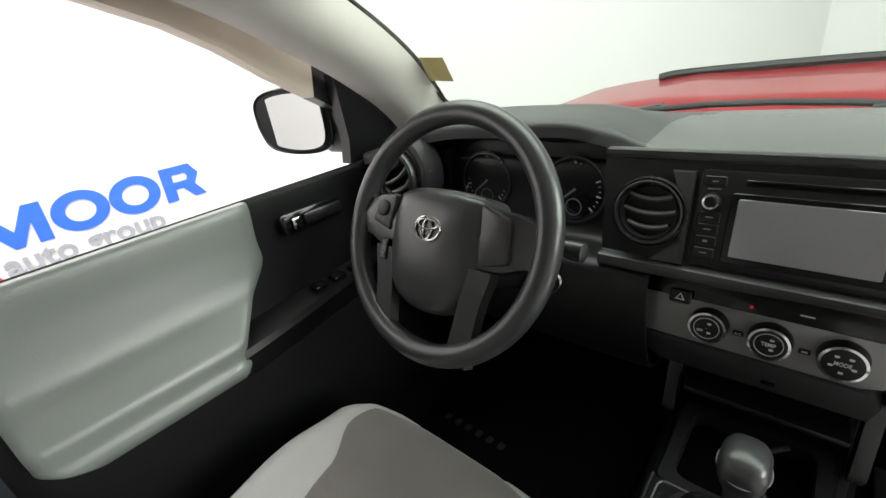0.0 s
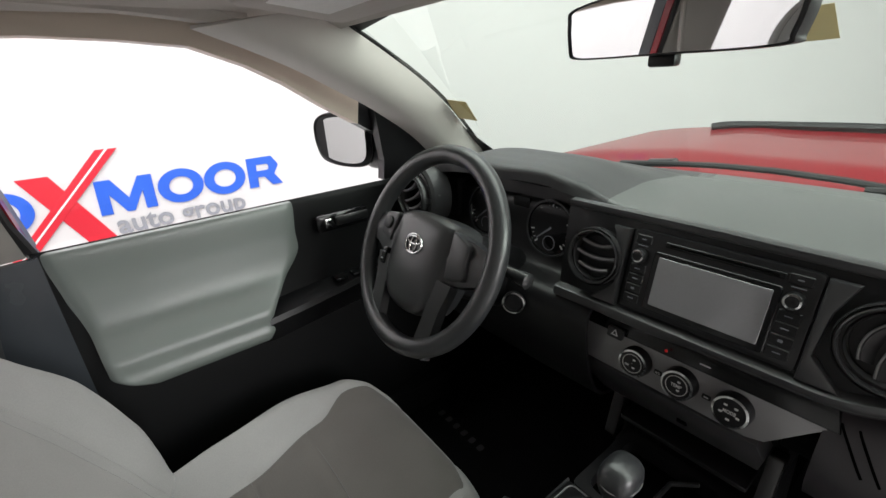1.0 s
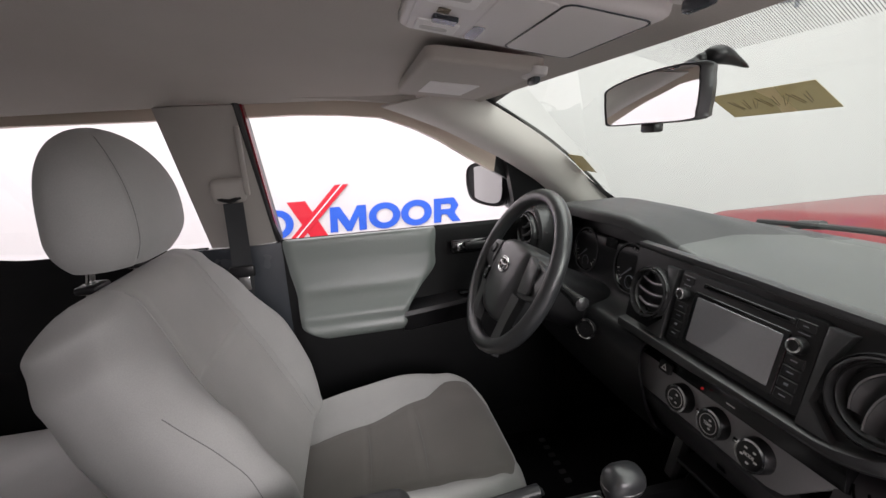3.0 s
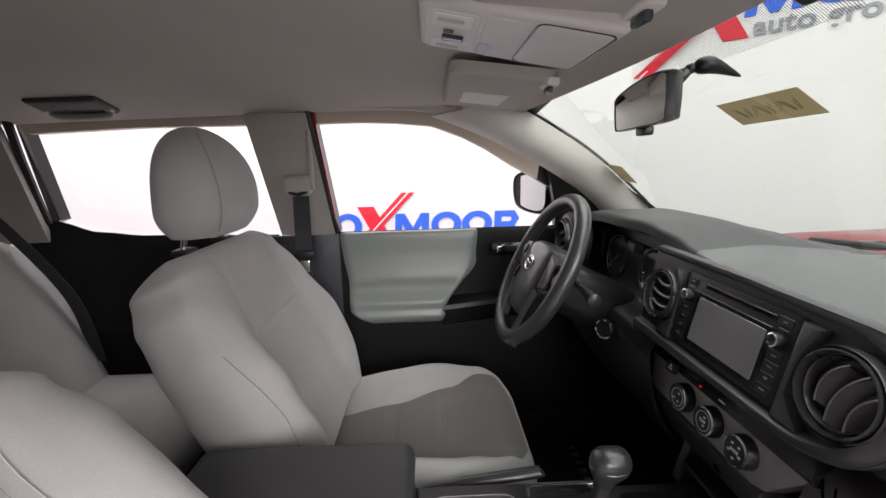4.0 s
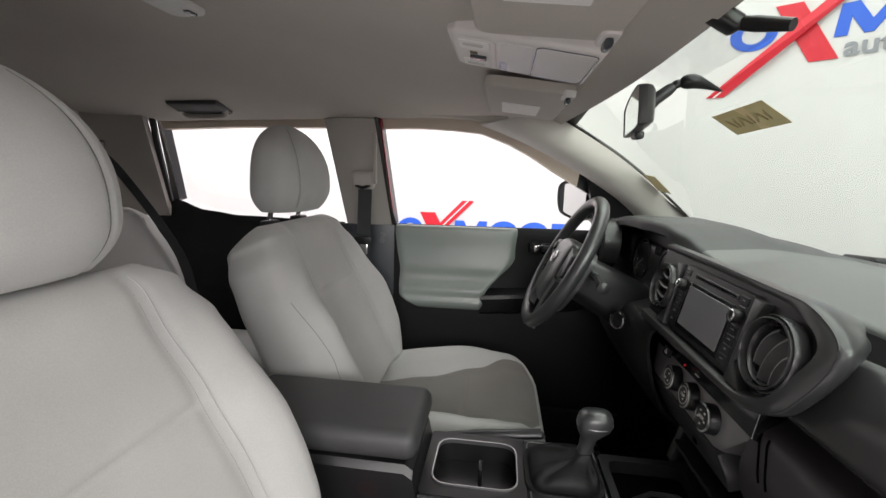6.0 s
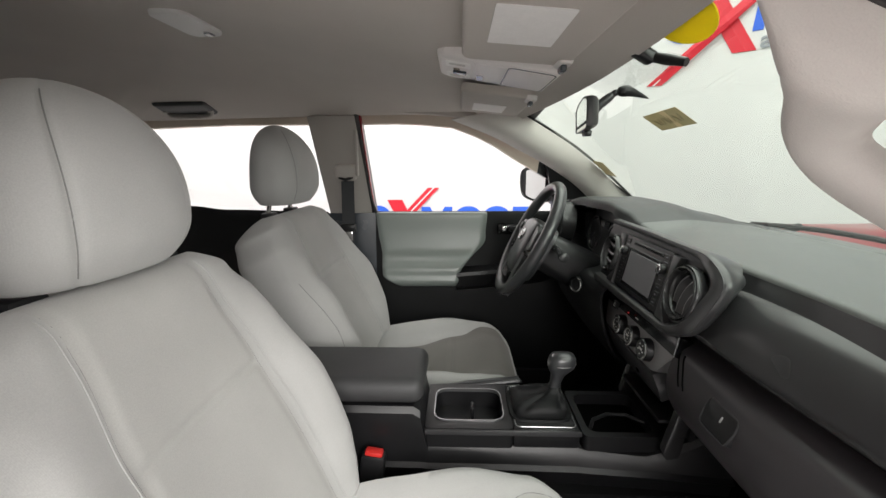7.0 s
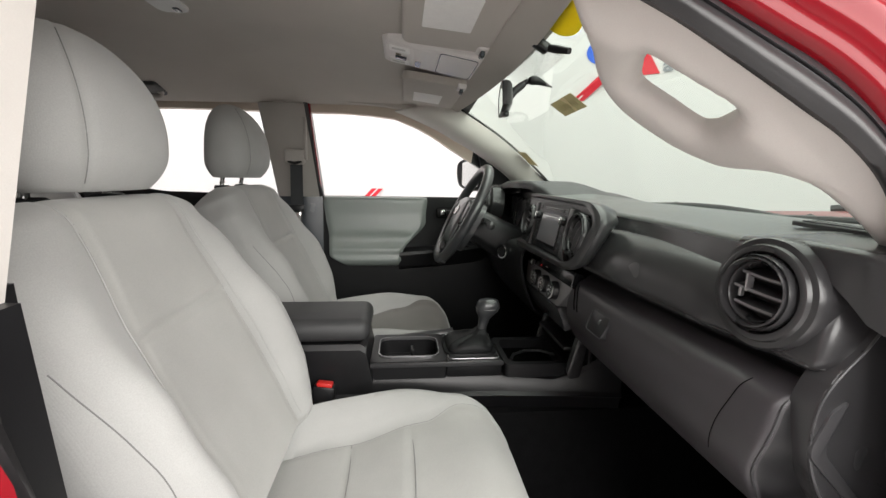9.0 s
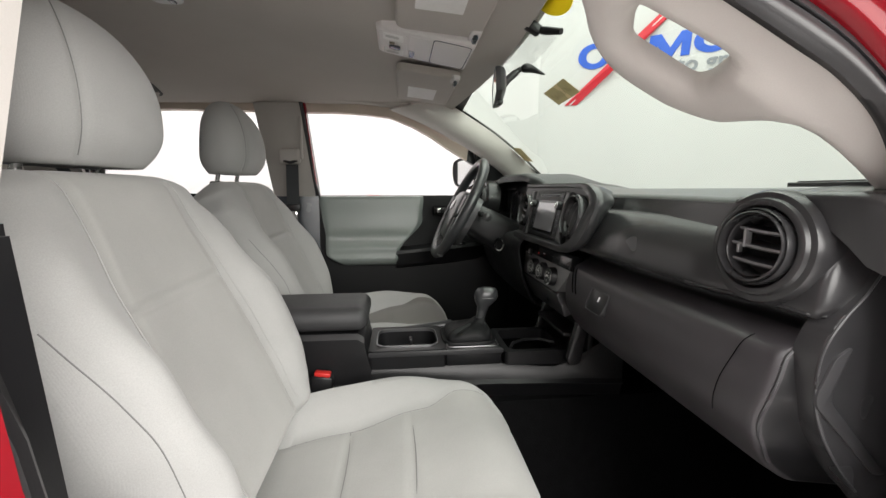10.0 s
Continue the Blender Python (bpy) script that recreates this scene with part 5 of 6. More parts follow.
bm.faces.new([bm.verts.new(p + Vector((-0.02, 0, 0))) for p in inner])
g = part("window_glass", bm, M_GLASS, rdoor, "clear raised window glass", smooth=False)
g.visible_shadow = False
# rear pillar and cab back
bm = bm_new()
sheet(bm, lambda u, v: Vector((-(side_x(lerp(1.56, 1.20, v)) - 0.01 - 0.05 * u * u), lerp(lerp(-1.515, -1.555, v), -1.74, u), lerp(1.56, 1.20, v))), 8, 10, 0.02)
tagged(part("pillar_trim", bm, M_PILLAR), "darker grey rear pillar trim", "pillar trim", kind="structure")
bm = bm_new()
tube(bm, [(-(side_x(z) - 0.002), y, z) for y, z in ((-1.506, 1.535), (-1.525, 1.44), (-1.54, 1.34), (-1.552, 1.25))], 0.011, 8)
tagged(part("weatherstrip", bm, M_STRIP), "black rubber weatherstrip behind the rear window", "weatherstrip", kind="structure")
bm = bm_new()
annulus(bm, [(-0.80, 1.62), (0.80, 1.62), (0.80, 0.45), (-0.80, 0.45)], [(-0.48, 1.52), (0.48, 1.52), (0.52, 1.22), (-0.52, 1.22)], Matrix.Translation((0, -1.76, 0)) @ Matrix.Rotation(radians(90), 4, "X"), 0.05)
tagged(part("wall_cab_back", bm, M_TRIM, smooth=False), "grey rear wall of the cab with its window opening", "cab wall", kind="structure")
# unseen rear pane, darkened to hold light off the rear bench
bm = bm_new()
slab(bm, [(-0.5, 1.53), (0.5, 1.53), (0.53, 1.21), (-0.53, 1.21)], Matrix.Translation((0, -1.735, 0)) @ Matrix.Rotation(radians(90), 4, "X"), 0.004)
tagged(part("window_1", bm, M_DARKGLASS, smooth=False), "unseen rear window of the cab, darkened to cut light", "window", kind="structure")

# ---- right body side ----
bm = bm_new()
sheet(bm, lambda u, v: Vector((lerp(0.745, 0.715, v), lerp(-1.74, -0.66, u), lerp(1.19, 0.45, v))), 8, 8, 0.05)
tagged(part("wall_right", bm, M_BLACK), "dark inner panel of the closed rear door", "cab wall", kind="structure")
# unseen side pane, darkened to keep light off the bench and headliner
bm = bm_new()
sheet(bm, lambda u, v: Vector((side_x(lerp(1.56, 1.18, v)) + 0.02, lerp(-1.74, -0.82, u), lerp(1.56, 1.18, v))), 8, 8)
tagged(part("window_2", bm, M_DARKGLASS), "unseen rear door glass, darkened to cut light", "window", kind="structure")
bm = bm_new()
sheet(bm, lambda u, v: Vector((side_x(lerp(1.56, 1.18, v)), lerp(lerp(-0.84, -0.80, v), lerp(-0.665, -0.64, v), u), lerp(1.56, 1.18, v))), 6, 10, 0.03)
tagged(part("pillar_trim", bm, M_TRIM), "pale grey upper trim of the passenger's middle pillar", "pillar trim", kind="structure")
bm = bm_new()
sheet(bm, lambda u, v: Vector((lerp(0.745, 0.72, v) + 0.012 * u, lerp(-0.82, lerp(-0.632, -0.60, v), u), lerp(1.185, 0.45, v))), 6, 12, 0.03)
tagged(part("pillar_trim", bm, M_BLACK), "black lower trim of the passenger's middle pillar", "pillar trim", kind="structure")
bm = bm_new()
tube(bm, [(side_x(max(z, 1.18)) + 0.03, y, z) for y, z in ((-0.670, 1.56), (-0.658, 1.40), (-0.640, 1.25), (-0.616, 1.15), (-0.598, 1.07), (-0.580, 0.95), (-0.555, 0.8), (-0.535, 0.5))], 0.012, 10)
tagged(part("weatherstrip", bm, M_STRIP), "dark rubber weatherstrip round the open passenger doorway", "weatherstrip", kind="structure")
bm = bm_new()
sheet(bm, lambda u, v: Vector((side_x(max(lerp(1.6, 0.4, v), 1.18)) + lerp(0.035, 0.11, u), table(lerp(1.6, 0.4, v), [(0.5, -0.540), (0.9, -0.568), (1.08, -0.598), (1.2, -0.632), (1.4, -0.665)]) - 0.035 * u, lerp(1.6, 0.4, v))), 4, 24, 0.02)
tagged(part("door_jamb", bm, M_RED), "red painted middle pillar outside the doorway", "door jamb", kind="structure")


# passenger's pillar trim with its moulded grab handle
PN = Vector((0.097, -0.608, -0.788)).normalized()
PO = Vector((0.577, -0.114, 1.396))
EDGE_IN = [(0.625, -0.33), (0.600, -0.235), (0.574, -0.174), (0.536, -0.141), (0.520, -0.115), (0.518, -0.085), (0.534, -0.039), (0.556, -0.010), (0.577, 0.007), (0.606, 0.016), (0.632, 0.026), (0.650, 0.045), (0.655, 0.085), (0.650, 0.13), (0.640, 0.18)]
EDGE_OUT = [(0.600, -0.33), (0.612, -0.235), (0.640, -0.174), (0.662, -0.130), (0.671, -0.105), (0.676, -0.085), (0.686, -0.045), (0.692, -0.018), (0.697, 0.0), (0.702, 0.015), (0.706, 0.030), (0.712, 0.05), (0.720, 0.09), (0.725, 0.13), (0.73, 0.18)]
GAP = [(0.577, -0.115), (0.588, -0.120), (0.602, -0.122), (0.612, -0.117), (0.626, -0.083), (0.638, -0.051), (0.632, -0.044), (0.612, -0.041), (0.598, -0.041), (0.585, -0.048), (0.575, -0.075), (0.566, -0.101), (0.568, -0.110)]


def on_pillar(x, y, d=0.0):
    z = PO.z - (PN.x * (x - PO.x) + PN.y * (y - PO.y)) / PN.z
    return Vector((x, y, z)) + PN * d


edge_in = spline([(x, y, 0) for x, y in EDGE_IN], 112)
edge_out = spline([(x, y, 0) for x, y in EDGE_OUT], 112)
gap = spline([(x, y, 0) for x, y in GAP + GAP[:1]], 104)[:-1]


def away(p, line):
    return min((p - q).length for q in line)


def swell(d, r):
    return math.sqrt(max(1 - (1 - min(d / r, 1)) ** 2, 0))


def pillar_skin(p):
    s = min(away(p, edge_out) / 0.055, 1)
    d = 0.024 * swell(away(p, edge_in), 0.016) * swell(away(p, gap), 0.026) * s * s * (3 - 2 * s)
    return on_pillar(p.x, p.y, d)


bm = bm_new()
lo, hi = 16, 80
# ring of quads between the hole and the middle stretch of the outline
rim = [edge_in[lo].lerp(edge_out[lo], k / 8) for k in range(8, 0, -1)] + edge_in[lo:hi] + [edge_in[hi].lerp(edge_out[hi], k / 8) for k in range(8)] + edge_out[hi:lo:-1]
n = len(rim)
centre = Vector((0.599, -0.080, 0))


def turn_of(p):
    return math.atan2(p.y - centre.y, (p.x - centre.x) * 1.5)


hole = []
for p in rim:
    a = turn_of(p)
    hole.append(min(gap, key=lambda q: abs((turn_of(q) - a + math.pi) % (2 * math.pi) - math.pi)))
steps = [0, 0.02, 0.06, 0.12, 0.2, 0.32, 0.45, 0.58, 0.7, 0.8, 0.88, 0.94, 0.975, 1.0]
vr = [[bm.verts.new(pillar_skin(h.lerp(p, t))) for h, p in zip(hole, rim)] for t in steps]
for a, b in zip(vr, vr[1:]):
    for i in range(n):
        j = (i + 1) % n
        bm.faces.new((a[i], a[j], b[j], b[i]))
for i0, i1 in ((0, lo), (hi, 112)):
    vs = [[bm.verts.new(pillar_skin(edge_in[i].lerp(edge_out[i], k / 8))) for k in range(9)] for i in range(i0, i1 + 1)]
    for a, b in zip(vs, vs[1:]):
        for k in range(8):
            bm.faces.new((a[k], a[k + 1], b[k + 1], b[k]))
bmesh.ops.remove_doubles(bm, verts=bm.verts, dist=0.0004)
bmesh.ops.dissolve_degenerate(bm, edges=bm.edges, dist=0.00005)
bmesh.ops.recalc_face_normals(bm, faces=bm.faces)
tagged(part("pillar_trim", bm, M_TRIM, angle=70), "warm grey pillar trim with a moulded grab handle", "pillar trim", kind="structure")

# weatherstrip and painted rail of the open doorway: two curves and the skin between
RA = [(0.600, -0.72, 1.545), (0.602, -0.50, 1.540), (0.604, -0.34, 1.518)]
RA += [tuple(on_pillar(x - 0.004, y, 0.002)) for x, y in ((0.611, -0.240), (0.638, -0.180), (0.660, -0.132), (0.675, -0.085), (0.690, -0.030), (0.700, 0.010))]
RA += [(0.702, 0.045, 1.275), (0.708, 0.066, 1.22), (0.720, 0.085, 1.12), (0.730, 0.10, 1.0), (0.735, 0.10, 0.8), (0.735, 0.07, 0.5)]
RB = [(0.640, -0.72, 1.572), (0.640, -0.50, 1.570), (0.645, -0.33, 1.552), (0.650, -0.22, 1.505), (0.656, -0.154, 1.462), (0.668, -0.103, 1.427), (0.678, -0.060, 1.400), (0.689, -0.018, 1.373), (0.700, 0.020, 1.338), (0.715, 0.052, 1.29), (0.735, 0.080, 1.22), (0.758, 0.105, 1.11), (0.772, 0.115, 1.0), (0.78, 0.115, 0.8), (0.78, 0.08, 0.5)]
NR = 98
ra, rb_ = spline(RA, NR), spline(RB, NR)


def strip_pt(i, v):
    p = ra[i].lerp(rb_[i], v)
    return p + Vector((0.6, -0.5, -0.3)).normalized() * table(v, [(0, 0.002), (0.15, 0.010), (0.45, 0.012), (0.6, 0.003), (0.72, 0.004), (0.85, 0.009), (1.0, 0.0)])


def rail_pt(i, v):
    d = rb_[min(i + 1, NR)] - rb_[max(i - 1, 0)]
    up = Vector((0, -d.z, d.y)).normalized()
    return rb_[i] + up * (0.092 * v - 0.004) + Vector((table(v, [(0, -0.004), (0.10, 0.012), (0.22, 0.014), (0.30, 0.020), (0.5, 0.024), (0.7, 0.012), (1.0, -0.040)]), 0, 0))


bm = bm_new()
sheet(bm, lambda u, v: strip_pt(round(u * NR), v * 0.62), NR, 10, 0.004)
strip = tagged(part("weatherstrip", bm, M_STRIP, angle=60), "dark rubber weatherstrip along the open doorway", "weatherstrip", kind="structure")
bm = bm_new()
sheet(bm, lambda u, v: strip_pt(round(u * NR), 0.60 + 0.40 * v), NR, 6, 0.003)
part("strip_lip", bm, M_LIP, strip, "paler rubber lip", angle=60)
bm = bm_new()
sheet(bm, lambda u, v: rail_pt(round(u * NR), v), NR, 24, 0.004)
tagged(part("roof_rail", bm, M_RED, angle=60), "glossy red painted roof rail above the doorway", "roof rail", kind="structure")

# ---- floor, console, hood ----
bm = bm_new()
rings(bm, [[Vector((x, y, z)) for x, y in ((-0.78, -1.74), (0.78, -1.74), (0.78, 0.5), (-0.78, 0.5))] for z in (0.44, 0.475)])
tagged(part("floor_carpet", bm, M_CARPET, smooth=False), "black carpet on the cab floor", "carpet", kind="structure")
bm = bm_new()
rings(bm, [[Vector((x, y, z)) for y, z in ((0.50, 0.45), (0.50, 1.16), (0.53, 1.16), (0.53, 0.45))] for x in (-0.80, 0.80)])
tagged(part("wall_front", bm, M_CARPET, smooth=False), "dark carpeted firewall", "firewall", kind="structure")
bm = bm_new()
rings(bm, [[Vector((x, y, z)) for x, z in ((-0.17, 0.475), (-0.12, 0.72), (0.12, 0.72), (0.17, 0.475))] for y in (-0.9, 0.5)])
tagged(part("tunnel", bm, M_CARPET), "black carpeted floor tunnel", "floor tunnel", kind="structure")

con = thing("center_console", "black plastic centre console with armrest box and cup holders", "console", (0, -0.3, 0.5))
# body along y, with profile half width and top
bm = bm_new()
rows = []
for y, w, zt, zb in ((-0.80, 0.085, 0.885, 0.6), (-0.47, 0.088, 0.885, 0.6), (-0.455, 0.088, 0.875, 0.6), (-0.448, 0.088, 0.84, 0.6), (-0.44, 0.09, 0.800, 0.6), (-0.28, 0.09, 0.800, 0.6), (-0.13, 0.093, 0.800, 0.6), (-0.118, 0.095, 0.796, 0.6), (0.0, 0.104, 0.79, 0.6), (0.03, 0.106, 0.80, 0.6), (0.11, 0.115, 0.85, 0.6), (0.16, 0.12, 0.88, 0.6)):
    rows.append([Vector((x, y, z)) for x, z in ((-w + 0.03, zb), (-w - 0.004, 0.748), (-w - 0.012, 0.757), (-w - 0.004, 0.765), (-w, zt - 0.012), (-w + 0.008, zt), (w - 0.008, zt), (w, zt - 0.012), (w + 0.004, 0.765), (w + 0.012, 0.757), (w + 0.004, 0.748), (w - 0.03, zb))])
rings(bm, rows)
part("console_body", bm, M_BLACK, con, angle=30)
bm = bm_new()
rbox(bm, (0, -0.625, 0.916), (0.182, 0.355, 0.052), 0.024, 5)
for v in bm.verts:
    if v.co.z > 0.925:
        v.co.z += 0.008 * (1 - (v.co.x / 0.091) ** 2)
part("armrest", bm, M_ARM, con, "padded black armrest lid", angle=60)
# trim deck with a deep cup holder and the shift gate
cupm = Matrix.Translation((0, -0.352, 0.842))
bm = bm_new()
annulus(bm, roundpoly([(0.088, 0.088), (-0.088, 0.088), (-0.088, -0.094), (0.088, -0.094)], 0.010, 6), roundpoly([(0.062, 0.072), (-0.062, 0.072), (-0.062, -0.076), (0.062, -0.076)], 0.030, 6), cupm, 0.044)
part("deck", bm, M_BLACK, con, "black deck round the cup holder", angle=30)
bm = bm_new()
rbox(bm, (0, -0.196, 0.820), (0.176, 0.136, 0.044), 0.006, 2)
part("deck", bm, M_BLACK, con, "black deck under the shifter")
bm = bm_new()
tube(bm, [(x, y - 0.196, 0.8425) for x, y in roundpoly([(0.080, 0.062), (-0.080, 0.062), (-0.080, -0.062), (0.080, -0.062)], 0.012, 5)], 0.0013, 6, True)
part("deck_line", bm, M_SATIN, con, "thin satin line round the shifter")
for s_ in (-1, 1):
    bm = bm_new()
    rbox(bm, (s_ * 0.0895, -0.286, 0.834), (0.004, 0.320, 0.012), 0.0015, 2)
    part("side_strip", bm, M_STACK, con, "satin charcoal strip")
bm = bm_new()
annulus(bm, roundpoly([(0.0638, 0.0738), (-0.0638, 0.0738), (-0.0638, -0.0778), (0.0638, -0.0778)], 0.0312, 6), roundpoly([(0.0615, 0.0715), (-0.0615, 0.0715), (-0.0615, -0.0755), (0.0615, -0.0755)], 0.030, 6), cupm @ Matrix.Translation((0, 0, 0.003)), 0.008)
part("cup_bezel", bm, M_SATIN, con, "satin chrome bezel", angle=30)
bm = bm_new()
rbox(bm, (0.0, -0.345, 0.816), (0.03, 0.008, 0.05), 0.003)
part("cup_divider", bm, M_BLACK, con)
bm = bm_new()
boot = ((0.066, 0.068, 0.841, 0), (0.064, 0.066, 0.847, 0), (0.056, 0.058, 0.846, 0), (0.056, 0.058, 0.853, 0.001), (0.053, 0.055, 0.861, 0.003), (0.046, 0.047, 0.868, 0.008), (0.034, 0.036, 0.872, 0.016), (0.024, 0.025, 0.877, 0.024), (0.018, 0.018, 0.882, 0.029), (0.0135, 0.0135, 0.890, 0.033))
rings(bm, [[Vector((w * math.copysign(abs(math.cos(q)) ** 0.42, math.cos(q)), -0.200 + d * math.copysign(abs(math.sin(q)) ** 0.42, math.sin(q)) + dy, z + (0.003 * math.sin(6 * q + 60 * z) if 0.85 < z < 0.88 else 0))) for q in (2 * math.pi * i / 48 for i in range(48))] for w, d, z, dy in boot])
part("shift_boot", bm, M_DOORB, con, "black pleated shift boot", angle=60)
bm = bm_new()
lever_rows = ((0.012, 0.012, 0.872, -0.169), (0.0115, 0.0115, 0.900, -0.163), (0.0135, 0.014, 0.918, -0.159), (0.019, 0.022, 0.929, -0.156), (0.022, 0.0275, 0.937, -0.153), (0.0235, 0.0295, 0.947, -0.151), (0.0225, 0.028, 0.957, -0.150), (0.019, 0.024, 0.964, -0.149), (0.010, 0.013, 0.968, -0.149), (0.001, 0.001, 0.9685, -0.149))
rings(bm, [[Vector((w * math.copysign(abs(math.cos(q)) ** 0.7, math.cos(q)), y + d * math.copysign(abs(math.sin(q)) ** 0.7, math.sin(q)), z)) for q in (2 * math.pi * i / 32 for i in range(32))] for w, d, z, y in lever_rows])
lever = part("shift_lever", bm, M_LEATHER, con, "black shift lever with a rounded knob", angle=60)
bm = bm_new()
tube(bm, [(0.0245 * math.cos(q), -0.151 + 0.0305 * math.sin(q), 0.945) for q in (2 * math.pi * i / 32 for i in range(32))], 0.0008, 6, True)
part("knob_joint", bm, M_PANEL, lever, "satin line round the knob")
lever = part("brake_lever", tube(bm_new(), spline([(-0.118, -0.50, 0.790), (-0.120, -0.42, 0.812), (-0.120, -0.32, 0.826), (-0.120, -0.235, 0.836), (-0.120, -0.225, 0.837)], 20), [0.010] * 8 + [0.0125] * 11 + [0.008, 0.002], 12, False, 0.8), M_LEATHER, con, "slim black lever beside the seat")
# front tray with its raised rim, and the struts up to the centre stack
bm = bm_new()
annulus(bm, roundpoly([(0.088, 0.085), (-0.088, 0.085), (-0.088, -0.080), (0.088, -0.080)], 0.012, 5), roundpoly([(0.072, 0.070), (-0.072, 0.070), (-0.072, -0.066), (0.072, -0.066)], 0.022, 5), Matrix.Translation((0, -0.040, 0.828)), 0.034)
part("tray_rim", bm, M_BLACK, con, "black raised rim of the front tray", angle=30)
bm = bm_new()
rbox(bm, (0, -0.04, 0.798), (0.15, 0.14, 0.008), 0.003)
part("tray", bm, M_VOID, con, "dark front tray")
bm = bm_new()
tube(bm, [(x, y, 0.829) for x, y in ((0.060, -0.10), (0.030, -0.085), (0.010, -0.05), (0.012, -0.01), (0.040, 0.02))], 0.004, 8)
part("tray_divider", bm, M_BLACK, con, "curved divider in the tray")
for s_ in (-1, 1):
    bm = bm_new()
    slab(bm, roundpoly([(0.075, 0.925), (0.050, 0.925), (0.022, 0.815), (0.030, 0.800), (0.055, 0.805)], 0.006, 4), Matrix(((0, 0, 1, s_ * 0.112 + 0.009), (1, 0, 0, 0), (0, 1, 0, 0), (0, 0, 0, 1))), 0.018, 0.004, 2)
    part("strut", bm, M_DASH, con, "satin strut up to the centre stack")
bm = bm_new()
rbox(bm, (0, 0.085, 0.87), (0.21, 0.012, 0.13), 0.003)
part("bin_back", bm, M_BLACK, con, "back of the open storage bin")
bm = bm_new()
rbox(bm, (0, 0.050, 0.868), (0.190, 0.060, 0.010), 0.004)
part("bin_shelf", bm, M_BLACK, con, "shelf of the open storage bin")

# hood, cowl
bm = bm_new()


def hood_f(u, v):
    x = lerp(-0.86, 0.86, u)
    y = lerp(0.70, 1.50, v)
    z = 1.166 + 0.004 * v - 0.045 * abs(x / 0.86) ** 4 + 0.006 * math.exp(-((abs(x) - 0.42) / 0.1) ** 2)
    return Vector((x, y - 0.10 * (x / 0.86) ** 2 * (1 - v), z - table(y, [(0.70, 0.044), (0.76, 0.028), (0.92, 0.0)])))


sheet(bm, hood_f, 40, 32, 0.01)
for s in (-1, 1):
    fb = bm_new()
    rings(fb, [[Vector((s * x, y, z)) for x, z in ((0.84, 0.60), (0.865, 0.62), (0.87, 0.95), (0.858, 1.095), (0.84, 1.095))] for y in (0.56, 1.50)])
    tagged(part("fender", fb, M_RED), "red painted fender under the hood's edge", "fender", kind="structure")
fb = bm_new()
rings(fb, [[Vector((x, y, z)) for y, z in ((1.46, 0.60), (1.52, 0.62), (1.53, 1.0), (1.50, 1.10), (1.46, 1.10))] for x in (-0.838, 0.838)])
tagged(part("nose_panel", fb, M_RED), "plain red front panel closing the engine bay", "front panel", kind="structure")
tagged(part("hood", bm, M_RED), "glossy red hood beyond the windshield", "car hood", kind="structure")
bm = bm_new()
sheet(bm, lambda u, v: Vector((lerp(-0.80, 0.80, u), lerp(0.42, 0.73, v) - 0.08 * (2 * u - 1) ** 2, lerp(1.203, 1.128, v))), 24, 6, 0.01)
tagged(part("cowl", bm, M_BLACK), "black plastic cowl under the windshield", "cowl", kind="structure")


# ---- overhead: console, visors, lamp ----
def under(x, y, z, slope=0.0):
    """A plane that faces down: its x to the car's left, its y forwards (falling by slope degrees), its z down."""
    return Matrix.Translation((x, y, z)) @ Matrix.Rotation(radians(-slope), 4, "X") @ Matrix.Rotation(radians(180), 4, "Y")


om = under(0, -0.305, 1.538, 10)
ohc = thing("overhead_console", "light grey overhead console with map lights and a sunglasses box", "overhead console", (0, -0.305, 1.56))
OH = [(-0.072, -0.112), (0.072, -0.112), (0.084, -0.10), (0.094, 0.095), (0.088, 0.108), (-0.088, 0.108), (-0.094, 0.095), (-0.084, -0.10)]
part("housing", slab(bm_new(), OH, om, 0.055, 0.008, 3), M_OHC, ohc)
part("lamp_panel", slab(bm_new(), rrect(0.140, 0.062, 0.008), om @ Matrix.Translation((0, -0.073, 0.0015)), 0.003, 0.001, 1), M_OHC, ohc)
for s in (-1, 1):
    part("map_lamp", slab(bm_new(), rrect(0.040, 0.046, 0.005), om @ Matrix.Translation((s * 0.046, -0.073, 0.003)), 0.003, 0.001, 1), M_LABEL, ohc, "clear map lamp lens")
    # pale strip paints the reflection on each lens
    part("lamp_tint", slab(bm_new(), rrect(0.012, 0.030, 0.004), om @ Matrix.Translation((s * 0.050, -0.075, 0.0036)), 0.001), M_PALE, ohc, "strip painted for the lens's reflection")
part("switch", slab(bm_new(), rrect(0.016, 0.026, 0.003), om @ Matrix.Translation((0.012, -0.070, 0.006)), 0.006, 0.001, 1), M_DARKTRIM, ohc, "dark rocker switch")
for i in range(3):
    part("mark", slab(bm_new(), rrect(0.002, 0.012, 0.0005), om @ Matrix.Translation((-0.006 - 0.005 * i, -0.076, 0.0035)), 0.001), M_INK, ohc)
part("box_lid", slab(bm_new(), rrect(0.150, 0.052, 0.008), om @ Matrix.Translation((0, -0.012, 0.0015)), 0.004, 0.002, 2), M_OHC, ohc, "small flap")
part("box_catch", slab(bm_new(), rrect(0.050, 0.014, 0.004), om @ Matrix.Translation((0.045, -0.030, 0.002)), 0.003, 0.001, 1), M_DARKTRIM, ohc)
part("box_lid", slab(bm_new(), rrect(0.158, 0.082, 0.010), om @ Matrix.Translation((0, 0.058, 0.0015)), 0.004, 0.002, 2), M_OHC, ohc, "sunglasses box lid")
bm = bm_new()
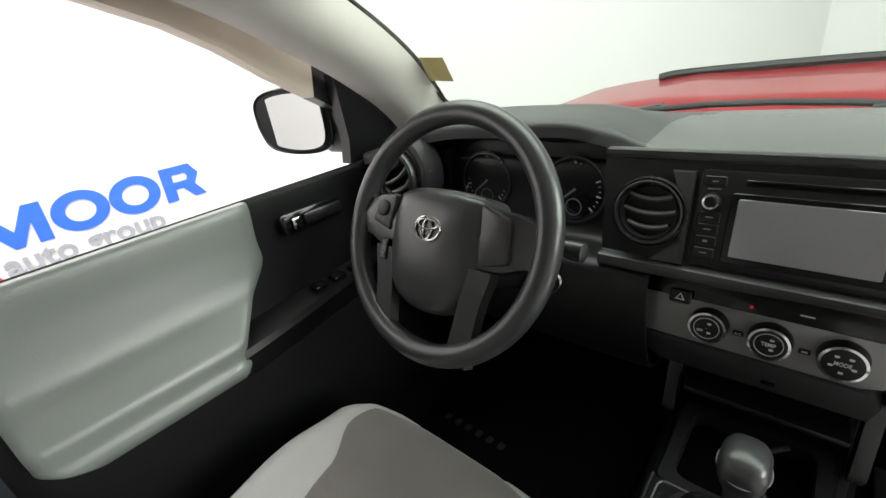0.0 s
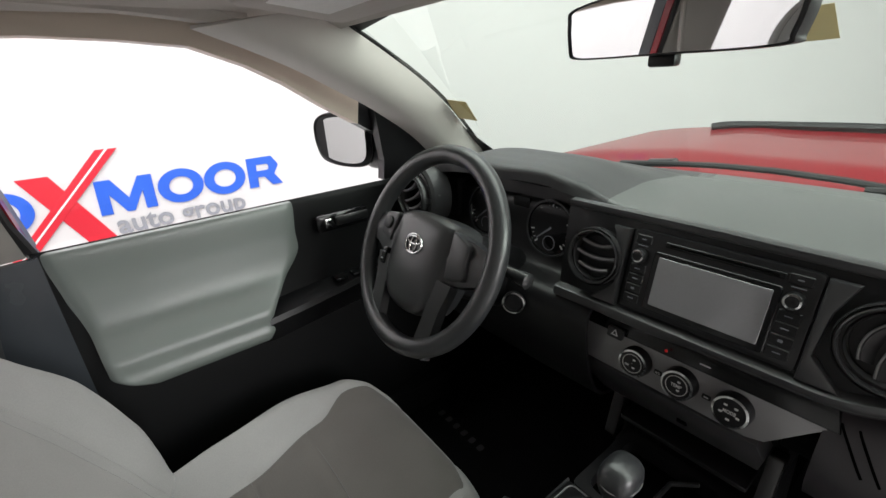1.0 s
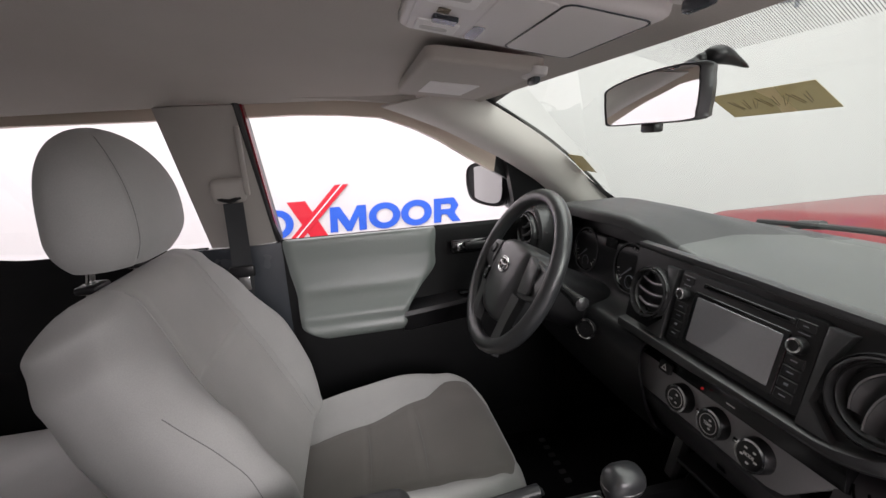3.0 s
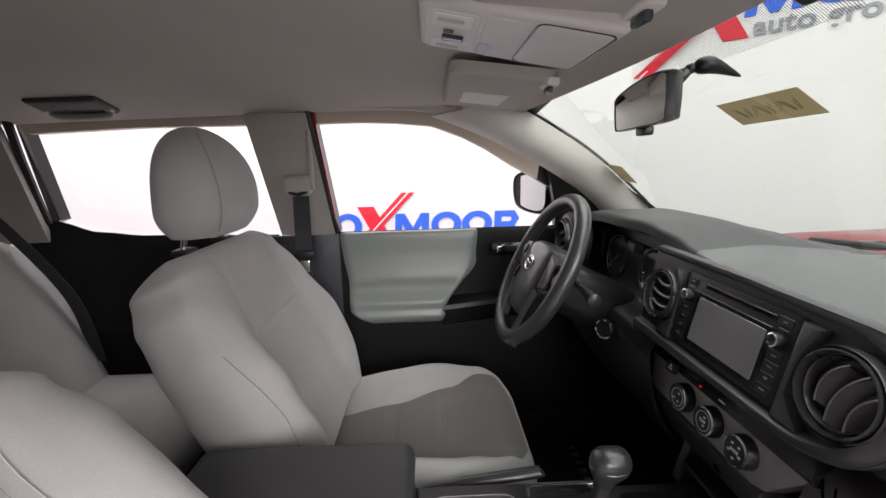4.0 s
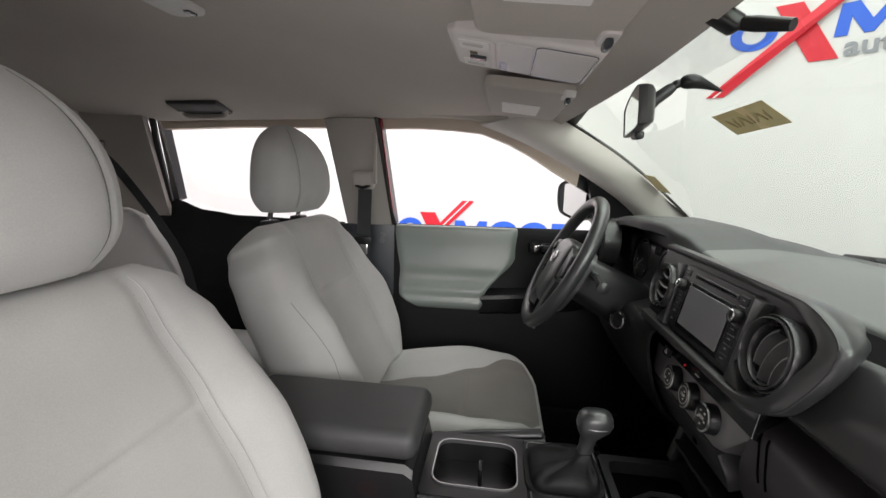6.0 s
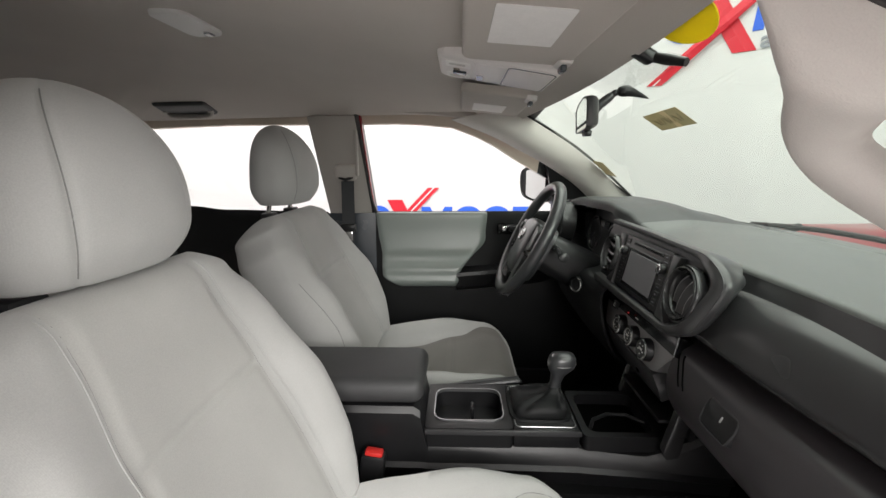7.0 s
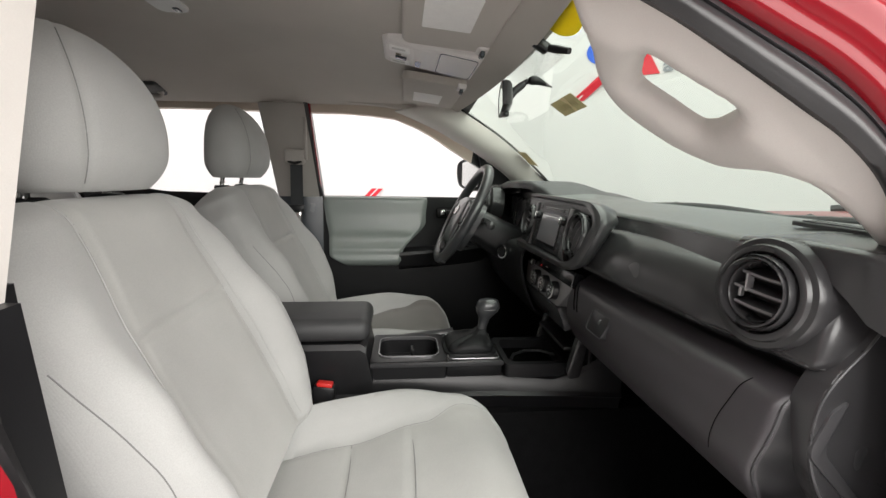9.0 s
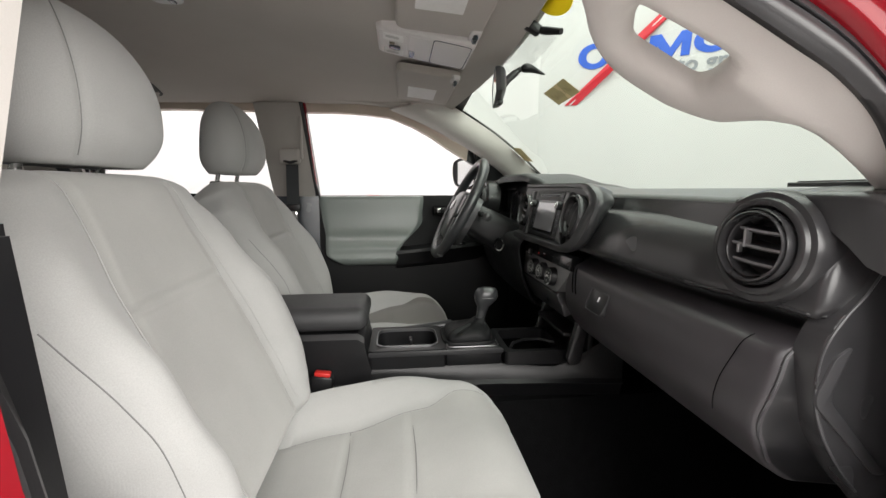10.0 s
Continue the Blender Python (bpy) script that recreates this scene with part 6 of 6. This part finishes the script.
annulus(bm, rrect(0.162, 0.086, 0.011), rrect(0.1585, 0.0825, 0.010), om @ Matrix.Translation((0, 0.058, 0.001)), 0.002)
part("gap", bm, M_DARKTRIM, ohc)


def visor(cx):
    vm = under(cx, -0.285, 1.524 if cx < 0 else 1.535, 7 if cx < 0 else 5)
    v = thing("sun_visor", "taupe cloth sun visor folded up, with a printed label", "sun visor", (cx, -0.285, 1.545), "sun visors")
    part("visor_pad", slab(bm_new(), rrect(0.37, 0.175, 0.022, 6), vm, 0.02, 0.007, 3), M_HEAD, v)
    part("label", slab(bm_new(), rrect(0.145, 0.088, 0.003), vm @ Matrix.Translation((0.05 if cx < 0 else -0.0, -0.008, 0.0012)), 0.001), M_LABEL, v, "white printed warning label")
    s = 1 if cx < 0 else -1
    clip = part("clip", slab(bm_new(), rrect(0.05, 0.024, 0.008), vm @ Matrix.Translation((-s * 0.165, 0.075, 0.004)), 0.012, 0.004, 2), M_OHC, v, "plastic visor clip")
    bm = bm_new()
    rbox(bm, vm @ Vector((-s * 0.165, 0.075, 0.008)), (0.03, 0.010, 0.012), 0.004)
    part("clip_hook", bm, M_DARKTRIM, clip)
    return v


visor(-0.335)
visor(0.300)
# dome lamp
dm = under(0.062, -0.858, 1.616)
dome = thing("dome_lamp", "white plastic dome lamp on the headliner", "ceiling light", (0.062, -0.858, 1.62))
part("lens", slab(bm_new(), rrect(0.135, 0.065, 0.02), dm, 0.012, 0.004, 2), M_WHITE, dome)
part("switch", slab(bm_new(), rrect(0.022, 0.012, 0.003), dm @ Matrix.Translation((0.045, 0.012, 0.003)), 0.004, 0.001, 1), M_DARKTRIM, dome)

# ---- rear-view mirror, windshield tags ----
mm = Matrix.Translation((-0.034, -0.128, 1.464)) @ Matrix.Rotation(radians(-10.5), 4, "Z") @ Matrix.Rotation(radians(93), 4, "X") @ Matrix.Diagonal((1.06, 0.92, 0.9, 1))
rv = thing("rear_view_mirror", "black interior rear-view mirror on a stalk", "mirror", (-0.03, -0.045, 1.508))
mo = [(p.x, p.y) for p in spline([(-0.108, -0.022, 0), (-0.110, 0.010, 0), (-0.098, 0.026, 0), (0.0, 0.033, 0), (0.098, 0.028, 0), (0.110, 0.012, 0), (0.106, -0.022, 0), (0.094, -0.031, 0), (0.0, -0.031, 0), (-0.094, -0.030, 0), (-0.108, -0.022, 0)], 50)][:-1]
bm = bm_new()
rings(bm, [[mm @ Vector((x * k, y * k, z)) for x, y in mo] for k, z in ((0.955, 0.001), (0.985, 0.004), (1.0, 0.0), (1.0, -0.008), (0.95, -0.016), (0.80, -0.022), (0.45, -0.026))])
part("mirror_shell", bm, M_STACK, rv)
part("mirror_glass", slab(bm_new(), [(x * 0.945, y * 0.93) for x, y in mo], mm @ Matrix.Translation((0, 0, 0.0025)), 0.004), M_MIRROR, rv, "mirror glass", smooth=False)
bm = bm_new()
rbox(bm, mm @ Vector((0, -0.036, -0.010)), (0.026, 0.014, 0.012), 0.003)
part("dip_lever", bm, M_BLACK, rv)
bm = bm_new()
tube(bm, [mm @ Vector((0.008, 0.006, -0.020)), (-0.021, -0.100, 1.484), (-0.016, -0.084, 1.497), (-0.014, -0.077, 1.5025)], [0.0105, 0.0092, 0.0088, 0.0065], 14)
part("stalk", bm, M_STACK, rv)
bm = bm_new()
tube(bm, [(-0.0135, -0.080, 1.5015), (-0.013, -0.076, 1.504), (-0.012, -0.071, 1.506), (-0.011, -0.067, 1.508)], [0.004, 0.0065, 0.0065, 0.004], 12)
part("ball_joint", bm, M_BLACK, rv)
bm = bm_new()
mp = spline([(-0.011, -0.071, 1.506), (-0.008, -0.055, 1.508), (-0.008, -0.036, 1.503), (-0.010, -0.010, 1.494)], 20)
tube(bm, mp, [0.0145 * math.sqrt(max(1 - (1 - k / 6) ** 2, 0.02)) if k < 6 else lerp(0.0145, 0.001, ((k - 6) / 14) ** 1.3) for k in range(21)], 16, False, 0.75)
part("glass_mount", bm, M_BLACK, rv)


def glass_point(x, z, lift=-0.0024):
    return Vector((x, shield(x, z) - lift, z - lift * 0.7))


def glass_tag(name, label, category, corners, material, writing=0):
    bm = bm_new()
    a, b, c, d = [glass_point(x, z) for x, z in corners]
    nrm = (b - a).cross(d - a).normalized() * 0.0006
    rings(bm, [[a, b, c, d], [p + nrm for p in (a, b, c, d)]])
    tag = tagged(part(name, bm, material, smooth=False), label, category)
    for i in range(writing):
        u0 = 0.16 + 0.095 * i
        lean = 0.05 * ((i * 7) % 3 - 1)
        for k in range(2):
            bm = bm_new()
            p0 = a.lerp(b, u0 + lean + 0.04 * k).lerp(d.lerp(c, u0 + 0.04 * k), 0.30 + 0.05 * ((i * 5 + k) % 3))
            p1 = a.lerp(b, u0).lerp(d.lerp(c, u0 - lean + 0.03 * k), 0.72 - 0.04 * ((i * 3 + k) % 3))
            tube(bm, [p0 - nrm * 0.6, p1 - nrm * 0.6], 0.00035, 5)
            part("pen_mark", bm, M_INK, tag)
    return tag


glass_tag("paper_tag", "tan paper tag with pen marks stuck on the windshield", "tag", ((-0.090, 1.466), (0.053, 1.469), (0.055, 1.440), (-0.086, 1.437)), M_TAPE, 8)
glass_tag("sticker", "small tan sticker low on the windshield", "sticker", ((-0.610, 1.376), (-0.566, 1.370), (-0.597, 1.322), (-0.644, 1.329)), M_TAPE)
glass_tag("sticker", "small grey sticker at the windshield's top edge", "sticker", ((-0.590, 1.537), (-0.545, 1.534), (-0.535, 1.522), (-0.575, 1.524)), M_GREY)
bm = bm_new()
pts = [glass_point(0.300 + 0.068 * math.cos(q), 1.543 + 0.024 * math.sin(q), -0.002) for q in (2 * math.pi * i / 32 for i in range(32))]
rings(bm, [pts, [p + Vector((0, -0.0012, -0.001)) for p in pts]])
tagged(part("yellow_tag", bm, M_YELLOW, smooth=False), "yellow oval tag at the windshield's top edge", "tag")
cam_box = thing("glass_sensor", "small black sensor housing at the windshield's top", "sensor", (0.20, -0.08, 1.53))
bm = bm_new()
rbox(bm, (0.185, -0.105, 1.530), (0.026, 0.036, 0.018), 0.006, 3, Matrix.Rotation(radians(-30), 3, "X").to_4x4())
part("housing", bm, M_BLACK, cam_box)
bm = bm_new()
tube(bm, [(0.180, -0.10, 1.528), (0.205, -0.082, 1.518), (0.232, -0.065, 1.508)], [0.006, 0.008, 0.006], 12)
part("arm", bm, M_BLACK, cam_box)

# windshield header trim and side rails of the headliner
bm = bm_new()
hd = [(x, -0.105 - 0.055 * (x / 0.6) ** 2) for x in (-0.62 + 1.24 * i / 24 for i in range(25))]
rings(bm, [[Vector((x, y + dy, roof_z(x, y) - 0.012 + dz)) for dy, dz in ((-0.03, 0.004), (0.0, -0.004), (0.022, 0.002), (0.022, 0.05), (-0.03, 0.05))] for x, y in hd])
tagged(part("header_trim", bm, M_HEAD), "taupe trim along the windshield's top", "trim", kind="structure")
for s in (-1, 1):
    bm = bm_new()
    rl = spline([(s * side_x(z), y, z) for y, z in ((-1.70, 1.535), (-1.3, 1.545), (-0.9, 1.548), (-0.6, 1.546), (-0.40, 1.532), (-0.32, 1.512))], 40)
    rings(bm, [[p + Vector((s * dx, 0, dz)) for dx, dz in ((-0.03, 0.012), (-0.012, -0.004), (0.006, -0.006), (0.05, 0.0), (0.08, 0.06), (-0.02, 0.06))] for p in rl])
    tagged(part("rail_trim", bm, M_HEAD), "taupe trim along the roof's side rail", "trim", kind="structure")
    bm = bm_new()
    sheet(bm, lambda u, v: Vector((s * lerp(0.60, 0.77, v), lerp(-1.8, -0.16, u), lerp(1.69, 1.56, v))), 8, 2, 0.01)
    tagged(part("roof_side", bm, M_RED), "red painted edge of the roof", "roof", kind="structure")

# rear grab handle over the far window
gh = thing("grab_handle", "taupe folded grab handle in a dark recess over the rear window", "grab handle", (-0.56, -1.27, 1.56))
bm = bm_new()
rbox(bm, (-0.552, -1.27, 1.562), (0.085, 0.175, 0.030), 0.010, 3, Matrix.Rotation(radians(-17), 4, "Y"))
part("recess", bm, M_ARM, gh, "dark handle recess")
bm = bm_new()
tube(bm, spline([(-0.570, -1.345, 1.548), (-0.578, -1.335, 1.536), (-0.580, -1.30, 1.532), (-0.580, -1.24, 1.532), (-0.578, -1.205, 1.536), (-0.570, -1.195, 1.548)], 20), 0.008, 10)
part("grip", bm, M_PILLAR, gh)
for y in (-1.345, -1.195):
    bm = bm_new()
    rbox(bm, (-0.570, y, 1.552), (0.028, 0.020, 0.022), 0.005)
    part("foot", bm, M_PILLAR, gh)

# ---- belts ----
def belt(pts, w, name="webbing"):
    bm = bm_new()
    ps = spline(pts, 24)
    rows = []
    for i, p in enumerate(ps):
        rows.append([p + Vector((a, b, 0)) for a, b in ((0.0, -w / 2), (0.0012, -w / 2), (0.0012, w / 2), (0.0, w / 2))])
    return rings(bm, rows)


sb = thing("seat_belt", "dark seat belt hanging from the middle pillar", "seat belt", (-0.66, -0.78, 1.33))
part("webbing", belt([(-0.668, -0.778, 1.325), (-0.650, -0.775, 1.25), (-0.628, -0.772, 1.16), (-0.622, -0.775, 1.10), (-0.625, -0.80, 0.95), (-0.64, -0.82, 0.75)], 0.046), M_BELT, sb)
bm = bm_new()
rbox(bm, (-0.662, -0.782, 1.342), (0.036, 0.078, 0.060), 0.014, 3)
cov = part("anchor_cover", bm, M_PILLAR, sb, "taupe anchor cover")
bm = bm_new()
tube(bm, [(-0.650, -0.806, 1.326), (-0.646, -0.78, 1.318), (-0.650, -0.754, 1.326)], 0.006, 8)
part("anchor_loop", bm, M_BLACK, cov)
bm = bm_new()
rbox(bm, (-0.624, -0.773, 1.148), (0.012, 0.058, 0.028), 0.005)
tg = part("tongue", bm, M_BLACK, sb)
bm = bm_new()
rbox(bm, (-0.620, -0.770, 1.118), (0.004, 0.026, 0.034), 0.002)
part("tongue_plate", bm, M_CHROME, tg, "bright metal plate")
bm = bm_new()
rbox(bm, (-0.640, -0.735, 1.41), (0.012, 0.012, 0.16), 0.004)
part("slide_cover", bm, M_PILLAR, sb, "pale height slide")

rb = thing("seat_belt", "dark rear seat belt across the seat's edge", "seat belt", (-0.50, -1.60, 1.42))
part("webbing", belt([(-0.47, -1.58, 1.43), (-0.49, -1.52, 1.36), (-0.56, -1.45, 1.18), (-0.605, -1.41, 1.03), (-0.63, -1.40, 0.85)], 0.040), M_BELT, rb)
bm = bm_new()
rbox(bm, (-0.47, -1.60, 1.44), (0.075, 0.06, 0.02), 0.006, 2)
part("guide", bm, M_BLACK, rb)

bk = thing("belt_buckle", "black belt buckle with a red release button", "buckle", (0.122, -0.55, 0.74))
bm = bm_new()
rbox(bm, (0.120, -0.552, 0.760), (0.030, 0.050, 0.095), 0.008, 2, Matrix.Rotation(radians(-8), 4, "X"))
part("buckle_body", bm, M_BLACK, bk)
bm = bm_new()
rbox(bm, (0.121, -0.545, 0.808), (0.020, 0.036, 0.012), 0.004, 2, Matrix.Rotation(radians(-8), 4, "X"))
part("release_button", bm, M_BUCKLE, bk, "red release button")
bm = bm_new()
rbox(bm, (0.120, -0.548, 0.8), (0.024, 0.044, 0.008), 0.003, 2, Matrix.Rotation(radians(-8), 4, "X"))
part("slot_plate", bm, M_CHROME, bk)

# ---- rear bench ----
bench = thing("rear_bench", "light grey cloth rear bench seat", "car seat", (0, -1.4, 0.6))
for s, x0, x1 in ((-1, -0.665, -0.02), (1, 0.0, 0.665)):
    cx, w = (x0 + x1) / 2, (x1 - x0) / 2
    bm = bm_new()
    rows = []
    for i in range(25):
        k = i / 24
        sh = math.sqrt(max(1 - max(0, (k - 0.9) / 0.1) ** 2, 0.002))
        hw = w * table(k, [(0, 0.97), (0.6, 1.0), (0.85, 0.90), (1, 0.72)])
        rows.append([Vector((cx + hw * math.copysign(abs(math.cos(q)) ** 0.45, math.cos(q)), 0, 0)) + Vector((0, -1.42 - 0.16 * k, 0.78 + 0.455 * k)) + Vector((0, 0.94, 0.33)) * ((0.06 + 0.02 * math.cos(q * 2 + math.pi)) * math.copysign(abs(math.sin(q)) ** 0.5, math.sin(q)) * sh) for q in (2 * math.pi * j / 48 for j in range(48))])
    rings(bm, rows)
    part("backrest", bm, M_SEAT, bench, angle=60)
    bm = bm_new()
    rows = []
    for i in range(25):
        k = i / 24
        sh = math.sqrt(max(1 - max(0, (k - 0.8) / 0.2) ** 2, 0.002))
        rows.append([Vector((cx + w * 0.98 * math.copysign(abs(math.cos(q)) ** 0.45, math.cos(q)), lerp(-1.50, -0.985, k), 0.745 + 0.075 * math.copysign(abs(math.sin(q)) ** 0.5, math.sin(q)) * (0.2 + 0.8 * sh))) for q in (2 * math.pi * j / 48 for j in range(48))])
    rings(bm, rows)
    part("cushion", bm, M_SEAT, bench, angle=60)
    bm = bm_new()
    tube(bm, [(cx + s * w * 0.62, -1.42 - 0.16 * k + 0.94 * 0.0665, 0.78 + 0.455 * k + 0.33 * 0.0665) for k in (0.08, 0.3, 0.5, 0.7, 0.88)], 0.0022, 6)
    part("seam", bm, M_SEAM, bench)
bm = bm_new()
rbox(bm, (0, -1.28, 0.57), (1.28, 0.5, 0.2), 0.02)
part("bench_base", bm, M_BLACK, bench)

# ---- floor mat ----
mat_thing = thing("floor_mat", "black carpet floor mat with an unreadable woven mark", "floor mat", (-0.38, 0.1, 0.476))
bm = bm_new()
rbox(bm, (-0.40, 0.10, 0.482), (0.46, 0.62, 0.012), 0.004, 2)
part("mat", bm, M_CARPET, mat_thing)
for i in range(6):
    part("mark_bar", slab(bm_new(), rrect(0.017, 0.020, 0.004, 2), Matrix.Translation((-0.63 + 0.034 * i, 0.016, 0.4892)), 0.001), M_STACK, mat_thing)

# footwell light is put into this mat's paler grey
mat_right = thing("floor_mat", "dark grey carpet floor mat in the passenger footwell, paled for its light", "floor mat", (0.43, 0.1, 0.476))
bm = bm_new()
rbox(bm, (0.43, 0.09, 0.482), (0.46, 0.66, 0.012), 0.004, 2)
part("mat", bm, M_MAT, mat_right)

# ---- closing panels in the footwells ----
for s in (-1, 1):
    bm = bm_new()
    rings(bm, [[Vector((s * x, y, z)) for x, z in ((0.735, 0.45), (0.735, 1.17), (0.80, 1.17), (0.80, 0.45))] for y in (0.085, 0.52)])
    tagged(part("kick_panel", bm, M_BLACK, smooth=False), "black kick panel at the side of the footwell", "kick panel", kind="structure")
    bm = bm_new()
    rings(bm, [[Vector((s * x, y, z)) for x, z in ((0.70, 0.44), (0.70, 0.56), (0.80, 0.56), (0.80, 0.44))] for y in (-1.74, 0.10)])
    tagged(part("door_sill", bm, M_BLACK, smooth=False), "black plastic door sill", "door sill", kind="structure")

# dash end cap on the passenger's side
ENDC = [(0.076, 1.115), (0.050, 1.084), (0.036, 1.05), (0.038, 1.0), (0.062, 0.95), (0.112, 0.89), (0.17, 0.85), (0.34, 0.85), (0.34, 1.185), (0.17, 1.185), (0.125, 1.170), (0.100, 1.150)]
eo = [(p.x, p.y) for p in spline([(y, z, 0) for y, z in ENDC + ENDC[:1]], 84)][:-1]
SIDE = Matrix(((0, 0, 1, 0.686), (1, 0, 0, 0), (0, 1, 0, 0), (0, 0, 0, 1)))
part("end_cap", slab(bm_new(), eo, SIDE, 0.03, 0.004, 3), M_DASH, dash, "black end cap")
# paler line paints the highlight on the end cap's rim
bm = bm_new()
tube(bm, [SIDE @ Vector((y + 0.0008, z, -0.0006)) for y, z in eo[-6:] + eo[:34] if y < 0.14], 0.0013, 6)
part("edge", bm, M_STACK, dash, "thin line standing for the end cap's edge highlight")
part("pull_recess", slab(bm_new(), roundpoly([(0.068, 1.066), (0.050, 1.054), (0.034, 1.016), (0.036, 1.004), (0.112, 0.925), (0.126, 0.925), (0.052, 1.008), (0.051, 1.018)], 0.006, 4), Matrix.Translation((0.003, 0, 0)) @ SIDE, 0.005, 0.002, 2), M_STACK, dash, "raised grey edge of the pull recess")
# hood deflector and wipers
bm = bm_new()
tube(bm, spline([(-0.56, 1.40, 1.172), (-0.50, 1.43, 1.180), (-0.3, 1.46, 1.184), (0, 1.48, 1.186), (0.3, 1.46, 1.184), (0.56, 1.40, 1.172)], 30), 0.012, 8, False, 1.3)
tagged(part("hood_deflector", bm, M_BLACK), "black plastic deflector along the hood's front edge", "deflector")
for x0, x1 in ((-0.42, 0.12), (0.05, 0.60)):
    wp = thing("wiper", "black wiper resting at the windshield's base", "wiper", (x0, 0.50, 1.15), "wipers")
    bm = bm_new()
    tube(bm, [(lerp(x0, x1, k), 0.53 - 0.09 * ((lerp(x0, x1, k)) / 0.7) ** 2 + 0.03 * k, 1.190 + 0.014 * math.sin(math.pi * k)) for k in (0, 0.2, 0.4, 0.6, 0.8, 1)], 0.007, 8)
    part("wiper_arm", bm, M_BLACK, wp)
    bm = bm_new()
    tube(bm, [(x0, 0.60, 1.15), (x0 + 0.04, 0.58, 1.182), (x0 + 0.12, 0.54, 1.198)], 0.011, 8)
    part("wiper_pivot", bm, M_BLACK, wp)
